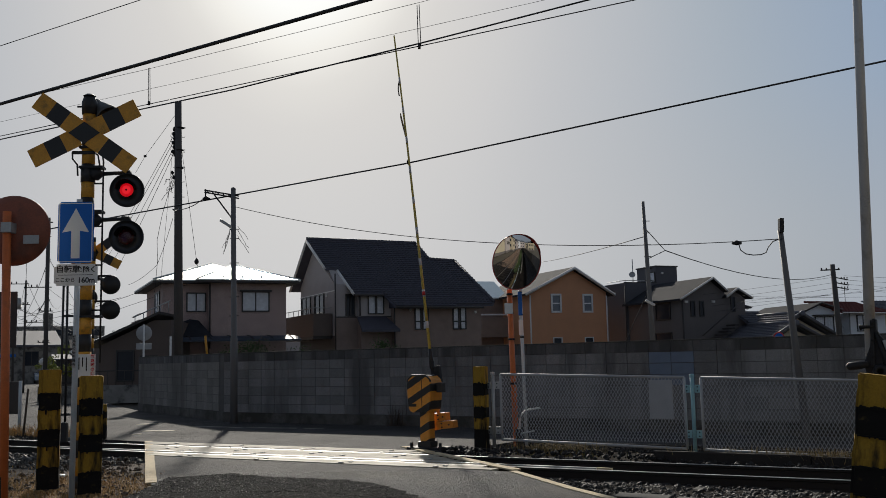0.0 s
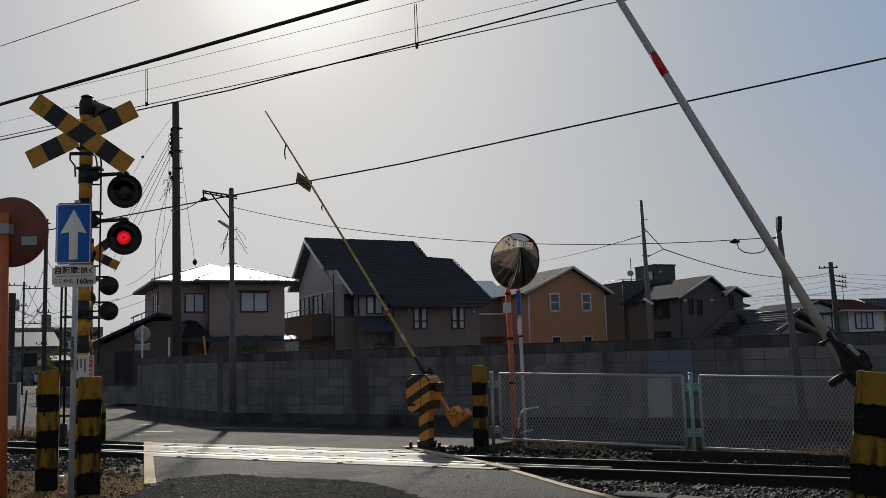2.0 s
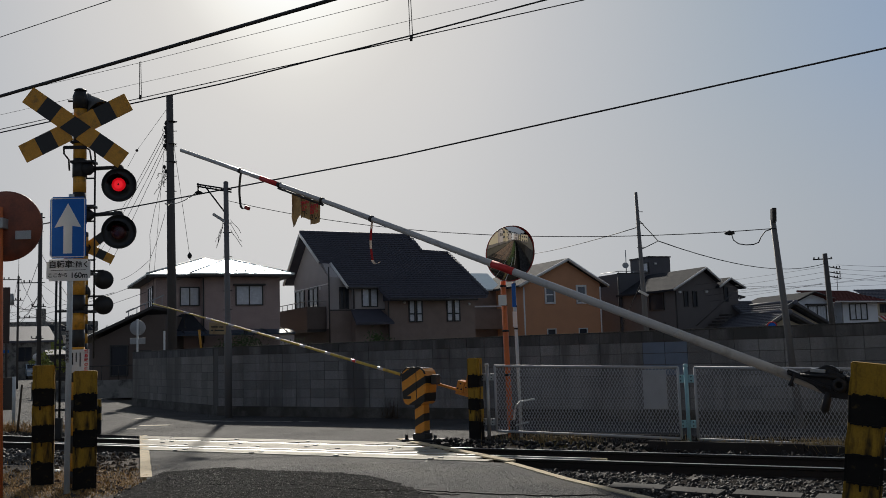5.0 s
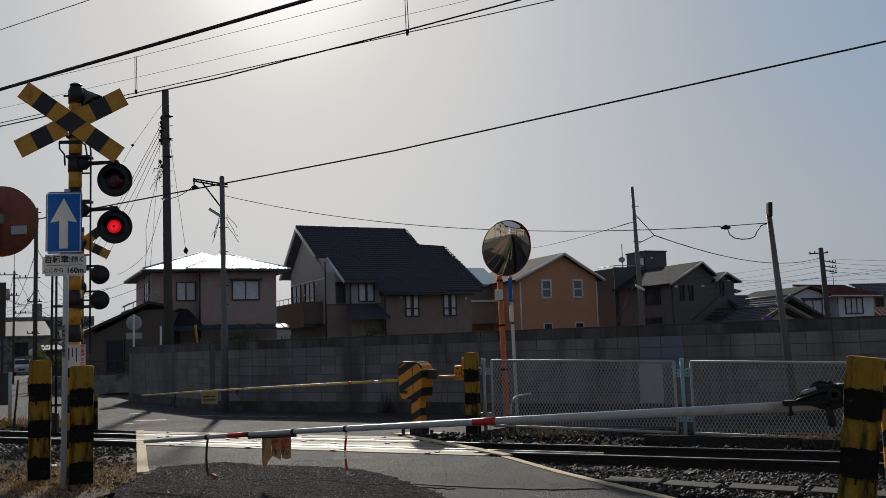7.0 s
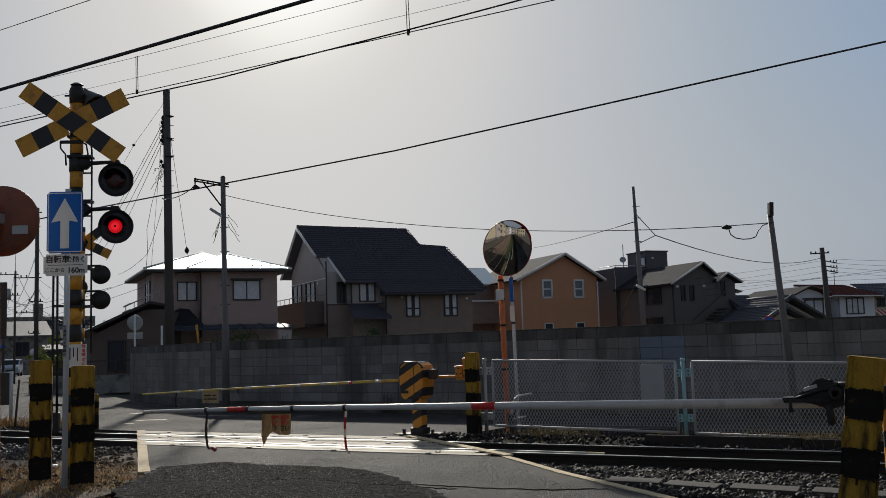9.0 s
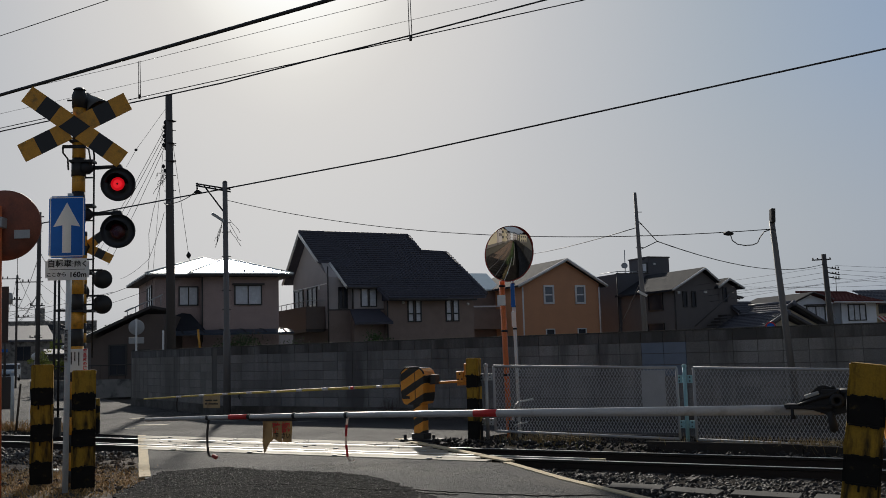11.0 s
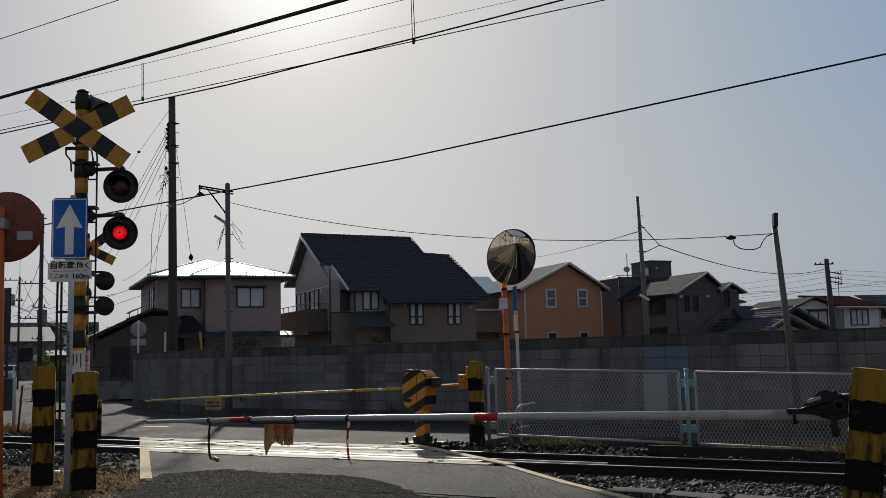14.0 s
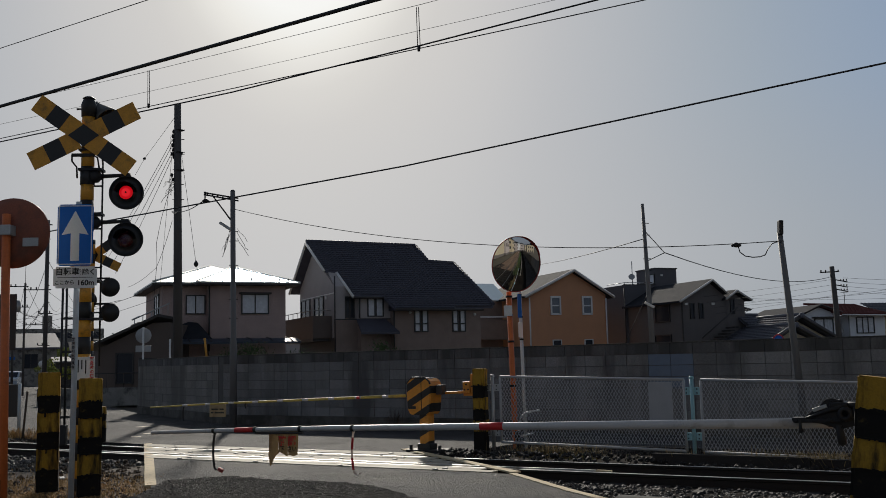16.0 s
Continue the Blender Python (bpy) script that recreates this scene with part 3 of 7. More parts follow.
# ---- striped bollards ----
def bollard(m, h, w, bands, label, group="old striped bollards", lean=0):
    """An upright sleeper end, painted in yellow and black bands."""
    b = thing("striped_bollard", m, label, "bollard", group)
    z = 0.0
    for i, (hh, dark) in enumerate(bands):
        bm = bmesh.new()
        box(bm, -w / 2, w / 2, -w * 0.45, w * 0.45, z, z + hh, bevel=0.0)
        vert_edges = [e for e in bm.edges if abs(e.verts[0].co.z - e.verts[1].co.z) > 0.01]
        bmesh.ops.bevel(bm, geom=vert_edges, offset=0.02, segments=2, affect="EDGES")
        if i == len(bands) - 1:
            top = [e for e in bm.edges if min(v.co.z for v in e.verts) > z + hh - 1e-4]
            bmesh.ops.bevel(bm, geom=top, offset=0.012, segments=2, affect="EDGES")
        bmesh.ops.subdivide_edges(bm, edges=[e for e in bm.edges if abs(e.verts[0].co.z - e.verts[1].co.z) > 0.01], cuts=2)
        for v in bm.verts:
            p = v.co * 7 + Vector((0, m.translation.x, 0))
            v.co.x += 0.012 * noise.noise(p)
            v.co.y += 0.012 * noise.noise(p + Vector((9, 0, 0)))
        part("painted_band", bm, BLACK_OLD if dark else YELLOW_OLD, b)
        if i and not dark:
            dr = bmesh.new()
            rr = random.Random(i * 7 + int(m.translation.x * 10))
            x = -w / 2 + 0.02
            while x < w / 2 - 0.03:
                ww, up_, dn = rr.uniform(0.008, 0.03), rr.uniform(0.005, 0.02), rr.uniform(0.0, 0.012)
                if rr.random() < 0.12:
                    up_ += rr.uniform(0.0, 0.03)
                box(dr, x, min(x + ww, w / 2 - 0.02), -w * 0.45 - 0.014, -w * 0.45 + 0.02, z - dn, z + up_)
                x += ww
            part("paint_edge", dr, BLACK_OLD, b, "ragged edge of black paint")
        if i and dark:
            dr = bmesh.new()
            rr = random.Random(i * 5 + int(m.translation.x * 10))
            x = -w / 2 + 0.02
            while x < w / 2 - 0.03:
                ww, dn = rr.uniform(0.006, 0.022), rr.uniform(0.004, 0.016)
                if rr.random() < 0.08:
                    dn += rr.uniform(0.01, 0.06)
                box(dr, x, min(x + ww, w / 2 - 0.02), -w * 0.45 - 0.0145, -w * 0.45 + 0.02, z - dn, z + 0.004)
                x += ww
            part("paint_edge", dr, BLACK_OLD, b, "runs of black paint")
        z += hh
    return b


BANDS = [(0.27, True), (0.28, False), (0.2, True), (0.265, False), (0.205, True), (0.31, False)]
bollard(pose(-5.2, 12.72, 0, 0, 0, 20), 1.5, 0.27, BANDS, "weathered timber bollard painted in yellow and black bands")
bollard(pose(-4.465, 12.2, 0, 0, 0, 20), 1.45, 0.28, [(h * 0.945, d) for h, d in BANDS], "worn bollard with smeared yellow and black bands")
bollard(pose(3.15, 7.5, 0, 0, 7.2, -24), 1.4, 0.268, [(0.2, True), (0.275, False), (0.205, True), (0.236, False), (0.21, True), (0.255, False)], "peeling yellow and black bollard beside the gate")
bollard(trk(-7.77, 14.78, 0, 6), 1.38, 0.22, [(0.34, True), (0.21, False), (0.17, True), (0.21, False), (0.19, True), (0.3, False)], "yellow and black bollard at the end of the fence")
bollard(pose(-7.42, 20.9, 0, 0, 0, 8), 0.75, 0.2, [(0.3, True), (0.15, False), (0.14, True), (0.16, False)], "small yellow and black bollard across the track")


# ---- crossing gates ----
def booms(parent, z, length, r0, r1, off, droop=1.0):
    """A boom that turns about the hinge at the origin; off: how far its axis runs above the hinge."""
    arm = part("boom", T([(-0.42, 0, off), (-length * 0.4, 0, off), (-length * 0.7, 0, off - 0.015 * droop), (-length * 0.85, 0, off - 0.045 * droop), (-length, 0, off - 0.1 * droop)], [r0, r0 * 0.85, r0 * 0.65, r0 * 0.56, r1], 12), ARM_WHITE, parent, "tapered glass-fibre boom")
    arm.location.z = z
    arm["rise"], arm["reach"], arm["droop"] = off, length, droop
    br = bmesh.new()
    box(br, -0.45, -0.3, -0.04, 0.04, off - 0.03, off + 0.035, bevel=0.01)
    box(br, -0.34, 0.1, -0.05, 0.05, -0.075, 0.04, bevel=0.02)
    part("boom_bracket", br, DARK_STEEL, arm, "black hinge bracket")
    return arm


near_gate = thing("crossing_gate", trk(-0.835, 8.72), "crossing gate with a long white boom hung with straps", "crossing gate", "crossing gates")
part("post", lathe([(0.09, 0), (0.09, 0.6)]), STRIPES, near_gate).location = (0.28, 0.35, 0)
mb = B(0.02, 0.5, 0.1, 0.56, 0.3, 1.33, 0.05)
part("machine_box", mb, STRIPES, near_gate, "striped gate machine")
near_arm = booms(near_gate, 1.08, 8.39, 0.044, 0.024, -0.098, 0.4)
gus = prism([(-0.7, -0.075), (-0.6, -0.02), (-0.5, 0.06), (-0.46, 0.1), (-0.4, 0.112), (-0.28, 0.07), (-0.05, 0.06), (0.05, -0.08), (-0.2, -0.11), (-0.36, -0.15), (-0.5, -0.1)], 0.05, "y")
bmesh.ops.bevel(gus, geom=gus.edges[:], offset=0.006, segments=1, affect="EDGES")
part("hinge_casting", moved(gus, pose(0, -0.05, 0)), DARK_STEEL, near_arm, "black cast hinge bracket")
part("hinge_boss", moved(lathe([(0.001, 0.03), (0.05, 0.03), (0.06, 0.0), (0.06, -0.11), (0.001, -0.11)], 18), pose(-0.2, -0.05, -0.01, 90)), DARK_STEEL, near_arm)
part("clamp_bar", B(-0.72, -0.34, -0.075, -0.05, -0.09, -0.06, 0.006), DARK_STEEL, near_arm, "flat black bar along the boom")
part("clamp_bar", B(-0.72, -0.34, 0.05, 0.075, -0.09, -0.06, 0.006), DARK_STEEL, near_arm)
part("clamp", B(-0.73, -0.62, -0.07, 0.07, -0.075, -0.045, 0.008), DARK_STEEL, near_arm)
part("clamp_screw", T([(-0.665, -0.07, -0.06), (-0.665, -0.075, -0.13), (-0.66, -0.075, -0.17)], [0.012, 0.014, 0.026], 8), DARK_STEEL, near_arm)
for y in (-0.06, 0.06):
    part("stay", T([(-0.62, y, -0.055), (-0.42, y, 0.015), (-0.28, y, 0.045)], [0.012, 0.02, 0.03], 8), DARK_STEEL, near_arm, "black slanting stay")
part("buffer", moved(B(-0.06, 0.06, -0.03, 0.03, -0.016, 0.016, 0.006), pose(-0.5, -0.03, 0.03, 0, -17, 0)), GALV, near_arm, "worn grey buffer block")
part("head_block", B(-0.42, -0.28, -0.075, 0.06, 0.03, 0.075, 0.012), DARK_STEEL, near_arm)
part("head_bolt", T([(-0.4, -0.04, 0.07), (-0.4, -0.04, 0.095)], 0.014, 8), DARK_STEEL, near_arm)
part("head_bolt", T([(-0.33, -0.04, 0.07), (-0.33, -0.04, 0.1)], 0.018, 8), DARK_STEEL, near_arm)
part("hinge_ring", moved(lathe([(0.025, -0.05), (0.05, -0.05), (0.062, -0.02), (0.062, 0.02), (0.05, 0.05), (0.025, 0.05), (0.025, -0.05)], 20), pose(-0.3, -0.06, -0.02, 90)), DARK_STEEL, near_arm, "black hinge ring")
part("yoke", T([(-0.28, -0.04, 0.05), (-0.18, -0.03, 0.04), (-0.06, 0, -0.01), (0.06, 0.04, -0.06)], [0.03, 0.036, 0.042, 0.045], 10), DARK_STEEL, near_arm)
part("handle", T([(-0.36, -0.09, -0.11), (-0.35, -0.1, -0.17), (-0.34, -0.1, -0.255), (-0.33, -0.1, -0.275)], [0.022, 0.034, 0.036, 0.02], 10), DARK_STEEL, near_arm, "black hanging handle")
for x, z in ((-0.7, -0.075), (-0.56, -0.075), (-0.42, -0.075), (-0.3, 0.05)):
    part("bolt", moved(lathe([(0.001, 0.015), (0.012, 0.015), (0.013, 0.0)], 8), pose(x, -0.075, z, 90)), DARK_STEEL, near_arm)


def axis_z(arm, a):
    """Height of the boom's axis at a metres from the hinge."""
    u = a / arm["reach"]
    pts = ((0, 0), (0.4, 0), (0.7, 0.015), (0.85, 0.045), (1.0, 0.1))
    for (u0, d0), (u1, d1) in zip(pts, pts[1:]):
        if u <= u1:
            return arm["rise"] - arm["droop"] * (d0 + (d1 - d0) * (u - u0) / (u1 - u0))
    return arm["rise"] - arm["droop"] * 0.1


def band(arm, a, b, r, m):
    return part("reflective_band", T([(-a, 0, axis_z(arm, a)), (-b, 0, axis_z(arm, b))], [r, r], 12), m, arm)


band(near_arm, 3.5, 3.76, 0.0385, RED)
band(near_arm, 6.74, 7.02, 0.0295, RED)
for a in (5.32, 6.04, 6.7, 7.34):
    part("clip", T([(-a, 0, axis_z(near_arm, a)), (-a - 0.035, 0, axis_z(near_arm, a))], [0.05 - a * 0.0024] * 2, 10), BLACK, near_arm)


def strap(arm, a, length, curl, m):
    """A hanging warning strap, stiff and curled at its end."""
    hook = 0.35 * abs(curl)
    pts = [(-0.03 * math.sin(2.6 * u), -length * 0.86 * u) for u in [i / 8 for i in range(9)]]
    x0, z0 = pts[-1]
    pts += [(x0 + hook * (1 - math.cos(v)), z0 - hook * math.sin(v) * 1.2) for v in [0.4 * i for i in range(1, 7)]]
    bm = bmesh.new()
    w = 0.012
    rows = [[bm.verts.new((x + q * 0.6, q, z + q * 0.3 * (n > 9))) for q in (-w, w)] for n, (x, z) in enumerate(pts)]
    for p, q in zip(rows, rows[1:]):
        bm.faces.new((p[0], p[1], q[1], q[0]))
    bmesh.ops.solidify(bm, geom=bm.faces[:], thickness=0.006)
    st = part("strap", bm, m, arm, "curled warning strap")
    st.location = (-a, 0, axis_z(arm, a))
    return st


hangers = [strap(near_arm, 5.32, 0.5, 0.16, STRAP), strap(near_arm, 7.34, 0.46, 0.16, FASCIA)]
part("strap_end", moved(B(-0.035, 0.035, -0.02, 0.02, -0.022, 0.022, 0.012), pose(0.09, 0, -0.455, 0, 25, 0)), RIM_RED, hangers[1], "red end of the strap")


def cloth_piece(a, depths, red="", black=""):
    """One hanging width of the torn notice; depths: how far it hangs from its one edge to the other."""
    fl = bmesh.new()
    nx, nz = len(depths) - 1, 7
    cols = [[fl.verts.new((0.148 * (i / nx - 0.5), 0.012 * math.sin(2.2 * i / nx + 3 * j / nz + 5 * a) * j / nz, -0.02 - d * j / nz)) for j in range(nz + 1)] for i, d in enumerate(depths)]
    for p, q in zip(cols, cols[1:]):
        for j in range(nz):
            fl.faces.new((p[j], q[j], q[j + 1], p[j + 1]))
    bmesh.ops.solidify(fl, geom=fl.faces[:], thickness=0.004)
    cl = part("notice_cloth", fl, CLOTH, near_arm, "torn faded yellow notice cloth")
    cl.location = (-a, -0.006 * (7 - a), axis_z(near_arm, a))
    if red:
        text(red, 0.125, RED, cl, pose(0, -0.019, -0.14) @ UP, "lettering")
        text(black, 0.07, INK, cl, pose(0, -0.021, -0.225) @ UP, "lettering")
    hangers.append(cl)


cloth_piece(6.44, (0.27, 0.4, 0.37, 0.31, 0.27, 0.25))
cloth_piece(6.3, (0.25, 0.24, 0.25, 0.26, 0.275, 0.28), "確", "下")
cloth_piece(6.16, (0.28, 0.275, 0.28, 0.28, 0.275, 0.265), "認", "さい")
part("cloth_rod", T([(-6.02, 0, axis_z(near_arm, 6.02) - 0.045), (-6.72, 0, axis_z(near_arm, 6.72) - 0.04)], 0.013, 8), FASCIA, near_arm, "rod that holds the notice cloth")

far_gate = thing("crossing_gate", trk(-8.80, 14.66), "crossing gate with a striped orange machine and yellow boom", "crossing gate", "crossing gates")
part("base_plate", B(-0.3, 0.42, -0.2, 0.2, 0, 0.04, 0.01), DARK_STEEL, far_gate)
for x in (-0.24, 0.34):
    part("anchor_bolt", lathe([(0.001, 0.12), (0.03, 0.12), (0.03, 0.04)], 8), DARK_STEEL, far_gate).location = (x, -0.12, 0)
part("post", B(-0.08, 0.12, -0.1, 0.1, 0.02, 0.66, 0.03), STRIPES, far_gate)
part("post_collar", B(-0.11, 0.15, -0.13, 0.13, 0.02, 0.14, 0.02), BLACK, far_gate)
bx = moved(prism([(-0.19, 0.64), (0.15, 0.64), (0.195, 0.7), (0.215, 0.9), (0.225, 1.12), (0.2, 1.21), (0.11, 1.28), (-0.16, 1.28), (-0.25, 1.21), (-0.275, 1.12), (-0.265, 0.9), (-0.24, 0.7)], 0.4, "y"), pose(0, -0.2, 0))
bmesh.ops.bevel(bx, geom=bx.edges[:], offset=0.014, segments=2, affect="EDGES")
part("machine_box", bx, STRIPES, far_gate, "black and orange striped gate machine")
part("rim", T([(-0.262, -0.19, 1.17), (-0.24, -0.19, 1.215), (-0.16, -0.19, 1.28), (0.11, -0.19, 1.28), (0.19, -0.19, 1.215), (0.21, -0.19, 1.17)], 0.016, 8), BLACK, far_gate, "black sealing rim")
part("link_box", B(0.24, 0.36, -0.05, 0.08, 0.98, 1.15, 0.015), FASCIA, far_gate, "rusty brown crank")
part("door_seam", B(0.03, 0.04, -0.206, -0.19, 0.7, 1.2), BLACK, far_gate)
part("vent", B(-0.22, -0.08, -0.206, -0.19, 0.74, 0.79), BLACK, far_gate)
far_arm = booms(far_gate, 1.1, 6.6, 0.028, 0.014, -0.125, 0.3)
far_arm.data.materials.clear()
far_arm.data.materials.append(BOOM_YELLOW)
far_arm.location.y = 0.25
far_arm.location.x = 0.15
for i in range(9):
    a = 1.03 + i * 0.575
    band(far_arm, a, a + 0.13, 0.0295 - 0.002 * a, ARM_WHITE)
band(far_arm, 1.63, 1.7, 0.028, RED)
band(far_arm, 0.36, 0.66, 0.036, BLACK)
cw = bmesh.new()
box(cw, 0.1, 0.66, -0.03, 0.03, -0.125, -0.08, bevel=0.01)
box(cw, 0.48, 0.78, -0.07, 0.07, -0.17, -0.1, bevel=0.01)
part("weight_bar", cw, ORANGE_BOX, far_arm)
for x0, x1, z0, z1 in ((0.49, 0.63, -0.12, 0.08), (0.64, 0.77, -0.1, 0.21)):
    wt = part("counterweight", B(x0, x1, -0.11, 0.11, z0, z1, 0.015), ORANGE_BOX, far_arm, "orange steel counterweight")
    for bx_, bz in ((0.25, 0.3), (0.75, 0.3), (0.5, 0.75)):
        part("bolt", moved(lathe([(0.001, 0.012), (0.014, 0.012), (0.015, 0.0)], 8), pose(x0 + (x1 - x0) * bx_, -0.11, z0 + (z1 - z0) * bz, 90)), BLACK, wt)
pl = part("notice_plate", B(-0.2, 0.2, -0.008, 0.008, -0.22, 0.02, 0.004), CLOTH, far_arm, "small yellow notice plate")
pl.location.x, pl.location.z = -4.88, -0.17
part("clip_bracket", B(-0.3, -0.2, -0.02, 0.02, -0.15, -0.1, 0.008), DARK_STEEL, far_arm)
for z, x0, x1 in ((-0.07, -0.15, 0.02), (-0.07, 0.05, 0.15), (-0.14, -0.16, -0.1), (-0.14, -0.07, 0.16)):
    part("text_bar", B(x0, x1, -0.012, -0.009, z - 0.013, z + 0.013), INK, pl)
hangers_far = [strap(far_arm, 4.19, 0.12, 0.03, WIRE), strap(far_arm, 5.72, 0.34, 0.04, WIRE), pl]

# ---- warning mast ----
def crossbuck(parent, m, size, names=True):
    part("crossbuck_hub", moved(prism([(-0.205, 0), (0, -0.15), (0.205, 0), (0, 0.15)], 0.012, "y"), m @ pose(0, -0.03, 0)), BLACK, parent)
    for ang in (-36.0, 27.0):
        for sg in (-1, 1):
            for a, b, mm in ((0.1, 0.31, YELLOW), (0.31, 0.54, BLACK), (0.54, 0.77, YELLOW)):
                lo, hi = sorted((a * sg, b * sg))
                part("crossbuck_segment", moved(B(lo * size, hi * size, -0.012, 0.012, -0.125 * size, 0.125 * size), m @ pose(0, 0.004 if ang > 0 else -0.012, 0, 0, -ang, 0)), mm, parent)


def flasher(parent, x, z, facing=1):
    """A crossing flasher: hooded black disc, red lens and its lit element."""
    m = pose(x, -0.16 * facing, z, 90 if facing > 0 else -90)
    part("lamp_disc", moved(lathe([(0.001, -0.1), (0.12, -0.1), (0.16, -0.03), (0.225, -0.01), (0.225, 0.03), (0.215, 0.03), (0.21, 0.0), (0.12, 0.0), (0.12, 0.02), (0.001, 0.03)], 40), m), BLACK, parent, "round black lamp backing")
    hood = bmesh.new()
    n = 18
    ra = [[hood.verts.new((r * math.cos(a), r * math.sin(a), zz)) for a in [math.pi * (0.02 + 0.96 * i / n) for i in range(n + 1)]] for r, zz in ((0.13, 0.0), (0.128, 0.15))]
    for i in range(n):
        hood.faces.new((ra[0][i], ra[0][i + 1], ra[1][i + 1], ra[1][i])).smooth = True
    bmesh.ops.solidify(hood, geom=hood.faces[:], thickness=0.006)
    part("hood", moved(hood, m @ pose(0, 0, 0)), BLACK, parent)
    part("lens", moved(lathe([(0.105, 0.021), (0.1, 0.032), (0.06, 0.042), (0.001, 0.046)], 32), m), RED_LENS, parent, "dark red lens")
    lit = part("lit_element", lathe([(0.092, 0.03), (0.088, 0.04), (0.06, 0.048), (0.001, 0.052)], 32), RED_GLOW, parent, "glowing red lamp element")
    part("lamp_core", lathe([(0.055, 0.05), (0.05, 0.0525), (0.001, 0.0535)], 24), RED_HOT, lit)
    part("lens_boss", lathe([(0.016, 0.05), (0.012, 0.056), (0.001, 0.058)], 12), RED_LENS, lit)
    return lit, m


mast = thing("warning_mast", pose(-4.75, 12.7, 0, 0, 0, 4), "black and yellow banded crossing warning mast with flashers", "warning mast", "warning masts")


def mast_pole(parent, h, r):
    z0, i = -0.07, 0
    while z0 < h:
        a, b = max(z0, 0), min(z0 + 0.228, h)
        part("pole_band", lathe([(0.001, a), (r, a), (r, b), (0.001, b)], 20), YELLOW if i % 2 else BLACK, parent)
        z0 += 0.228
        i += 1


mast_pole(mast, 4.97, 0.085)
part("bell", lathe([(0.001, 5.22), (0.07, 5.2), (0.1, 5.12), (0.095, 4.95), (0.001, 4.95)], 20), BLACK, mast, "black warning bell")
part("horn", moved(lathe([(0.16, 0.0), (0.165, 0.02), (0.15, 0.06), (0.12, 0.13), (0.085, 0.2), (0.05, 0.27), (0.04, 0.33), (0.001, 0.33)], 24), pose(0.22, 0.1, 4.95, -20, -38, 0)), HORN, mast, "grey loudspeaker horn behind the boards")
part("bell_cap", lathe([(0.001, 5.235), (0.05, 5.23), (0.085, 5.205)], 20), BLACK, mast)
part("bell_screw", T([(-0.16, 0, 5.06), (-0.09, 0, 5.06)], [0.014, 0.012], 6), DARK_STEEL, mast)
part("cable_bar", B(-0.19, 0.115, -0.1, -0.07, 4.385, 4.43, 0.008), DARK_STEEL, mast, "black cross bar with cables")
part("cable_loop", T([(0.09, -0.085, 4.41), (0.15, -0.08, 4.37), (0.165, -0.06, 4.25), (0.165, -0.04, 4.14)], 0.012, 6), DARK_STEEL, mast)
part("cable_loop", T([(-0.185, -0.085, 4.41), (-0.19, -0.06, 4.33), (-0.13, -0.05, 4.25), (-0.12, -0.05, 4.1)], 0.012, 6), DARK_STEEL, mast)
for z in (4.0, 3.42, 2.9, 2.3):
    part("conduit_stay", T([(0.05, 0, z), (0.2, 0, z)], 0.012, 6), DARK_STEEL, mast)
crossbuck(mast, pose(-0.02, -0.12, 4.665), 1.0)
for x, z in ((0.56, 3.875), (0.56, 3.25)):
    part("bracket", T([(0.05, 0, z + 0.25), (0.45, -0.04, z + 0.26), (x - 0.03, -0.05, z + 0.26)], [0.03, 0.024, 0.026]), DARK_STEEL, mast)
    part("lamp_neck", T([(x - 0.09, -0.06, z + 0.27), (x - 0.02, -0.07, z + 0.25), (x + 0.01, -0.09, z + 0.14)], [0.03, 0.055, 0.06], 10), DARK_STEEL, mast)
    part("junction", T([(0.06, -0.02, z + 0.25), (0.14, -0.02, z + 0.25), (0.2, -0.02, z + 0.25)], [0.085, 0.085, 0.03], 12), DARK_STEEL, mast)
    part("junction_band", lathe([(0.001, z + 0.14), (0.094, z + 0.14), (0.094, z + 0.34), (0.001, z + 0.34)], 20), BLACK, mast)
lit_up, lamp_up = flasher(mast, 0.56, 3.875)
lit_low, lamp_low = flasher(mast, 0.56, 3.25)
part("conduit", T([(0.1, 0, 4.46), (0.18, 0, 4.44), (0.2, 0, 4.3), (0.2, 0, 1.6)], 0.012), DARK_STEEL, mast)
for z in (4.2, 3.6, 2.7, 2.2, 4.47):
    part("clamp", B(-0.1, 0.21, -0.095, 0.095, z, z + 0.03), DARK_STEEL, mast)
nb = part("notice_board", B(-0.1, 0.18, -0.13, -0.115, 1.42, 1.72, 0.004), SIGN_WHITE, mast, "white notice with red heading")
for i, ch in enumerate("緊急時の連"):
    text(ch, 0.052, RED, nb, pose(0.145, -0.134, 1.69 - 0.056 * i) @ UP, "lettering")
for x, z in ((-0.08, 1.45), (-0.035, 1.52), (0.01, 1.56), (0.06, 1.5)):
    part("text_bar", B(x, x + 0.014, -0.1335, -0.131, z, 1.68), INK, nb)

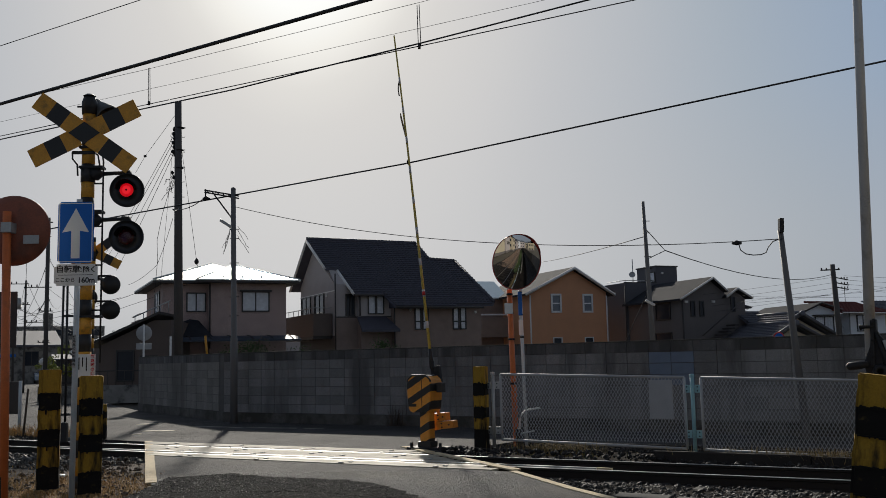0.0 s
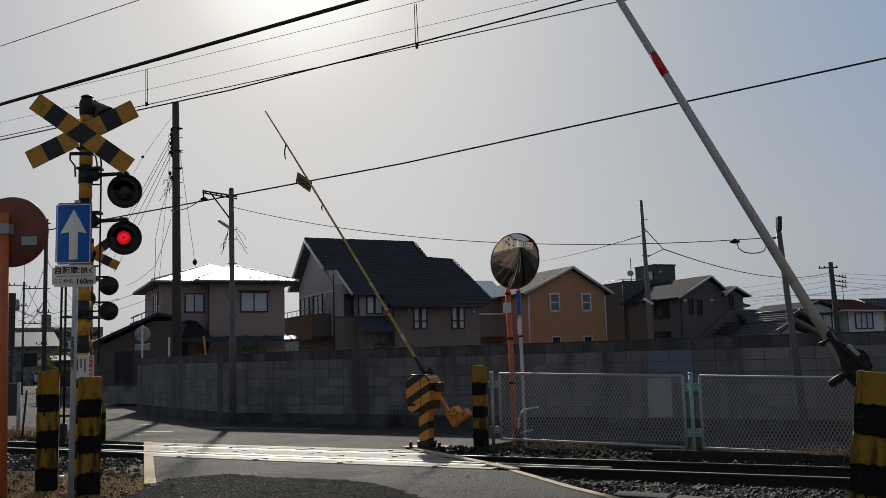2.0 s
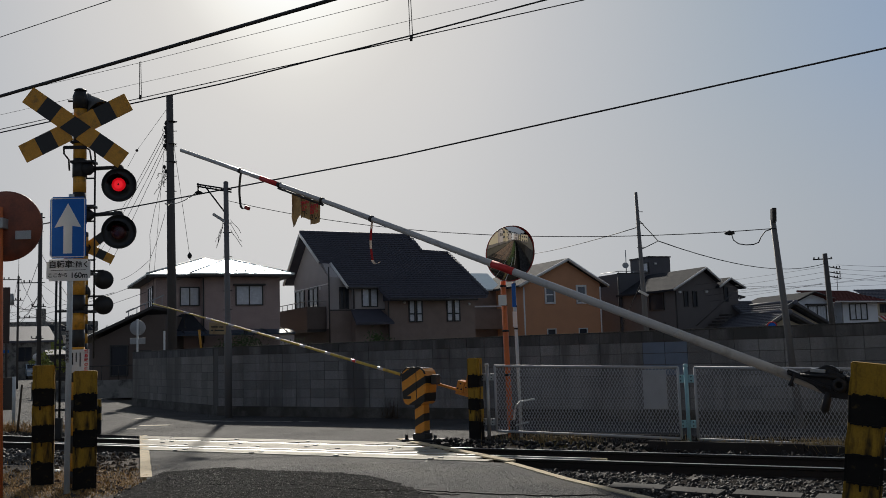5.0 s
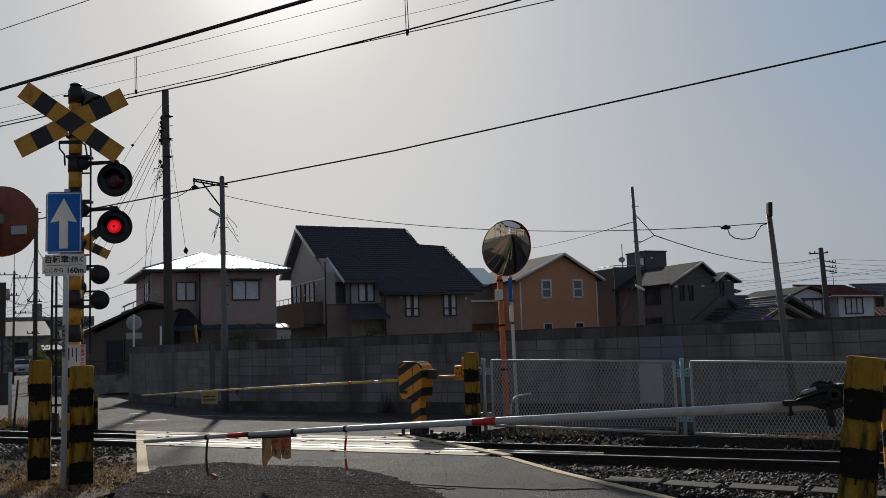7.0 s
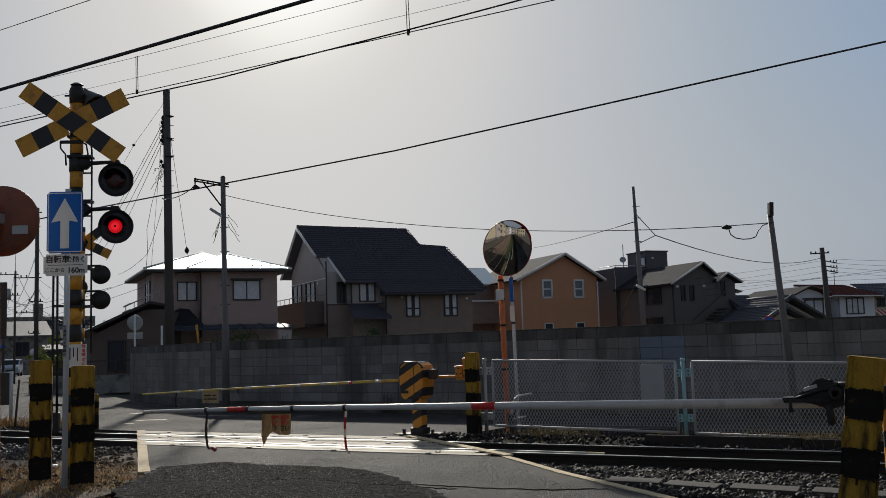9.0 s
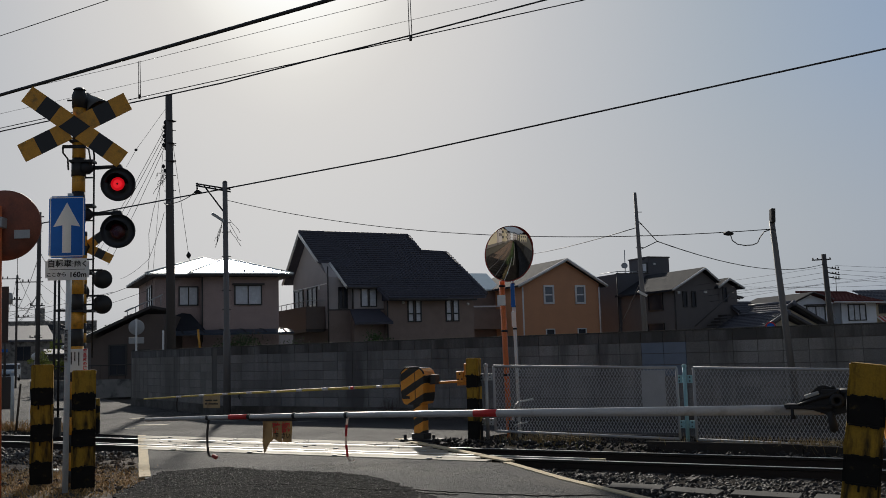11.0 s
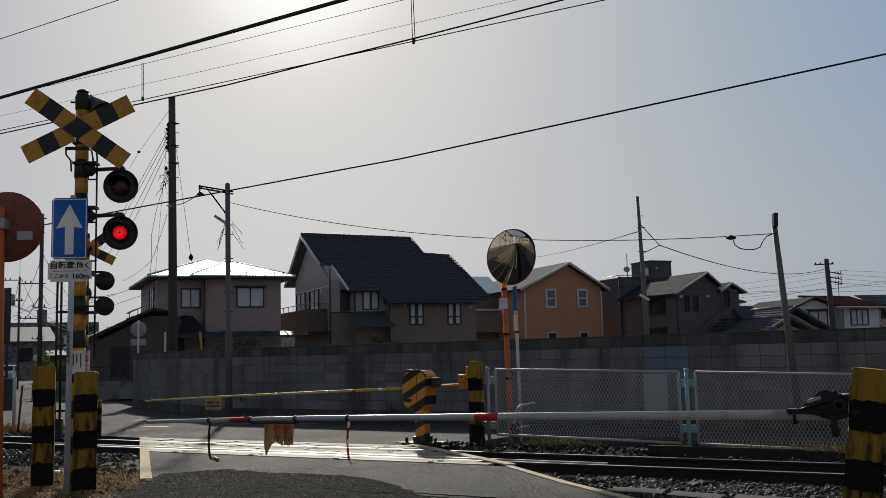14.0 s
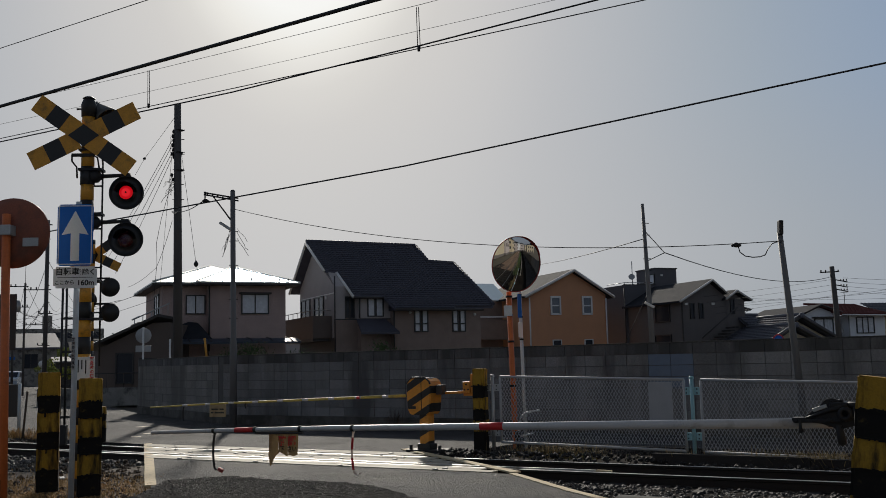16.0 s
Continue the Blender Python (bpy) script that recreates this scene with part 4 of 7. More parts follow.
far_mast = thing("warning_mast", pose(-8.32, 22.6, 0, 0, 0, 184), "banded crossing warning mast across the track, seen from behind", "warning mast", "warning masts")
mast_pole(far_mast, 4.6, 0.085)
crossbuck(far_mast, pose(-0.02, -0.12, 4.25), 0.88)
for z in (3.48, 2.88):
    flit, fm = flasher(far_mast, -0.4, z)
    flit.matrix_basis = fm @ pose(0, 0, -0.02)
    part("bracket", T([(0, 0, z + 0.2), (-0.44, 0, z + 0.2)], 0.025), DARK_STEEL, far_mast)
flit, fm = flasher(far_mast, 0.13, 3.18)
flit.matrix_basis = fm @ pose(0, 0, -0.02)
twin = thing("twin_rail_post", pose(-7.98, 20.2, 0, 0, 0, 10), "slim black post of two upright rails with rungs", "post")
for x in (-0.05, 0.05):
    part("upright", T([(x, 0, 0.4), (x * 0.8, 0, 3.3)], 0.024), BLACK, twin)
for z in (0.55, 1.2, 1.9, 2.6):
    part("rung", B(-0.06, 0.3, -0.02, 0.02, z, z + 0.05), BLACK, twin)
part("foot", B(-0.1, 0.1, -0.1, 0.1, 0, 0.42, 0.02), BLACK, twin)

# ---- one-way sign on its pole ----
sign = thing("road_sign", pose(-4.51, 11.74, 0, 0, 0, 4), "blue one-way sign with white upward arrow on a pale pole", "road sign")
part("pole", T([(0.0, 0, 0), (0.02, 0, 3.62)], 0.034, 16), PALE_STEEL, sign, "pale grey steel pole")
pb = bmesh.new()
box(pb, -0.215, 0.215, -0.06, -0.048, 2.82, 3.58)
bmesh.ops.bevel(pb, geom=[e for e in pb.edges if abs(e.verts[0].co.y - e.verts[1].co.y) > 0.001], offset=0.03, segments=4, affect="EDGES")
plate = part("plate", pb, BLUE, sign, "blue plate")
for x0, x1, z0, z1 in ((-0.2, 0.2, 3.555, 3.566), (-0.2, 0.2, 2.834, 2.845), (-0.203, -0.192, 2.845, 3.555), (0.192, 0.203, 2.845, 3.555)):
    part("white_rim", B(x0, x1, -0.063, -0.059, z0, z1), SIGN_WHITE, plate)
part("arrow", moved(prism([(-0.052, 2.88), (0.052, 2.88), (0.052, 3.22), (0.16, 3.2), (0.0, 3.5), (-0.16, 3.2), (-0.052, 3.22)], 0.004, "y"), pose(0, -0.066, 0)), SIGN_WHITE, plate)
sub = bmesh.new()
box(sub, -0.25, 0.27, -0.06, -0.05, 2.545, 2.81)
bmesh.ops.bevel(sub, geom=[e for e in sub.edges if abs(e.verts[0].co.y - e.verts[1].co.y) > 0.001], offset=0.03, segments=4, affect="EDGES")
subp = part("sub_plate", sub, SIGN_WHITE, sign, "white plate excepting bicycles from here for 160 m")
text("自転車", 0.096, INK, subp, pose(-0.082, -0.0635, 2.742) @ UP)
text("を除く", 0.082, INK, subp, pose(0.135, -0.0635, 2.738) @ UP)
text("ここから", 0.06, INK, subp, pose(-0.115, -0.0635, 2.612) @ UP)
text("160m", 0.092, INK, subp, pose(0.138, -0.0635, 2.608) @ UP)
part("rule", B(-0.2, 0.22, -0.0625, -0.0602, 2.673, 2.679), INK, subp)
part("sticker", B(-0.02, 0.022, -0.038, -0.034, 1.55, 1.95), GALV, sign, "grey sticker with upright lettering")
for i in range(8):
    text("会員委安公県馬群"[i], 0.042, INK, sign, pose(0.001, -0.0395, 1.587 + i * 0.047) @ UP)

# ---- road mirrors ----
def road_mirror(m, R, h, pole_pts, label, group="road mirrors"):
    t = thing("road_mirror", m, label, "road mirror", group)
    part("pole", T(pole_pts, 0.047, 16), ORANGE, t, "orange steel pole")
    part("pole_foot", T([(0, 0, -0.05), (-0.01, 0, 0.36)], 0.058, 16), SLEEPER, t, "dark rusted foot of the pole")
    return t


mir = road_mirror(pose(1.2, 16.5, 0), 0.43, 3.19, [(-0.03, 0, 0), (-0.075, 0, 2.72)], "round convex road mirror on an orange pole")
MH = pose(0.06, -0.14, 3.18, 0, 0, 26.5) @ pose(0, 0, 0, 101.5)
part("mirror_face", moved(lathe([(0.47 * i / 14, 0.05 * (1 - (i / 14) ** 2)) for i in range(14, -1, -1)], 48), MH), MIRROR, mir, "convex mirror face")
part("rim", moved(lathe([(0.46, -0.01), (0.48, -0.01), (0.482, 0.012), (0.476, 0.016), (0.468, 0.006)], 48), MH), RIM_RED, mir, "dark red rim")
part("back", moved(lathe([(0.47, -0.01), (0.43, -0.05), (0.2, -0.09), (0.001, -0.1)], 40), MH), ORANGE, mir)
hd = bmesh.new()
n = 26
for (ra, za), (rb, zb) in (((0.482, 0.0), (0.488, 0.045)),):
    r1 = [hd.verts.new((ra * math.cos(a), ra * math.sin(a), za)) for a in [math.pi * (0.1 + 0.8 * i / n) for i in range(n + 1)]]
    r2 = [hd.verts.new((rb * math.cos(a), rb * math.sin(a), zb * max(0.0, math.sin(math.pi * i / n)) ** 0.5 + 0.005)) for i, a in enumerate([math.pi * (0.1 + 0.8 * i / n) for i in range(n + 1)])]
    for i in range(n):
        hd.faces.new((r1[i], r1[i + 1], r2[i + 1], r2[i])).smooth = True
bmesh.ops.solidify(hd, geom=hd.faces[:], thickness=0.006)
part("hood", moved(hd, MH), RIM_RED, mir, "red visor")
for z in (1.1, 1.85, 2.3, 2.62):
    part("clamp", lathe([(0.001, z), (0.056, z), (0.056, z + 0.035), (0.001, z + 0.035)], 16), DARK_STEEL, mir).location.x = -0.03 - 0.0165 * z
part("label_plate", B(-0.17, -0.03, -0.085, -0.075, 2.3, 2.48, 0.004), SIGN_WHITE, mir)
grey = thing("signpost", pose(1.42, 17.2, 0), "slim pale grey signpost behind the road mirror", "signpost")
part("pole", T([(-0.02, 0, 0), (-0.055, 0, 2.85)], 0.03, 12), PALE_STEEL, grey)
part("plate", B(-0.1, -0.03, -0.07, -0.03, 2.3, 2.72, 0.005), BLUE, grey, "edge-on blue sign plate")
part("small_plate", B(-0.1, -0.02, -0.05, -0.04, 1.95, 2.22, 0.005), SIGN_WHITE, grey, "small white plate")
for z in (1.9, 2.3, 2.7):
    part("clamp", lathe([(0.001, z), (0.038, z), (0.038, z + 0.03), (0.001, z + 0.03)], 12), DARK_STEEL, grey).location.x = -0.02 - 0.0123 * z
hoop = thing("bent_rail", pose(1.45, 16.6, 0), "bent white tubular guard rail with red foot", "guard rail")
part("tube", T([(-0.235, 0, 0.05), (-0.2, 0, 0.5), (-0.17, 0, 0.59), (-0.1, 0, 0.655), (0.12, 0, 0.69), (0.15, 0.0, 0.688)], 0.017), PALE_STEEL, hoop)
part("cross_tube", T([(-0.2, 0, 0.26), (0.04, 0.02, 0.31)], 0.013), PALE_STEEL, hoop)
part("foot", T([(-0.237, 0, 0.12), (-0.222, 0, 0.3)], 0.024), RED, hoop)

mirL = road_mirror(pose(-4.98, 10.9, 0), 0.43, 3.13, [(0.04, 0, -0.1), (-0.02, 0, 3.35)], "road mirror seen from its rust-red back on an orange pole")
ML = pose(-0.01, 0.16, 3.15, 0, 0, 186) @ pose(0, 0, 0, 90)
part("back", moved(lathe([(0.40, 0.01), (0.395, -0.02), (0.3, -0.06), (0.1, -0.09), (0.001, -0.095)], 48), ML), MIRROR_BACK, mirL, "rust-red round back")
part("rim", moved(lathe([(0.39, -0.02), (0.41, -0.01), (0.412, 0.02), (0.39, 0.03)], 48), ML), MIRROR_BACK, mirL)
part("mirror_face", moved(lathe([(0.4 * i / 14, 0.08 * (1 - (i / 14) ** 2) + 0.012) for i in range(14, -1, -1)], 40), ML), MIRROR, mirL)
part("label_plate", moved(B(-0.09, 0.09, -0.004, 0.004, -0.05, 0.05, 0.002), pose(0.235, 0.07, 3.03)), GALV, mirL, "blank pale sticker")
part("bracket", B(-0.06, 0.06, -0.07, 0.1, 3.1, 3.22, 0.01), GALV, mirL)
sb = thing("road_sign", pose(-5.12, 11.2, 0), "dark rounded sign plate seen from behind beside the pole", "road sign")
part("plate", B(-0.08, 0.14, -0.02, 0.0, 1.8, 2.45, 0.01), FASCIA, sb)
part("pole", T([(0, 0.03, 0), (0, 0.03, 2.4)], 0.03, 10), GALV, sb)

# ---- mesh fence along the track ----
def fence_panel(s0, s1, z0a, z0b, z1a, z1b, board=False):
    f = thing("mesh_fence", trk(s0, 14.85), "galvanised mesh fence panel with diamond wire", "fence", "track fence panels")
    L = s1 - s0
    lo = lambda x: z0a + (z0b - z0a) * x / L
    hi = lambda x: z1a + (z1b - z1a) * x / L
    for name, p, q in (("rail", (0, 0, z0a), (L, 0, z0b)), ("rail", (0, 0, z1a), (L, 0, z1b)), ("stile", (0, 0, z0a), (0, 0, z1a)), ("stile", (L, 0, z0b), (L, 0, z1b))):
        part(name, T([p, q], 0.022, 8), FENCE_STEEL, f)
    bm = bmesh.new()
    step, rise = 0.056, 0.1
    slope = rise / step
    for sgn in (1, -1):
        x = -2.0
        while x < L + 2.0:
            zs = [z0a + 0.02 + i * rise / 2 for i in range(int(1.2 / (rise / 2)) + 2)]
            run = []
            for i, z in enumerate(zs):
                xx = x + sgn * (z - z0a) / slope * 1.0
                if 0 < xx < L and lo(xx) < z < hi(xx):
                    run.append((xx, 0.0, z))
            if len(run) > 1:
                p, q = Vector(run[0]), Vector(run[-1])
                d = (q - p).normalized() * 0.004
                e = Vector((-d.z, 0, d.x))
                f8 = [bm.verts.new(c + e * m_ + Vector((0, y_ + 0.002 * sgn, 0))) for y_ in (-0.002, 0.002) for c, m_ in ((p, -1), (q, -1), (q, 1), (p, 1))]
                for ii in ((0, 1, 2, 3), (7, 6, 5, 4), (0, 4, 5, 1), (2, 6, 7, 3)):
                    bm.faces.new([f8[i_] for i_ in ii])
            x += step
    part("wire_mesh", bm, FENCE_STEEL, f, "diamond wire mesh")
    return f


fp = fence_panel(-7.42, -4.25, 0.175, 0.105, 1.275, 1.195)
part("board", moved(B(-0.19, 0.19, -0.035, -0.025, 0.0, 0.6, 0.004), pose(2.8, 0, 0.56)), FENCE_STEEL, fp, "blank pale board")
fence_panel(-3.99, -0.82, 0.1, 0.03, 1.19, 1.1)
for s, mm, h, lab in ((-7.57, GALV, 1.3, "grey fence post"), (-4.13, TEAL, 1.23, "pale blue fence post"), (-0.68, TEAL, 1.2, "pale blue fence post")):
    p = thing("fence_post", trk(s, 14.85), lab + " with bracket plates", "fence post", "track fence posts")
    part("post", T([(0, 0, -0.1), (0, 0, h)], 0.031, 12), mm, p)
    part("cap", lathe([(0.001, h + 0.02), (0.03, h + 0.015), (0.04, h), (0.04, h - 0.03)], 12), mm, p)
    for z in (0.27, h - 0.27):
        for sx in (-1, 1):
            br = part("bracket", B(min(sx * 0.036, sx * 0.128), max(sx * 0.036, sx * 0.128), -0.012, 0.012, z, z + 0.12, 0.004), mm, p)
            for zz in (0.03, 0.09):
                part("bolt_hole", moved(lathe([(0.001, 0.003), (0.012, 0.003), (0.012, 0.0)], 8), pose(sx * 0.082, -0.0115, z + zz, 90)), BLACK, br)


# ---- poles and wires ----
def pole(name, m, pts, radii, material, label, category="utility pole", group=""):
    p = thing(name, m, label, category, group)
    part("shaft", T(pts, radii, 16), material, p)
    return p


pa = pole("utility_pole", pose(-8.6, 31.0, 0), [(0.05, 0, 0), (-0.06, 0, 10.2)], [0.16, 0.11], POLE_GREY, "tall dark concrete utility pole behind the wall")
for z in (7.0, 7.5, 8.0, 8.5, 9.0, 9.3):
    part("step_bolt", T([(-0.2, 0, z), (0.18, 0, z)], 0.012, 6), DARK_STEEL, pa)
for z in (9.3, 8.55, 7.95):
    part("hoop_clamp", lathe([(0.001, z), (0.138, z), (0.138, z + 0.03), (0.001, z + 0.03)], 16), DARK_STEEL, pa)
    part("pin", T([(0.0, 0, z + 0.02), (0.19, 0, z + 0.02)], 0.012, 6), DARK_STEEL, pa)
for z, x in ((9.2, -0.17), (9.05, -0.19), (8.9, -0.16), (8.75, -0.2), (8.6, -0.17), (8.45, -0.21), (7.75, -0.22), (7.6, -0.17)):
    part("insulator", T([(x, -0.05, z), (x, -0.05, z + 0.05), (x, -0.05, z + 0.12)], [0.03, 0.05, 0.03], 8), DARK_STEEL, pa)
part("rack", T([(-0.17, -0.04, 8.35), (-0.16, -0.04, 9.35)], 0.018, 6), DARK_STEEL, pa)
pb_ = pole("steel_pole", pose(-5.54, 25.3, 0), [(0, 0, 0), (0, 0, 2.2), (0, 0, 2.25), (-0.03, 0, 6.2)], [0.1, 0.095, 0.075, 0.065], STEEL_GREY, "slim grey steel pole with bracket and street lamp", "utility pole")
for dz in (0.0, 0.11):
    part("crossarm", T([(0.12, 0, 5.93 + dz * 0.6), (-0.8, 0, 6.12 + dz * 0.5)], 0.022, 6), DARK_STEEL, pb_, "trussed steel arm")
for j in range(6):
    part("arm_lacing", T([(0.02 - 0.14 * j, 0, 5.95 + 0.029 * j), (-0.05 - 0.14 * j, 0, 6.04 + 0.025 * j)], 0.012, 5), DARK_STEEL, pb_)
part("brace", T([(-0.03, 0, 5.35), (-0.54, 0, 6.05)], 0.022, 6), DARK_STEEL, pb_)
part("insulator", T([(-0.77, 0, 6.2), (-0.77, 0, 5.95)], [0.02, 0.02], 6), DARK_STEEL, pb_)
part("insulator", T([(-0.84, 0, 5.93), (-0.76, 0, 5.97), (-0.66, 0, 5.92)], [0.03, 0.06, 0.03], 8), DARK_STEEL, pb_)
part("pole_cap", lathe([(0.001, 6.24), (0.05, 6.22), (0.068, 6.17)], 12), DARK_STEEL, pb_).location.x = -0.03
rt_ = random.Random(4)
for j in range(7):
    x0, z0 = rt_.choice((-0.1, 0.1)), rt_.uniform(4.9, 5.2)
    pts = [(x0, -0.05, z0)]
    for q in range(5):
        pts.append((pts[-1][0] + (0.07 if x0 > 0 else -0.05) * rt_.uniform(0.2, 1.3), -0.05, pts[-1][2] - rt_.uniform(0.05, 0.16)))
    part("loose_wire", T(pts, 0.006, 4), WIRE, pb_)
part("street_lamp", moved(B(-0.42, 0.0, -0.06, 0.06, -0.04, 0.04, 0.015), pose(-0.02, 0, 5.12, 0, 34, 0)), GALV, pb_, "small tubular street lamp")
for z in (5.1, 4.85, 4.2, 3.3, 2.8):
    part("step_bolt", T([(-0.12, 0, z), (0.12, 0, z)], 0.012, 6), DARK_STEEL, pb_)
pc = pole("utility_pole", pose(5.2, 24.0, 0), [(0.02, 0, 0), (-0.12, 0, 5.4)], [0.085, 0.04], STEEL_GREY, "slim grey pole standing behind the wall")
part("lamp", moved(B(-0.1, 0.16, -0.03, 0.03, -0.03, 0.03, 0.01), pose(-0.1, -0.1, 2.85, 0, 30, 0)), WHITE, pc, "small white lamp")
for z in (3.4, 3.7, 4.0, 4.3, 4.6, 4.9):
    part("step_bolt", T([(-0.16, 0, z), (0.03, 0, z)], 0.01, 6), DARK_STEEL, pc)
pd = pole("lamp_pole", pose(6.33, 17.3, 0), [(0.06, 0, 0), (-0.2, 0, 3.75)], [0.07, 0.05], STEEL_GREY, "leaning grey pole with a boxy lamp on top", "lamp pole")
part("lamp_head", moved(B(-0.038, 0.038, -0.08, 0.05, 0, 0.26, 0.012), pose(-0.2, -0.02, 3.7, 0, 3, 0)), DARK_STEEL, pd, "dark boxy lamp head")
pr_ = pole("utility_pole", pose(20.45, 50.0, 0), [(0.1, 0, 0), (-0.12, 0, 6.02)], [0.17, 0.12], POLE_GREY, "distant utility pole with crossarms")
part("crossarm", T([(-0.75, 0, 5.72), (0.25, 0, 5.75)], 0.035, 6), DARK_STEEL, pr_)
for z in (5.35, 5.08, 4.85):
    part("bracket_arm", T([(-0.1, 0, z), (0.65, 0, z - 0.16)], 0.03, 6), DARK_STEEL, pr_)
    for x in (0.3, 0.45, 0.6):
        part("insulator", T([(x, 0, z - 0.09), (x, 0, z + 0.0)], 0.03, 6), DARK_STEEL, pr_)
for x in (-0.7, -0.45, 0.2):
    part("insulator", T([(x, 0, 5.74), (x, 0, 5.84)], 0.035, 6), DARK_STEEL, pr_)


def wire(name, pts, r, label, sag=0.0, steps=14):
    """An overhead line through points, drooping by sag between each two."""
    out = []
    for p, q in zip(pts, pts[1:]):
        p, q = Vector(p), Vector(q)
        for i in range(steps):
            u = i / steps
            v = p.lerp(q, u)
            v.z -= sag * 4 * u * (1 - u)
            out.append(v)
    out.append(Vector(pts[-1]))
    ob = part(name, T(out, r, 5), WIRE)
    return tagged(ob, label, "overhead wire", "overhead wires")


def tv(s, k, z):
    return tuple(TRACK @ Vector((s, k, z)))


wire("contact_wire", [tv(-60, 13.2, 6.5), tv(-18.8, 13.2, 6.585), tv(-12.0, 13.2, 6.62), tv(-10.0, 13.2, 6.69), tv(-7.9, 13.2, 6.75), tv(-4.95, 13.2, 6.87), tv(8, 13.2, 7.35)], 0.014, "overhead contact wire along the track")
wire("contact_wire", [tv(-60, 13.2, 6.9), tv(-18.8, 13.2, 6.66), tv(-12.0, 13.2, 6.69), tv(-7.9, 13.2, 6.705), tv(-4.2, 13.2, 6.72), tv(12, 13.2, 6.8), tv(60, 13.2, 6.9)], 0.009, "overhead auxiliary wire along the track")
wire("messenger_wire", [tv(-60, 13.2, 7.6), tv(-14.2, 13.2, 7.4), tv(-7.9, 13.2, 7.45), tv(12, 13.2, 7.9)], 0.0045, "thin messenger wire over the track")
wire("messenger_wire", [tv(-60, 13.2, 7.0), tv(-18.5, 13.2, 6.985), tv(-12.4, 13.2, 6.988), tv(12, 13.2, 7.1)], 0.0035, "thin messenger wire over the track")
for s in (-14.17, -7.92):
    d = part("dropper", T([tv(s - 0.02, 13.2, 6.69), tv(s - 0.03, 13.2, 7.42)], 0.007, 5), WIRE)
    tagged(d, "looped dropper hanging the contact wire", "dropper", "droppers")
    part("strand", T([tv(s + 0.03, 13.2, 6.69), tv(s + 0.01, 13.2, 7.42)], 0.007, 5), WIRE, d)
    part("dropper_clip", T([tv(s, 13.2, 6.66), tv(s, 13.2, 6.74)], 0.025, 6), WIRE, d)
wire("feeder_cable", [tv(-60, 10.5, 5.6), tv(-14.96, 10.5, 6.2), tv(-7.1, 10.5, 6.457), tv(20, 10.5, 6.9)], 0.03, "thick black feeder cable above the track")
wire("feeder_cable", [tv(-60, 10.5, 6.9), tv(-15.0, 10.5, 7.27), tv(-11.5, 10.5, 7.38), tv(20, 10.5, 8.1)], 0.007, "thin overhead line above the track")
wire("service_line", [tv(-60, 19.2, 4.6), tv(-24.7, 19.2, 5.75), tv(-17.4, 19.2, 6.02), tv(-12.0, 19.2, 6.22), tv(-1.4, 19.2, 6.888), tv(20, 19.2, 8.3)], 0.02, "black overhead line from pole to pole")
wire("service_line", [(-5.5, 25.3, 5.70), (6.15, 17.2, 3.58)], 0.008, "drooping overhead line between poles", sag=0.47, steps=24)
wire("service_line", [(5.47, 17.65, 3.56), (5.5, 17.65, 3.44), (5.58, 17.6, 3.36), (5.7, 17.55, 3.33), (5.82, 17.5, 3.33), (5.9, 17.45, 3.36), (5.93, 17.4, 3.45), (6.0, 17.35, 3.55), (6.15, 17.3, 3.6)], 0.01, "loose loop of cable at the joint")
jb = thing("cable_joint", pose(5.45, 17.69, 3.57), "small black cable joint on the line", "cable joint")
part("sleeve", T([(-0.09, 0, 0), (0, 0, 0.01), (0.09, 0, 0)], [0.02, 0.05, 0.02], 8), DARK_STEEL, jb)
wire("service_line", [(5.05, 24.0, 4.5), (5.6, 60.0, 7.4)], 0.012, "overhead line to the orange house", sag=0.1)
wire("service_line", [(5.1, 24.0, 4.72), (6.05, 26.0, 4.36)], 0.012, "short overhead line down from the pole")
wire("service_line", [(6.05, 26.0, 4.36), (20.3, 50.0, 5.5)], 0.014, "overhead line from pole to pole", sag=0.5)
wire("service_line", [(5.15, 24.3, 3.95), (6.05, 26.0, 4.36)], 0.012, "short overhead line to the joint")
wire("guy_wire", [(5.1, 24.0, 3.1), (4.6, 25.4, 1.6)], 0.01, "thin steel guy wire of the pole")
# lines that fan out from the tall pole down the street
for z0, x1, z1 in ((9.05, -15.96, 6.8), (8.86, -16.08, 6.28), (8.64, -15.69, 6.27), (8.45, -15.42, 6.0)):
    wire("service_line", [(-8.8, 31.0, z0), (x1, 45.0, z1)], 0.009, "thin overhead line down the street", sag=0.12)
wire("guy_wire", [(-8.72, 31.0, 9.8), (-9.73, 31.0, 8.39), (-10.1, 31.2, 7.88)], 0.006, "thin guy wire with a small insulator")
bead = thing("guy_insulator", pose(-9.73, 31.0, 8.39), "small dark insulator on a thin guy wire", "insulator")
part("bead", lathe([(0.001, -0.05), (0.05, -0.02), (0.05, 0.02), (0.001, 0.05)], 8), DARK_STEEL, bead)
wire("guy_wire", [(-8.59, 31.0, 9.05), (-8.01, 31.0, 4.87), (-7.85, 31.0, 4.2)], 0.007, "thin hanging wire with a round weight")
drop_ = thing("guy_insulator", pose(-8.01, 31.0, 4.87), "small round insulator on a hanging wire", "insulator")
part("bead", lathe([(0.001, -0.11), (0.06, -0.06), (0.08, 0.0), (0.05, 0.06), (0.001, 0.12)], 10), DARK_STEEL, drop_)
wire("service_line", [(-8.85, 31.0, 7.5), (-9.15, 31.0, 6.4), (-9.3, 31.0, 5.6), (-9.28, 31.0, 4.9), (-9.36, 31.0, 3.9)], 0.008, "knotted cable hanging from the pole", sag=0.0)
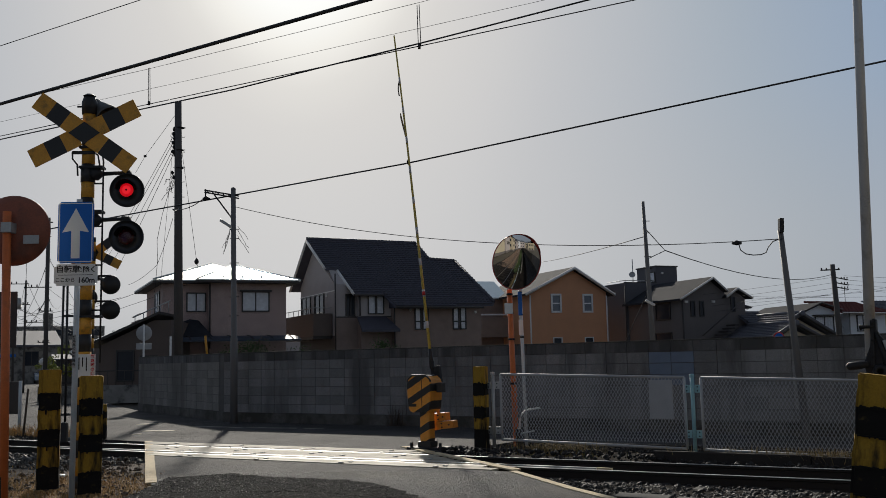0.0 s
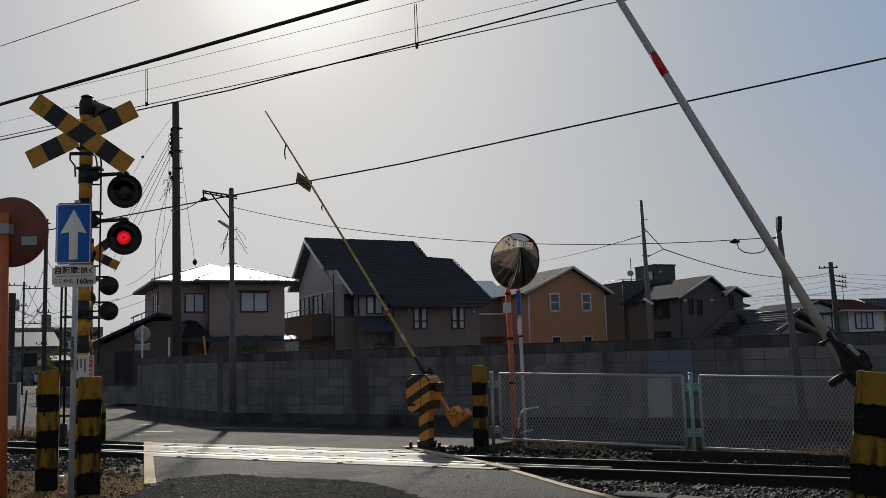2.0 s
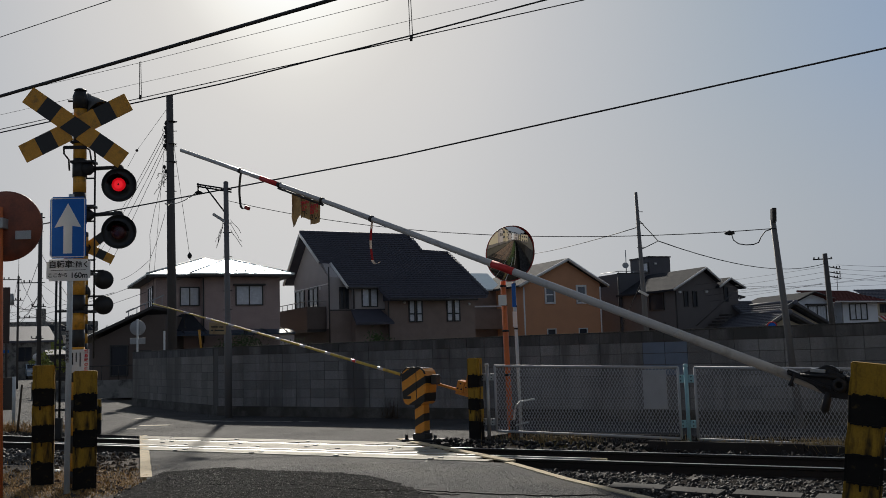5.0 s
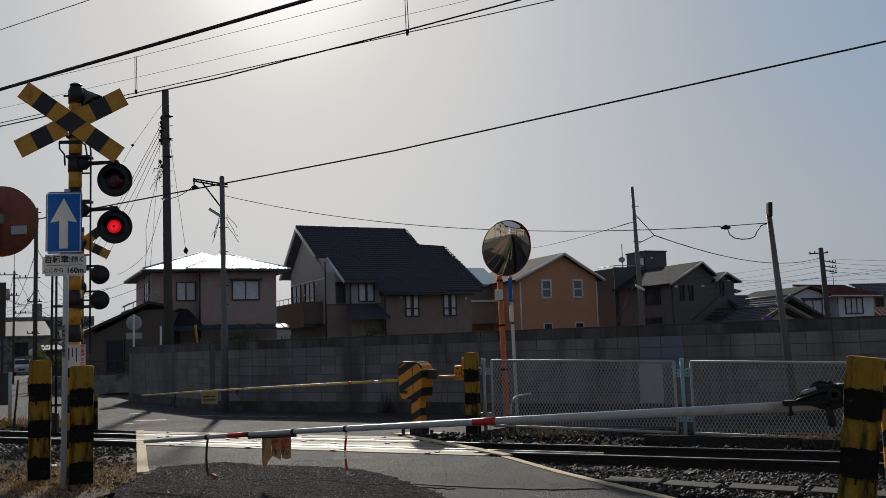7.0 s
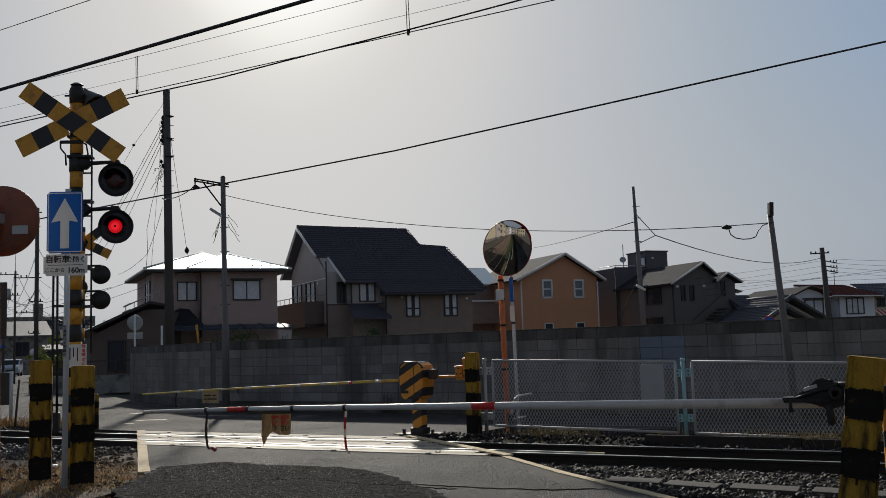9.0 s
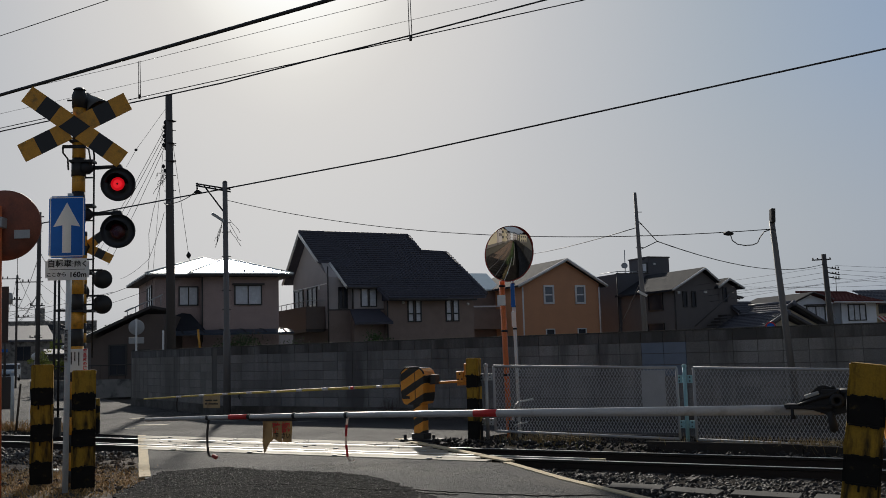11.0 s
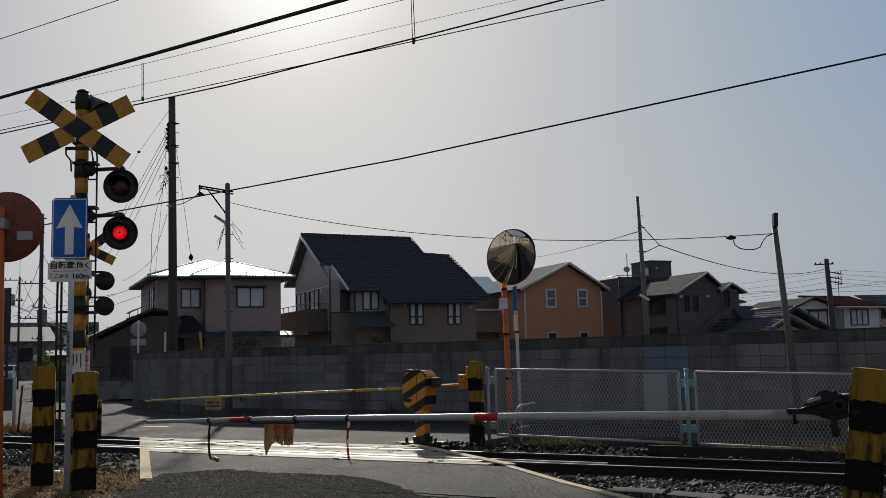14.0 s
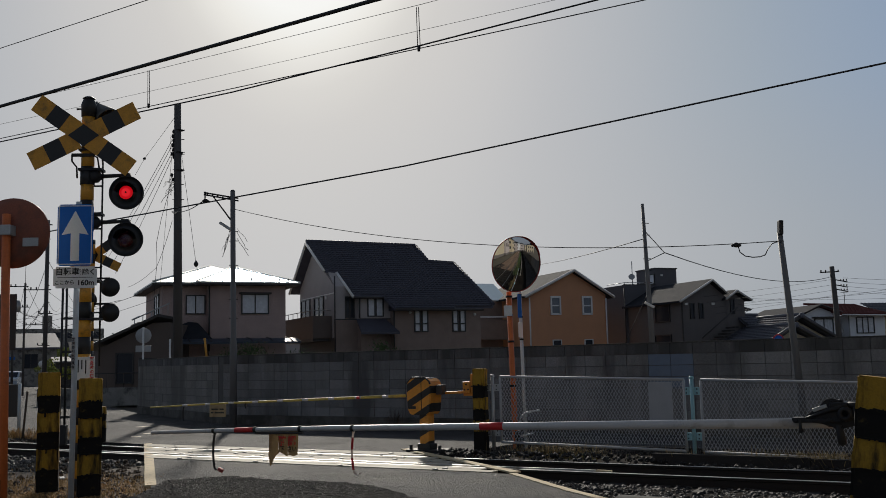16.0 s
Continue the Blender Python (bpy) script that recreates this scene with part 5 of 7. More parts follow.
wire("service_line", [(-8.8, 31.0, 6.3), (-10.8, 36.0, 5.3), (-14.5, 44.0, 5.25)], 0.008, "wavy slack line down the street", sag=0.1)
wire("service_line", [(-8.55, 31.0, 6.75), (-8.1, 28.5, 6.2), (-6.35, 25.3, 5.96)], 0.012, "slack cable between the poles", sag=0.12)
rc = random.Random(12)
for i in range(9):
    z0 = rc.uniform(7.2, 7.95)
    pts = [(-0.15, -0.1, z0)]
    for j in range(6):
        pts.append((pts[-1][0] - rc.uniform(-0.04, 0.11), -0.1, pts[-1][2] + rc.uniform(-0.16, 0.06)))
    part("cable_tail", T(pts, 0.009, 5), WIRE, pa)
for i in range(5):
    z0 = 8.5 + 0.15 * i
    part("cable_loop", T([(-0.17, -0.08, z0), (-0.24, -0.08, z0 + 0.05), (-0.27, -0.08, z0 - 0.08), (-0.2, -0.08, z0 - 0.14)], 0.009, 5), WIRE, pa)
gd = thing("guy_guard", pose(-8.41, 34.0, 0), "orange-yellow guard sleeve on a slanting guy wire", "guy guard")
part("sleeve", T([(0.05, 0, 1.6), (-0.05, 0, 2.55)], 0.04, 8), YELLOW, gd)
part("anchor", T([(0.2, 0, 0.0), (0.05, 0, 1.5)], 0.012, 6), GALV, gd)
wp = thing("post", pose(-9.68, 34.0, 0), "slim white post behind the wall", "post")
part("tube", T([(0, 0, 0), (0, 0, 2.55)], 0.035, 8), WHITE, wp)
wire("guy_wire", [(-8.8, 31.0, 8.9), (-10.4, 35.0, 4.0)], 0.006, "thin steel guy wire")


# ---- houses ----
def window(parent, x, z, w, h, frame, pane, y=0.0, bars=1, side=False):
    """A framed window on the front (or left side) wall: x, z its lower left corner."""
    m = pose(0, y, 0) if not side else pose(y, 0, 0, 0, 0, -90)
    t = 0.06
    fr = bmesh.new()
    rings = []
    for y_ in (-0.07, 0.03):
        for g_ in (t, 0.0):
            rings.append([fr.verts.new((xx, y_, zz)) for xx, zz in ((x - g_, z - g_), (x + w + g_, z - g_), (x + w + g_, z + h + g_), (x - g_, z + h + g_))])
    for p_, q_ in ((0, 1), (1, 3), (3, 2), (2, 0)):
        for i in range(4):
            j = (i + 1) % 4
            fr.faces.new((rings[p_][i], rings[p_][j], rings[q_][j], rings[q_][i]))
    bmesh.ops.recalc_face_normals(fr, faces=fr.faces[:])
    win = part("window", moved(fr, m), frame, parent)
    for i in range(1, bars + 1):
        xx = x + w * i / (bars + 1)
        part("mullion", moved(B(xx - 0.03, xx + 0.03, -0.05, -0.021, z, z + h), m), frame, win)
    part("pane", moved(B(x, x + w, -0.02, -0.005, z, z + h), m), pane, win)
    return win


def slab(name, pts, thick, material, parent, label=""):
    """A flat roof or wall slab: its corners in order, thickened downwards."""
    bm = bmesh.new()
    f = bm.faces.new([bm.verts.new(p) for p in pts])
    bm.normal_update()
    if f.normal.z < 0:
        f.normal_flip()
    r = bmesh.ops.extrude_face_region(bm, geom=[f])
    vs = [e for e in r["geom"] if isinstance(e, bmesh.types.BMVert)]
    bmesh.ops.translate(bm, vec=(0, 0, -thick), verts=vs)
    bmesh.ops.recalc_face_normals(bm, faces=bm.faces)
    return part(name, bm, material, parent, label)


# left house: two storeys, low hipped metal roof
h1 = thing("house", pose(-11.73, 48.0, 0, 0, 0, 24), "two-storey house with pinkish stucco and bright metal hip roof", "house", "houses")
part("wall", B(0, 3.9, 0, 7.5, 0, 5.7), PINK_STUCCO, h1)
part("wall", B(-2.2, 0.05, 0.6, 7.0, 0, 5.65), PINK_STUCCO, h1)
APEX, APEX2 = (1.82, 3.2, 6.85), (0.85, 4.2, 7.0)
EV = [(-0.75, -0.7, 5.74), (4.5, -0.7, 5.74), (4.5, 7.6, 5.74), (-0.75, 7.6, 5.74)]
slab("roof", [EV[0], EV[1], APEX], 0.06, ROOF_METAL, h1, "sunlit metal roof plane")
slab("roof", [EV[1], EV[2], APEX], 0.06, ROOF_METAL, h1)
slab("roof", [EV[3], EV[0], APEX], 0.06, ROOF_METAL, h1)
EW = [(-2.75, 0.0, 5.74), (3.4, 0.0, 5.74), (3.4, 8.2, 5.74), (-2.75, 8.2, 5.74)]
slab("roof", [EW[0], EW[1], APEX2], 0.06, ROOF_METAL, h1)
slab("roof", [EW[3], EW[0], APEX2], 0.06, ROOF_METAL, h1)
slab("roof", [EW[2], EW[3], APEX2], 0.06, ROOF_METAL, h1)
part("eave", B(-0.75, 4.5, -0.7, 7.6, 5.58, 5.66), FASCIA, h1, "dark eave")
part("eave", B(-2.75, -0.77, 0.0, 8.2, 5.58, 5.66), FASCIA, h1)
for p in (EV[0], EV[1]):
    part("hip_cap", T([(p[0], p[1], p[2] + 0.01), (APEX[0], APEX[1], APEX[2] + 0.01)], 0.03, 6), ROOF_METAL, h1)
part("hip_cap", T([(EW[0][0], EW[0][1], EW[0][2] + 0.03), (APEX2[0], APEX2[1], APEX2[2] + 0.01)], 0.03, 6), ROOF_METAL, h1)
part("balcony", B(-3.05, -2.21, 3.0, 6.6, 2.7, 3.9), PINK_STUCCO, h1)
part("balcony_rail", T([(-3.0, 3.0, 4.2), (-3.0, 6.6, 4.2)], 0.03, 6), WHITE, h1)
for i in range(8):
    part("snow_guard", B(0.6 + i * 0.48, 0.66 + i * 0.48, -0.3, -0.24, 5.82, 5.95), FASCIA, h1)
window(h1, 1.66, 4.2, 1.3, 0.92, FRAME_DARK, CURTAIN, bars=1)
part("window_hood", B(1.5, 3.1, -0.3, 0.0, 5.16, 5.24), FASCIA, h1)
window(h1, -1.0, 4.22, 0.86, 0.86, FRAME_DARK, CURTAIN, y=0.6)
window(h1, -3.2, 4.2, 1.6, 1.0, FRAME_DARK, CURTAIN, y=-2.2, side=True)
part("downpipe", T([(0.0, -0.06, 5.55), (0.0, -0.06, 2.3)], 0.04, 8), FASCIA, h1)
part("carport_roof", moved(prism([(-1.2, 2.62), (-1.2, 2.7), (-0.6, 2.86), (0.2, 2.92), (0.2, 2.86)], 7.4, "x"), pose(-3.2, -0.6, 0.0)), CARPORT, h1, "dark translucent carport roof")
for i in range(8):
    part("carport_rib", T([(-3.2 + i, -1.8, 2.72), (-3.2 + i, -1.2, 2.88), (-3.2 + i, -0.4, 2.95)], 0.025, 6), FASCIA, h1)
slab("porch_roof", [(-3.2, -0.9, 2.9), (0.0, -0.9, 2.9), (-0.45, 0.6, 3.75), (-0.9, 0.6, 3.8)], 0.1, ROOF_DARK, h1, "dark porch roof")

# brown house: steep tiled roof, pale gable
h2 = thing("house", pose(-5.63, 50.0, 0, 0, 0, 25), "large two-storey house with brown tile walls and dark tiled roof", "house", "houses")
SL = 0.784
rz = lambda y: 4.5 + (y + 0.5) * SL
front_roof = [(-0.2, 4.55), (6.5, 4.45), (6.68, 3.12), (8.3, 3.0), (9.1, -0.35), (8.95, -0.42), (6.75, -0.42), (6.6, -0.62), (3.1, -0.62), (2.75, 0.3), (1.12, 0.3), (0.82, 2.15), (0.15, 2.25)]
rt = part("roof", moved(prism(front_roof, -0.16, "z"), pose(0, 0, 0)), ROOF_TILE, h2, "dark tiled roof slope")
for v in rt.data.vertices:
    v.co.z += rz(v.co.y)


def inside(pts, x, y):
    c = False
    for (x0, y0), (x1, y1) in zip(pts, pts[1:] + pts[:1]):
        if (y0 > y) != (y1 > y) and x < (x1 - x0) * (y - y0) / (y1 - y0) + x0:
            c = not c
    return c


def slanted(x0, y0, x1, y1):
    """A board under the edge of the slope."""
    bm = bmesh.new()
    tube(bm, [(x0 - 0.02, y0, rz(y0) - 0.1), (x1 - 0.02, y1, rz(y1) - 0.1)], [0.1, 0.1], 4)
    return bm


def tile_course(y, parent):
    """One course of pantiles: a wavy strip with a raised lower edge."""
    bm = bmesh.new()
    dy, prev = 0.165, None
    x = -0.6
    while x < 9.4:
        if inside(front_roof, x, y + dy * 0.5):
            w = 0.018 * math.cos(2 * math.pi * x / 0.24)
            col = [bm.verts.new((x, y + 0.02, rz(y) + 0.02)), bm.verts.new((x, y, rz(y) + 0.065 + w)), bm.verts.new((x, y + dy, rz(y + dy) + 0.025 + w))]
            if prev:
                bm.faces.new((prev[0], col[0], col[1], prev[1]))
                bm.faces.new((prev[1], col[1], col[2], prev[2])).smooth = True
            prev = col
        else:
            prev = None
        x += 0.06
    part("tile_course", bm, ROOF_TILE, parent)


for i in range(32):
    tile_course(-0.66 + i * 0.165, h2)
for x0, x1, y0, y1 in ((-0.2, 6.5, 4.55, 4.5), (6.68, 8.3, 3.12, 3.0), (8.3, 9.1, 3.0, -0.35), (6.5, 6.68, 4.45, 3.12)):
    L = math.hypot(x1 - x0, y1 - y0)
    n_ = max(2, int(L / 0.2))
    for i in range(n_):
        u = (i + 0.5) / n_
        xx, yy = x0 + (x1 - x0) * u, y0 + (y1 - y0) * u
        if i == 0:
            part("verge_board", T([(x0, y0, rz(y0) + 0.02), (x1, y1, rz(y1) + 0.02)], 0.11, 8), ROOF_TILE, h2)
        part("ridge_tile", moved(B(-0.09, 0.09, -0.09, 0.09, -0.05, 0.07, 0.03), pose(xx, yy, rz(yy) + 0.05)), ROOF_TILE, h2)
slab("roof", [(-0.2, 4.55, rz(4.5)), (6.5, 4.55, rz(4.5)), (6.5, 7.9, 5.85), (-0.2, 7.9, 5.85)], 0.16, ROOF_TILE, h2)
slab("roof", [(6.5, 3.1, rz(3.05)), (8.3, 3.1, rz(3.05)), (9.3, 7, 4.6), (6.5, 7, 4.6)], 0.16, ROOF_TILE, h2)
side_wall = prism([(1.1, 0), (7.6, 0), (7.6, 5.95), (4.55, 8.3), (1.1, 5.65)], 1.3, "x")
part("gable_wall", moved(side_wall, pose(0.35, 0, 0)), PALE_STUCCO, h2, "pale stucco gable")
part("belt_course", B(0.33, 0.35, 1.1, 7.6, 5.28, 5.34), FASCIA_PALE, h2)
part("wall", B(1.6, 3.3, 0.6, 7.0, 0, 5.05), PALE_STUCCO, h2)
part("wall", B(1.57, 3.3, 0.54, 0.6, 0, 3.85), BROWN_TILE, h2)
part("wall", B(1.57, 1.6, 0.6, 1.1, 0, 3.85), BROWN_TILE, h2)
# dark skin on the lower wall stands in for shade under the balcony
part("wall", B(0.31, 0.35, 1.1, 7.6, 0, 2.9), FASCIA, h2)
part("wall", B(0.31, 1.57, 1.05, 1.1, 0, 3.85), BROWN_TILE, h2)
part("trim", B(0.3, 1.57, 1.03, 1.08, 3.85, 3.91), FASCIA, h2)
for x in (0.95, 1.2):
    window(h2, x, 4.0, 0.16, 1.05, FRAME_DARK, GLASS, y=1.1, bars=0)
part("trim", B(1.55, 3.3, 0.52, 0.56, 3.85, 3.91), FASCIA, h2)
part("wall", B(3.3, 8.45, 0.0, 7.5, 0, 4.4), BROWN_TILE, h2, "brown tile wall")
part("wall", prism([(0.0, 4.0), (7.5, 4.0), (7.5, 4.3), (3.6, 6.9)], 1.0, "x"), BROWN_TILE, h2).location.x = 7.2
part("eave_wall", B(3.3, 8.4, 0.0, 0.2, 4.4, 4.72), BROWN_TILE, h2)
part("roof_cheek", moved(prism([(-0.5, 4.32), (0.62, 4.32), (0.62, 5.2), (0.3, 5.0), (-0.5, 4.4)], 0.12, "x"), pose(3.2, 0, 0)), ROOF_TILE, h2)
part("balcony", B(-0.75, 0.31, 1.6, 8.4, 2.9, 4.1), BROWN_DARK, h2, "brown balcony front")
part("balcony_floor", B(-0.72, 0.3, 1.7, 8.3, 2.75, 2.9), FASCIA, h2)
part("balcony_rail", T([(0.3, 1.65, 4.4), (-0.7, 1.65, 4.4), (-0.7, 8.4, 4.4)], 0.025, 6), GALV, h2)
for i in range(8):
    part("rail_post", T([(-0.7, 1.65 + i * 0.96, 4.1), (-0.7, 1.65 + i * 0.96, 4.4)], 0.018, 6), GALV, h2)
part("wall_lamp", B(0.27, 0.35, 2.5, 2.62, 5.05, 5.25, 0.02), FASCIA_PALE, h2)
for (x0, y0), (x1, y1) in (((0.15, 2.25), (-0.2, 4.55)), ((1.12, 0.3), (0.82, 2.15))):
    part("rake", slanted(x0, y0, x1, y1), FASCIA_PALE, h2, "pale rake board")
part("rake", T([(-0.22, 4.6, rz(4.5) - 0.12), (-0.22, 7.9, 5.72)], 0.07, 6), FASCIA_PALE, h2)
soffit = bmesh.new()
soffit.faces.new([soffit.verts.new(p) for p in ((-0.12, 4.55, rz(4.55) - 0.2), (0.36, 4.55, rz(4.55) - 0.2), (0.36, 1.1, rz(1.1) - 0.2), (0.2, 2.2, rz(2.2) - 0.2))])
bmesh.ops.solidify(soffit, geom=soffit.faces[:], thickness=0.03)
part("soffit", soffit, PALE_STUCCO, h2)
part("gutter", T([(3.1, -0.68, 4.32), (8.3, -0.68, 4.32)], 0.06, 8), FASCIA, h2)
part("gutter", T([(1.1, 0.24, 5.0), (2.8, 0.24, 5.0)], 0.06, 8), FASCIA, h2)
for x in (4.49, 4.93, 6.76, 7.2):
    wv = window(h2, x, 3.2, 0.26, 1.1, FRAME_DARK, CURTAIN, bars=0)
    part("transom", B(x, x + 0.26, -0.05, 0.02, 3.55, 3.62), FRAME_DARK, wv)
for x in (2.03, 2.5):
    window(h2, x, 4.06, 0.34, 0.95, FRAME_DARK, CURTAIN, y=0.6, bars=0)
slab("porch_roof", [(1.2, -0.6, 3.15), (3.35, -0.6, 3.15), (3.0, 0.53, 3.88), (1.35, 0.53, 3.88)], 0.12, ROOF_TILE, h2, "dark porch roof")
for y, w in ((3.1, 1.6), (5.6, 1.7)):
    window(h2, -y - w, 4.1, w, 1.12, FRAME_DARK, GLASS, y=0.35, side=True)
for a, b in (((3.25, -0.06, 4.3), (3.25, -0.06, 2.2)), ((0.31, 1.05, 6.2), (0.31, 1.05, 2.0)), ((1.5, 0.5, 5.0), (1.5, 0.5, 3.9))):
    part("downpipe", T([a, b], 0.04, 8), FASCIA, h2)
for x, z in ((4.2, 4.2), (8.1, 4.1)):
    part("wall_vent", moved(lathe([(0.08, 0), (0.07, 0.05), (0.001, 0.06)], 12), pose(x, -0.01, z, 90)), WHITE, h2)

# orange house
h3 = thing("house", pose(5.5, 62.0, 0, 0, 0, 22), "orange stucco gabled house with white-framed windows", "house", "houses")
part("wall", prism([(0, 0), (5.75, 0), (5.75, 5.75), (3.2, 7.2), (0, 5.75)], 8, "y"), ORANGE_STUCCO, h3)
slab("roof", [(-0.45, -0.4, 5.6), (3.2, -0.4, 7.38), (3.2, 8.4, 7.38), (-0.45, 8.4, 5.6)], 0.12, ROOF_DARK, h3, "dark slate roof")
slab("roof", [(6.2, -0.4, 5.6), (3.2, -0.4, 7.38), (3.2, 8.4, 7.38), (6.2, 8.4, 5.6)], 0.12, ROOF_DARK, h3)
for a, b in (((-0.45, 5.52), (3.2, 7.3)), ((6.2, 5.52), (3.2, 7.3))):
    part("barge_board", T([(a[0], -0.42, a[1]), (b[0], -0.42, b[1])], 0.1, 4), FASCIA_PALE, h3, "pale barge board")
for x in (1.66, 4.02):
    wv = window(h3, x, 4.5, 0.55, 1.0, FRAME_WHITE, PANE_DIM, bars=0)
    part("transom", B(x, x + 0.55, -0.06, 0.02, 4.95, 5.03), FRAME_WHITE, wv)
    part("architrave", B(x - 0.11, x + 0.66, -0.09, -0.01, 5.5, 5.62), FRAME_WHITE, wv)
    part("architrave", B(x - 0.11, x - 0.0, -0.09, -0.01, 4.42, 5.5), FRAME_WHITE, wv)
    part("architrave", B(x + 0.55, x + 0.66, -0.09, -0.01, 4.42, 5.5), FRAME_WHITE, wv)
    part("architrave", B(x - 0.11, x + 0.66, -0.09, -0.01, 4.38, 4.5), FRAME_WHITE, wv)
    wv = window(h3, x + 0.03, 1.9, 0.55, 0.82, FRAME_WHITE, GLASS, bars=0)
for x in (0.02, 5.72):
    part("downpipe", T([(x, -0.08, 5.5), (x, -0.08, 1.0)], 0.05, 8), FRAME_WHITE, h3)
part("wall", B(-2.9, 0, 4.0, 8.0, 0, 5.6), BROWN_TILE, h3)
part("balcony", B(-2.9, 0.0, 2.6, 4.0, 2.9, 4.2), BROWN_TILE, h3, "brown balcony front")
part("balcony_rail", B(-2.9, -0.1, 2.58, 2.64, 4.35, 4.45), FRAME_WHITE, h3)
slab("roof", [(-3.3, 3.6, 5.6), (0.3, 3.6, 5.6), (0.3, 6.0, 6.9), (-2.2, 6.0, 6.9)], 0.1, ROOF_METAL, h3, "pale metal roof of the annexe")

# dark grey houses
h4 = thing("house", pose(14.81, 60.0, 0, 0, 0, 22), "dark grey modern house with boxy penthouse and gabled wing", "house", "houses")
part("wall", B(-0.22, 4.6, 6.0, 8.6, 0, 6.45), GREY_STUCCO, h4)
part("penthouse", B(2.39, 4.13, 6.05, 8.4, 6.3, 7.6), GREY_STUCCO, h4)
part("penthouse_cap", B(2.33, 4.19, 5.99, 8.46, 7.6, 7.68), FASCIA, h4)
window(h4, -6.75, 6.6, 0.55, 0.6, FRAME_DARK, CURTAIN, y=2.39, bars=0, side=True)
part("wall_lamp", B(2.8, 2.95, 5.97, 6.05, 7.1, 7.22), FASCIA_PALE, h4)
for x in (-0.1, 0.5, 1.1, 1.7):
    part("roof_rail_post", T([(x, 6.1, 6.45), (x, 6.1, 6.62)], 0.02, 5), GALV, h4)
part("roof_rail", T([(-0.1, 8.4, 6.62), (-0.1, 6.1, 6.62), (2.3, 6.1, 6.62)], 0.025, 5), GALV, h4)
part("parapet", B(-0.24, 2.4, 5.98, 6.1, 6.45, 6.5), FASCIA, h4)
part("aerial_mast", T([(0.6, 6.2, 6.4), (0.6, 6.2, 8.1)], 0.03, 5), GALV, h4)
part("satellite_dish", moved(lathe([(0.22, 0.06), (0.15, 0.02), (0.001, 0.0)], 14), pose(0.48, 6.1, 7.0, 70, 0, -30)), SIGN_BACK, h4, "small grey satellite dish")
part("wall", prism([(0, 0), (3.5, 0), (3.5, 5.2), (2.2, 6.15), (0, 5.05)], 6, "y"), TAUPE_STUCCO, h4, "taupe gabled wing")
slab("roof", [(-0.35, -0.4, 4.95), (2.2, -0.4, 6.35), (2.2, 6.2, 6.35), (-0.35, 6.2, 4.95)], 0.12, ROOF_DARK, h4)
slab("roof", [(3.3, -0.4, 5.48), (2.2, -0.4, 6.35), (2.2, 6.2, 6.35), (3.3, 6.2, 5.48)], 0.12, ROOF_DARK, h4)
window(h4, -2.7, 3.78, 1.5, 0.96, FRAME_DARK, GLASS, y=0.0, bars=0, side=True)
window(h4, -2.85, 1.9, 1.7, 0.95, FRAME_DARK, GLASS, y=0.0, bars=0, side=True)
part("downpipe", T([(0.05, -0.06, 4.9), (0.05, -0.06, 1.0)], 0.04, 6), FASCIA, h4)
part("downpipe", T([(-0.3, 5.9, 6.2), (-0.3, 5.9, 1.0)], 0.04, 6), FASCIA, h4)
for a, b in (((-0.35, 4.88), (2.2, 6.28)), ((3.3, 5.41), (2.2, 6.28)), ((3.15, 5.05), (4.05, 5.62)), ((5.2, 5.0), (4.05, 5.62))):
    part("barge_board", T([(a[0], -0.44, a[1]), (b[0], -0.44, b[1])], 0.07, 4), FASCIA_PALE, h4)
part("wall", prism([(3.4, 0), (4.9, 0), (4.9, 5.0), (4.05, 5.5), (3.4, 5.1)], 4, "y"), TAUPE_STUCCO, h4)
slab("roof", [(3.15, -0.4, 5.1), (4.05, -0.4, 5.68), (4.05, 4.2, 5.68), (3.15, 4.2, 5.1)], 0.1, ROOF_DARK, h4)
slab("roof", [(5.2, -0.4, 5.05), (4.05, -0.4, 5.68), (4.05, 4.2, 5.68), (5.2, 4.2, 5.05)], 0.1, ROOF_DARK, h4)
for x, z in ((0.72, 3.9), (1.39, 3.9), (3.82, 4.18)):
    window(h4, x, z, 0.22, 0.88, FRAME_DARK, GLASS, bars=0)
st = bmesh.new()
for i in range(9):
    box(st, 0.6 + i * 0.3, 0.9 + i * 0.3, -1.3, -0.4, 1.6 + i * 0.2, 1.7 + i * 0.2)
part("outside_stair", st, FASCIA, h4, "dark outside stair")
part("stair_rail", T([(0.5, -1.3, 2.6), (3.3, -1.3, 4.5)], 0.04, 6), FASCIA, h4)
for x, z in ((2.3, 4.72), (0.25, 4.7)):
    part("wall_lamp", B(x, x + 0.2, -0.1, 0, z, z + 0.14), WHITE, h4)


def tiled_slope(parent, p, q, up, rows_, material):
    '''Courses of tiles on a slope: eave from p to q, rising by the vector up.'''
    p, q, up = Vector(p), Vector(q), Vector(up)
    n_ = max(2, int((q - p).length / 0.07))
    nrm = (q - p).cross(up).normalized()
    if nrm.z < 0:
        nrm = -nrm
    for j in range(rows_):
        bm = bmesh.new()
        prev = None
        for i in range(n_ + 1):
            a = p.lerp(q, i / n_)
            w = 0.025 * math.cos(2 * math.pi * (q - p).length * i / n_ / 0.28)
            col = [bm.verts.new(a + up * (j / rows_) + nrm * 0.01), bm.verts.new(a + up * (j / rows_) + nrm * (0.06 + w)), bm.verts.new(a + up * ((j + 1) / rows_) + nrm * (0.02 + w))]
            if prev:
                bm.faces.new((prev[0], col[0], col[1], prev[1]))
                bm.faces.new((prev[1], col[1], col[2], prev[2])).smooth = True
            prev = col
        part("tile_course", bm, material, parent)


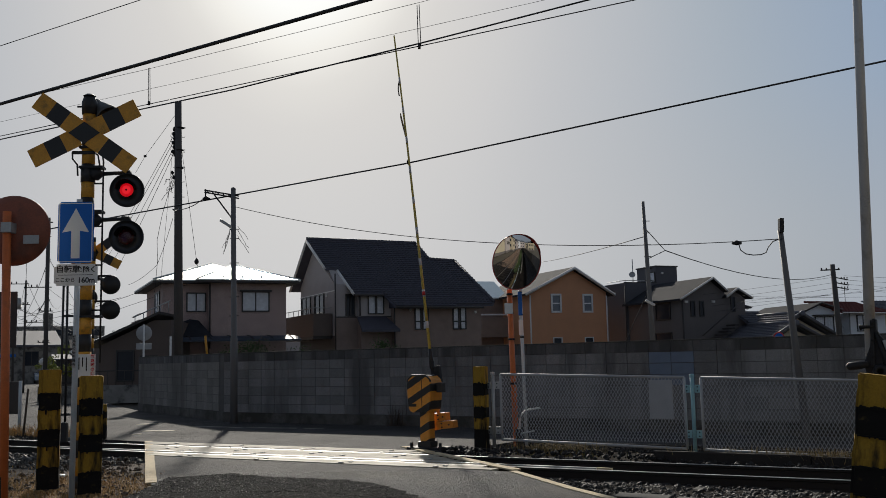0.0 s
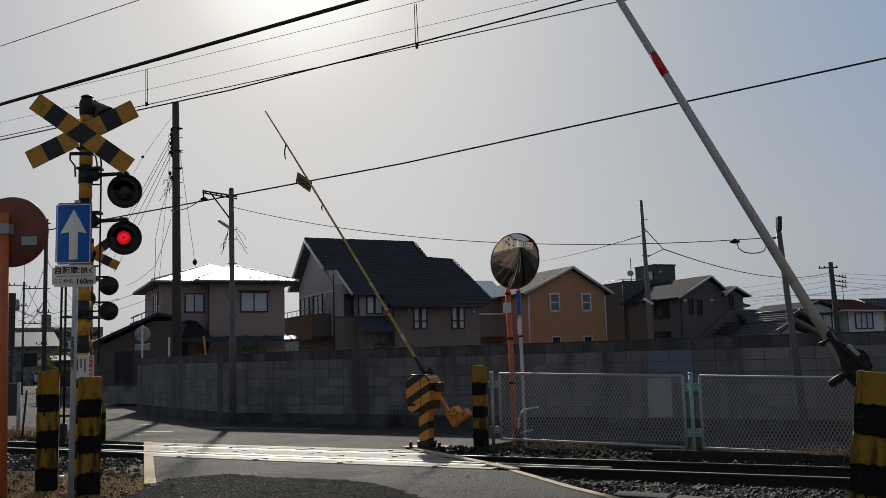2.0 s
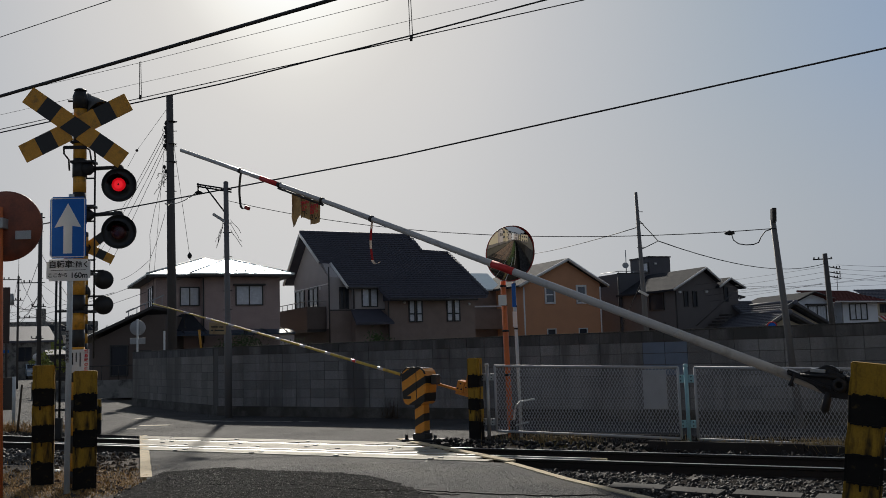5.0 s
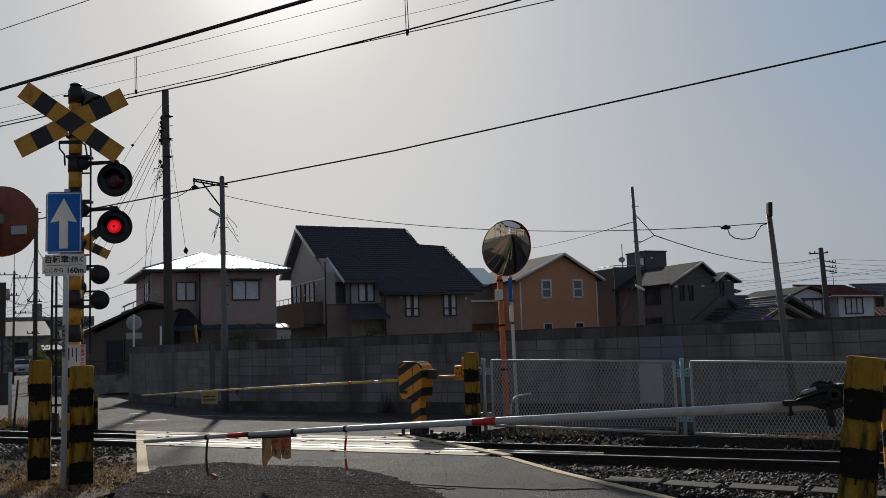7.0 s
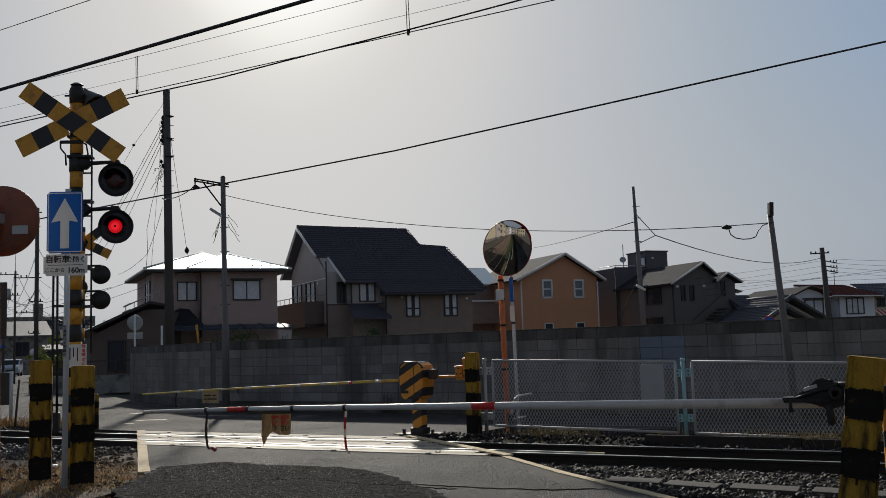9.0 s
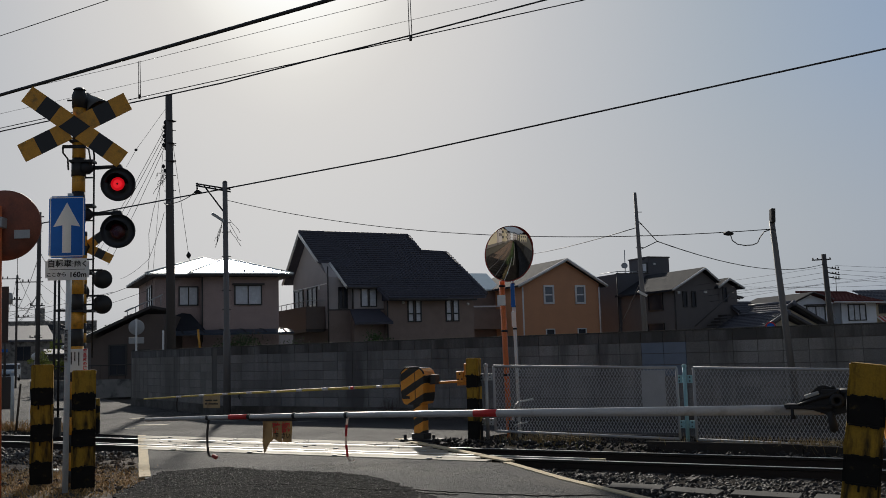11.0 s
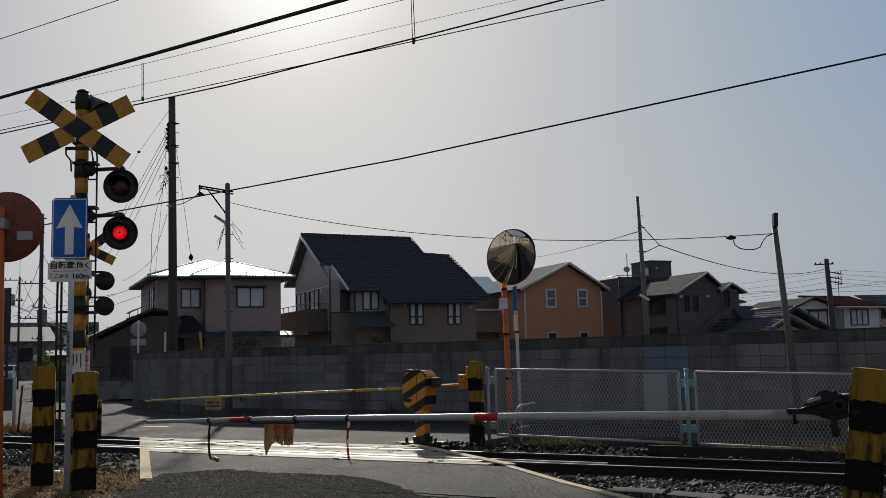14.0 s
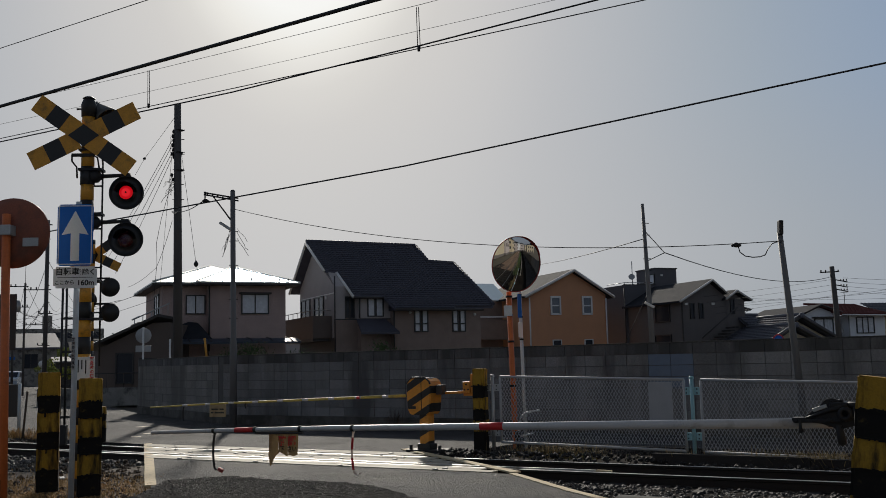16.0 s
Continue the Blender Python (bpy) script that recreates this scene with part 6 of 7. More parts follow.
h5 = thing("house", pose(19.38, 56.0, 0, 0, 0, 22), "low cream house with grey tiled gable roofs", "house", "houses")


def tiled_gable(parent, xa, za, xl, zl, xr, zr, y0, y1):
    """A gabled wing: ridge at xa, za, eaves at xl, zl and xr, zr, drawn out from y0 to y1."""
    part("wall", moved(prism([(xl + 0.5, 0), (xr - 0.5, 0), (xr - 0.5, zr + 0.05), (xa, za - 0.3), (xl + 0.5, zl + 0.05)], y1 - y0 - 0.4, "y"), pose(0, y0 + 0.4, 0)), CREAM, parent)
    slab("roof", [(xl, y0, zl), (xa, y0, za), (xa, y1, za), (xl, y1, zl)], 0.12, ROOF_GREY, parent, "grey tiled roof")
    slab("roof", [(xr, y0, zr), (xa, y0, za), (xa, y1, za), (xr, y1, zr)], 0.12, ROOF_GREY, parent)
    tiled_slope(parent, (xl, y0, zl), (xl, y1, zl), (xa - xl, 0, za - zl), 9, ROOF_GREY)
    for a, c in (((xl, zl), (xa, za)), ((xr, zr), (xa, za))):
        part("barge_board", T([(a[0], y0 - 0.04, a[1] - 0.05), (c[0], y0 - 0.04, c[1] - 0.05)], 0.09, 4), FASCIA, parent)
        part("verge_tiles", T([(a[0], y0, a[1] + 0.08), (c[0], y0, c[1] + 0.08)], 0.07, 6), ROOF_GREY, parent)
    part("ridge_cap", T([(xa, y0 - 0.1, za + 0.06), (xa, y1, za + 0.06)], 0.11, 8), ROOF_GREY, parent)
    part("ridge_end", moved(lathe([(0.001, -0.05), (0.17, -0.05), (0.17, 0.04), (0.001, 0.05)], 12), pose(xa, y0 - 0.1, za + 0.02, 90)), ROOF_GREY, parent)


tiled_gable(h5, 3.15, 3.82, 0.35, 2.42, 5.95, 2.42, 1.5, 6.9)
tiled_gable(h5, 0.85, 3.17, -0.9, 2.3, 2.75, 2.3, -0.5, 3.6)
slab("roof", [(1.6, 3.2, 2.6), (3.1, 3.2, 2.6), (3.1, 5.6, 4.02), (1.6, 5.6, 4.02)], 0.12, ROOF_GREY, h5)
tiled_slope(h5, (1.6, 3.2, 2.6), (2.9, 3.2, 2.6), (0, 2.4, 1.42), 9, ROOF_GREY)
part("ridge_cap", T([(1.5, 5.6, 4.08), (3.3, 5.6, 4.08)], 0.11, 8), ROOF_GREY, h5)
part("wall", B(1.2, 3.0, 3.8, 6.8, 0, 2.5), CREAM, h5)
part("wall_vent", moved(lathe([(0.13, 0), (0.12, 0.05), (0.001, 0.06)], 14), pose(0.95, -0.11, 2.68, 90)), FASCIA, h5)
part("wall_vent", B(2.95, 3.35, 1.86, 1.9, 3.0, 3.2), FASCIA, h5)
no_entry = thing("road_sign", pose(18.35, 53.0, 0), "round blue and red road sign above the wall", "road sign")
part("disc", moved(lathe([(0.001, 0.02), (0.3, 0.02), (0.3, 0.0), (0.001, 0.0)], 24), pose(0, 0, 2.32, 90)), BLUE, no_entry)
part("ring", moved(lathe([(0.24, 0.022), (0.3, 0.026), (0.31, 0.0)], 24), pose(0, 0, 2.32, 90)), RED, no_entry)
part("pole", T([(0, 0.04, 0), (0, 0.04, 2.6)], 0.03, 8), GALV, no_entry)
h6 = thing("house", pose(22.43, 62.0, 0, 0, 0, 12), "white two-storey house with red-brown roof", "house", "houses")
part("wall", prism([(0.45, 0), (3.1, 0), (3.1, 4.1), (1.89, 4.5), (0.45, 3.9)], 6, "y"), WHITE_WALL, h6)
part("wall", B(3.1, 3.9, 0.6, 7, 0, 3.95), WHITE_WALL, h6)
part("wall", B(3.9, 6.5, -0.3, 7, 0, 3.95), WHITE_WALL, h6)
for x in [0.6 + 0.18 * j for j in range(14)] + [3.15 + 0.18 * j for j in range(4)]:
    part("rib", B(x, x + 0.03, -0.02 if x < 3.1 else 0.58, 0.0 if x < 3.1 else 0.6, 1.5, 3.85), WHITE_WALL, h6)
slab("roof", [(0.0, -0.4, 3.87), (1.89, -0.4, 4.66), (1.89, 6.5, 4.66), (0.0, 6.5, 3.87)], 0.12, ROOF_DARK, h6)
slab("roof", [(3.6, -0.4, 4.12), (1.89, -0.4, 4.66), (1.89, 6.5, 4.66), (3.6, 6.5, 4.12)], 0.12, ROOF_RED, h6)
slab("roof", [(2.95, -0.9, 4.02), (6.75, -0.9, 3.95), (6.1, 2.2, 4.68), (2.6, 2.2, 4.76)], 0.12, ROOF_RED, h6, "red-brown tiled roof")
tiled_slope(h6, (2.95, -0.9, 4.02), (6.75, -0.9, 3.95), (-0.4, 3.1, 0.72), 8, ROOF_RED)
slab("roof", [(6.75, -0.9, 3.95), (8.4, 2.2, 4.0), (6.1, 2.2, 4.68)], 0.12, ROOF_RED, h6)
part("ridge_cap", T([(2.3, 2.2, 4.82), (6.1, 2.2, 4.74), (7.9, 1.6, 4.1)], 0.08, 6), ROOF_RED, h6)
part("barge_board", T([(0.0, -0.42, 3.83), (1.89, -0.42, 4.62), (3.5, -0.42, 4.1)], 0.06, 4), FASCIA, h6)
part("gutter", T([(3.0, -0.95, 3.95), (6.75, -0.95, 3.88)], 0.05, 6), FASCIA_PALE, h6)
part("downpipe", T([(3.86, -0.35, 3.9), (3.86, -0.35, 1.5)], 0.04, 6), GALV, h6)
window(h6, 4.45, 2.8, 1.2, 0.96, FRAME_DARK, CURTAIN, y=-0.3, bars=2)
window(h6, 1.62, 2.75, 1.25, 0.95, FRAME_DARK, CURTAIN)
part("window_hood", B(1.4, 3.05, -0.35, 0, 3.78, 3.86), FASCIA, h6)
part("aerial", T([(5.4, 2.2, 4.7), (5.4, 2.2, 5.75)], 0.02, 5), DARK_STEEL, h6)
part("aerial_arm", T([(5.15, 2.2, 5.6), (5.65, 2.2, 5.6)], 0.015, 5), DARK_STEEL, h6)
part("satellite_dish", moved(lathe([(0.3, 0.08), (0.2, 0.02), (0.001, 0.0)], 16), pose(3.3, 0.0, 2.9, 70, 0, -30)), SIGN_BACK, h6)
h6b = thing("house", pose(30.15, 66.0, 0, 0, 0, 10), "cream house with dark tiled roof and red striped awning", "house", "houses")
part("wall", B(0.1, 6, 0, 7, 0, 4.05), CREAM, h6b)
slab("roof", [(-0.5, -0.5, 4.02), (6.5, -0.5, 4.02), (5.5, 3, 5.1), (0.6, 3, 5.0)], 0.12, ROOF_GREY, h6b)
tiled_slope(h6b, (-0.5, -0.5, 4.02), (5.5, -0.5, 4.02), (0.6, 3.5, 1.0), 8, ROOF_GREY)
window(h6b, 0.3, 3.3, 0.5, 0.5, FRAME_DARK, GLASS)
for j in range(8):
    slab("awning_stripe", [(0.0 + j * 0.16, -1.0, 2.5), (0.16 + j * 0.16, -1.0, 2.5), (0.16 + j * 0.16, 0, 3.05), (0.0 + j * 0.16, 0, 3.05)], 0.02, RED if j % 2 else FASCIA_PALE, h6b)
h6c = thing("house", pose(19.6, 71.5, 0, 0, 0, 14), "white house end with dark eave behind the grey house", "house", "houses")
part("wall", B(0, 2.9, 0, 6, 0, 4.95), WHITE_WALL, h6c)
slab("roof", [(-2, -0.4, 6.2), (3.4, -0.4, 4.95), (3.4, 6.4, 4.95), (-2, 6.4, 6.2)], 0.15, ROOF_DARK, h6c)
part("gutter", T([(3.42, -0.4, 4.9), (3.42, 6.4, 4.9)], 0.06, 6), FASCIA, h6c)
part("downpipe", T([(3.4, -0.3, 4.9), (2.95, -0.1, 4.6), (2.95, -0.1, 2.0)], 0.04, 6), GALV, h6c)

# house by the street corner, behind the short wall
h7 = thing("house", pose(-15.95, 44.0, 0, 0, 0, 3), "dark low house with sloping roof beside the street", "house", "houses")
part("wall", prism([(0.15, 0), (3.4, 0), (3.4, 3.6), (2.6, 3.6), (0.15, 2.45)], 5, "y"), BROWN_DARK, h7)
slab("roof", [(-0.35, -0.5, 2.52), (2.95, -0.5, 3.98), (2.95, 5.5, 3.98), (-0.35, 5.5, 2.52)], 0.12, FASCIA, h7, "dark sloping roof")
window(h7, 1.0, 0.9, 0.7, 1.3, FRAME_DARK, GLASS, bars=0)
part("door", B(2.0, 2.8, -0.05, 0.02, 0, 2.0, 0.01), FASCIA, h7)
part("roof_rail", T([(1.6, 0.2, 3.75), (3.3, 0.2, 4.5)], 0.03, 6), GALV, h7)
for i in range(5):
    part("rail_post", T([(1.7 + i * 0.38, 0.2, 3.3 + i * 0.17), (1.7 + i * 0.38, 0.2, 3.8 + i * 0.17)], 0.02, 5), GALV, h7)

# ---- the street beyond ----
low = thing("low_wall", pose(-17.5, 41.5, 0, 0, 0, -10), "low concrete wall with a dark rail on top", "wall")
part("wall", B(0, 5.2, 0, 0.2, 0, 0.75), CONCRETE, low)
part("rail", T([(0, 0.1, 1.35), (5.2, 0.1, 1.35)], 0.025, 6), FASCIA, low)
for i in range(14):
    part("baluster", T([(0.1 + i * 0.385, 0.1, 0.75), (0.1 + i * 0.385, 0.1, 1.35)], 0.014, 5), FASCIA, low)
rs = thing("road_sign", pose(-10.55, 33.75, 1.83, 0, 0, 12), "round road sign with small plate, seen from behind", "road sign")
part("pole", T([(0, 0, -1.83), (0, 0, 1.15)], 0.035, 10), WHITE, rs)
part("disc", moved(lathe([(0.001, 0.0), (0.26, 0.0), (0.27, -0.01), (0.26, -0.02), (0.001, -0.02)], 32), pose(0, 0.06, 0.85, 90)), SIGN_BACK, rs, "grey disc back")
part("sub_plate", B(-0.26, 0.26, 0.05, 0.07, 0.28, 0.5, 0.01), SIGN_BACK, rs)
for x, y, zt, r, lab in ((-18.65, 45, 8.6, 0.085, "dark utility pole with wires by the street"), (-26.2, 60, 7.0, 0.06, "grey utility pole with transformer down the street"), (-33.6, 75, 6.2, 0.08, "slim distant utility pole"), (-25.1, 60.5, 4.6, 0.06, "short grey utility pole down the street"), (-21.5, 52, 6.1, 0.06, "grey utility pole behind another")):
    p = pole("utility_pole", pose(x, y, 0), [(0, 0, 0), (0, 0, zt)], [r * 1.25, r], POLE_GREY, lab, group="street poles")
    for j in range(2 if y > 50 else 1):
        part("crossarm", T([(-1.3 + 0.9 * j, 0, zt - 0.2 - 1.3 * j), (0.2 + 0.1 * j, 0, zt - 0.22 - 1.3 * j)], 0.03, 6), DARK_STEEL, p)
        for q in range(3):
            part("insulator", T([(-1.2 + 0.75 * j + 0.3 * q, 0, zt - 0.2 - 1.3 * j), (-1.2 + 0.75 * j + 0.3 * q, 0, zt - 0.06 - 1.3 * j)], 0.035, 6), DARK_STEEL, p)
    for q in range(5):
        part("step_bolt", T([(-0.14 if q % 2 else 0.14, 0, zt - 0.9 - 0.55 * q), (0, 0, zt - 0.9 - 0.55 * q)], 0.018, 5), DARK_STEEL, p)
    if zt > 6.9 and y > 50:
        part("transformer", lathe([(0.001, 5.2), (0.24, 5.2), (0.24, 5.9), (0.001, 5.9)], 14), GALV, p).location = (-0.5, 0, 0)
        part("aerial_rod", T([(0, 0, zt), (0, 0, zt + 1.3)], 0.015, 5), DARK_STEEL, p)
rnd = random.Random(5)
for i in range(16):
    a = rnd.choice([(-18.65, 45), (-26.2, 60), (-25.1, 60.5), (-21.5, 52)])
    b = rnd.choice([(-33.6, 75), (-45, 100), (-38, 110), (-26.2, 60), (-30, 75)])
    if a == b:
        continue
    wire("service_line", [(a[0], a[1], rnd.uniform(4.2, 7.2)), (b[0], b[1], rnd.uniform(4.0, 7.2))], 0.013, "thin overhead line down the street", sag=rnd.uniform(0.2, 0.8))
for x0, x1, z0, z1 in ((-40, -15.5, 6.0, 4.8), (-38, -14.5, 5.2, 5.1), (-36, -12.0, 4.6, 5.5)):
    wire("service_line", [(x0, 80, z0), (x1, 46, z1)], 0.012, "thin overhead line across the street", sag=0.5)
wire("service_line", [(21, 66, 4.2), (60, 90, 5.5)], 0.02, "thin distant overhead power line", sag=0.6)
for i in range(4):
    wire("service_line", [(20.9, 50, 4.75 + 0.22 * i), (40, 62, 4.7 + 0.5 * i)], 0.007, "distant overhead line between poles", sag=0.25)
    wire("service_line", [(20.3, 50, 4.5 + 0.28 * i), (11.5 - i, 82, 4.3 + 0.5 * i)], 0.007, "distant overhead line between poles", sag=0.3)
for x0, z0, x1, z1 in ((16, 5.4, 33, 5.1), (17, 4.6, 34, 6.3), (15.5, 5.0, 32, 5.7)):
    wire("service_line", [(x0, 62, z0), (x1, 62, z1)], 0.008, "thin overhead line over the roofs", sag=0.3)

apt = thing("apartment_building", pose(-118, 262, 0, 0, 0, 24), "distant grey apartment block with rooftop tower", "apartment building")
# lighter concrete chosen so its colour stands in for distance haze
part("wall", B(0, 24, 0, 12, 0, 12.8), CONCRETE, apt)
part("rooftop_tower", B(8, 10.5, 3, 6, 12.8, 16.5), CONCRETE, apt)
for fl_ in range(4):
    for i in range(7):
        part("window", B(1 + i * 3.3, 3.2 + i * 3.3, -0.1, 0.1, 1.2 + fl_ * 3, 2.8 + fl_ * 3), GLASS, apt)
h8 = thing("house", pose(-47, 93, 0, 0, 0, 30), "pale low building with blue awning down the street", "house", "houses down the street")
part("wall", B(-4, 9, 0, 8, 0, 3.9), CONCRETE, h8)
slab("roof", [(-4.5, -0.5, 3.8), (9.5, -0.5, 3.8), (9.5, 5, 5.4), (-4.5, 5, 5.4)], 0.2, ROOF_GREY, h8)
part("awning", B(-3, 5, -1.4, 0, 2.6, 2.9, 0.05), BLUE, h8, "blue awning")
window(h8, 6, 1.8, 1.2, 1.3, FRAME_DARK, GLASS)
window(h8, 2, 1.0, 1.6, 1.4, FRAME_DARK, GLASS)
h9 = thing("house", pose(-30.5, 80, 0, 0, 0, 24), "pale house with corrugated lean-to down the street", "house", "houses down the street")
part("wall", B(0, 7, 0, 8, 0, 2.7), PALE_STUCCO, h9)
slab("roof", [(-0.5, -0.5, 2.6), (7.5, -0.5, 2.6), (7.5, 4, 3.9), (-0.5, 4, 3.9)], 0.2, ROOF_DARK, h9)
slab("lean_to", [(-2, -2.5, 2.2), (3, -2.5, 2.2), (3, 0, 2.6), (-2, 0, 2.6)], 0.1, ROOF_GREY, h9, "corrugated metal lean-to roof")
part("wall", B(-2, 3, -2.2, 0, 0, 2.2), FASCIA, h9)
h10 = thing("house", pose(-24.5, 66.5, 0, 0, 0, 24), "gabled house with pale metal roof behind the street corner", "house", "houses down the street")
part("wall", prism([(0, 0), (7, 0), (7, 3.4), (4.2, 5.0), (0, 3.0)], 7, "y"), TAUPE_STUCCO, h10)
slab("roof", [(-1.0, -0.5, 2.7), (4.2, -0.5, 5.15), (4.2, 7.5, 5.15), (-1.0, 7.5, 2.7)], 0.15, ROOF_METAL, h10, "pale metal roof")
slab("roof", [(7.6, -0.5, 3.2), (4.2, -0.5, 5.15), (4.2, 7.5, 5.15), (7.6, 7.5, 3.2)], 0.15, ROOF_METAL, h10)
for x, y, a in ((-62, 120, 20), (-80, 150, 30), (-44, 130, 24), (-20, 110, 24), (0, 118, 20), (24, 110, 18), (46, 105, 12), (62, 120, 16), (-110, 190, 20), (90, 160, 10)):
    h = thing("house", pose(x, y, 0, 0, 0, a), "distant pale house with dark roof", "house", "distant houses")
    part("wall", B(0, 9, 0, 8, 0, 4.6), PALE_STUCCO, h)
    slab("roof", [(-0.5, -0.5, 4.5), (9.5, -0.5, 4.5), (9.5, 4, 6.4), (-0.5, 4, 6.4)], 0.2, ROOF_DARK, h)
lamp = thing("garden_lamp", pose(-26.4, 63.4, 0), "white globe lamp on a short post", "lamp")
part("post", T([(0, 0, 0), (0, 0, 1.7)], 0.06, 8), GALV, lamp)
part("globe", lathe([(0.001, 2.2), (0.2, 2.1), (0.27, 1.95), (0.2, 1.75), (0.001, 1.68)], 16), WHITE, lamp)
gp = thing("trackside_screen", pose(-10.6, 24.18, 0, 0, 0, 20), "weathered brown panel on pale posts beside the track", "screen")
part("panel", B(-1.3, -0.06, 0, 0.04, 0.42, 1.22, 0.01), FASCIA, gp)
for x in (-0.02, -0.9):
    part("post", T([(x, -0.05, 0), (x, -0.05, 1.24)], 0.042, 10), PALE_STEEL, gp)
st_ = thing("stake", pose(-9.65, 22.17, 0), "thin rusty stake in the verge", "stake")
part("stake", T([(0, 0, 0), (0.09, 0, 1.08)], 0.024, 6), BARK, st_)

# a small car waiting down the street and rolling nearer
car = thing("car", pose(-40.8, 97, 0), "small pale blue car coming down the street", "car")
part("body", moved(prism([(-1.6, 0.3), (1.65, 0.3), (1.7, 0.75), (1.5, 0.92), (0.85, 1.0), (0.35, 1.45), (-1.3, 1.5), (-1.62, 0.95)], 1.42, "y"), pose(0, -0.71, 0)), CAR_BLUE, car)
part("windscreen", moved(B(-0.02, 0.02, -0.6, 0.6, -0.26, 0.26), pose(0.63, 0, 1.22, 0, -48, 0)), GLASS, car)
for y in (-0.72, 0.72):
    part("side_window", B(-1.15, 0.25, y - 0.01, y + 0.01, 1.02, 1.38), GLASS, car)
    for x in (-1.05, 1.05):
        part("wheel", moved(lathe([(0.001, -0.08), (0.24, -0.08), (0.28, -0.05), (0.28, 0.05), (0.24, 0.08), (0.001, 0.08)], 18), pose(x, y * 0.93, 0.28, 90)), RUBBER, car)
    part("headlight", B(1.62, 1.7, y * 0.75 - 0.15, y * 0.75 + 0.15, 0.68, 0.86, 0.02), WHITE, car)
part("grille", B(1.66, 1.71, -0.3, 0.3, 0.45, 0.6, 0.01), BLACK, car)


# ---- greenery ----
def leaf_crown(name, m, size, count, leaf, material, label, category, trunk=0.0, seed=1):
    """A crown of many small leaves in uneven clumps, with gaps, over a tapered trunk."""
    r = random.Random(seed)
    t = thing(name, m, label, category)
    if trunk:
        part("trunk", T([(0, 0, 0), (0.05, 0.02, trunk * 0.6), (0, 0, trunk * 1.2)], [0.16, 0.11, 0.05], 8), BARK, t)
        for i in range(5):
            a = i * 1.26
            part("limb", T([(0, 0, trunk * 0.7), (math.cos(a) * size[0] * 0.4, math.sin(a) * size[1] * 0.4, trunk * 1.1)], [0.06, 0.02], 6), BARK, t)
    clumps = [(r.gauss(0, 0.42), r.gauss(0, 0.42), r.gauss(0, 0.4), r.uniform(0.2, 0.42)) for _ in range(26)]
    vs, fs = [], []
    for _ in range(count):
        cx, cy, cz, cr = r.choice(clumps)
        p = Vector(((cx + r.gauss(0, cr * 0.5)) * size[0], (cy + r.gauss(0, cr * 0.5)) * size[1], (cz + r.gauss(0, cr * 0.5)) * size[2]))
        p.z = max(p.z, -size[2]) + trunk + size[2]
        q = Euler((r.uniform(0, 6), r.uniform(0, 6), r.uniform(0, 6))).to_matrix()
        b = len(vs)
        for d in ((-0.5, 0, 0), (0, -0.28, 0.05), (0.5, 0, 0), (0, 0.28, 0.05)):
            vs.append(p + q @ (Vector(d) * leaf * r.uniform(0.7, 1.3)))
        fs.append((b, b + 1, b + 2, b + 3))
    me = bpy.data.meshes.new("crown")
    me.from_pydata([tuple(v) for v in vs], [], fs)
    me.materials.append(material)
    c = new("crown", me)
    c.parent = t
    c["kind"] = "stuff"
    return t


leaf_crown("hedge", pose(-8.9, 46.2, 0, 0, 0, 16), (2.3, 0.5, 1.15), 14000, 0.1, LEAF, "dark green clipped hedge behind the wall", "hedge", seed=2)
leaf_crown("shrub", pose(-3.0, 47.5, 0), (1.0, 0.7, 1.3), 3500, 0.11, LEAF, "dark leafy shrub beside the brown house", "shrub", seed=3)
leaf_crown("shrub", pose(-6.3, 30.6, 0.2), (1.0, 0.5, 0.95), 260, 0.1, BARK, "tangle of bare brown twigs behind the wall", "shrub", seed=4)
leaf_crown("tree", pose(-26.5, 66.0, 0), (1.0, 0.9, 0.65), 900, 0.22, LEAF_YELLOW, "small green tree by the street", "tree", 0.7, seed=6)
leaf_crown("tree", pose(-70, 175, 0), (5, 4, 2.0), 2200, 0.7, LEAF_YELLOW, "distant tree in spring-green leaf", "tree", 1.8, seed=7)
leaf_crown("tree", pose(-42, 88, 0), (1.5, 1.2, 1.0), 900, 0.3, LEAF_YELLOW, "low green bush by the street", "bush", 0.3, seed=8)


# ---- ballast, gravel, dry grass ----
def icosa():
    p = (1 + 5 ** 0.5) / 2
    v = np.array([(-1, p, 0), (1, p, 0), (-1, -p, 0), (1, -p, 0), (0, -1, p), (0, 1, p), (0, -1, -p), (0, 1, -p), (p, 0, -1), (p, 0, 1), (-p, 0, -1), (-p, 0, 1)]) / 1.9
    f = np.array([(0, 11, 5), (0, 5, 1), (0, 1, 7), (0, 7, 10), (0, 10, 11), (1, 5, 9), (5, 11, 4), (11, 10, 2), (10, 7, 6), (7, 1, 8), (3, 9, 4), (3, 4, 2), (3, 2, 6), (3, 6, 8), (3, 8, 9), (4, 9, 5), (2, 4, 11), (6, 2, 10), (8, 6, 7), (9, 8, 1)])
    return v, f


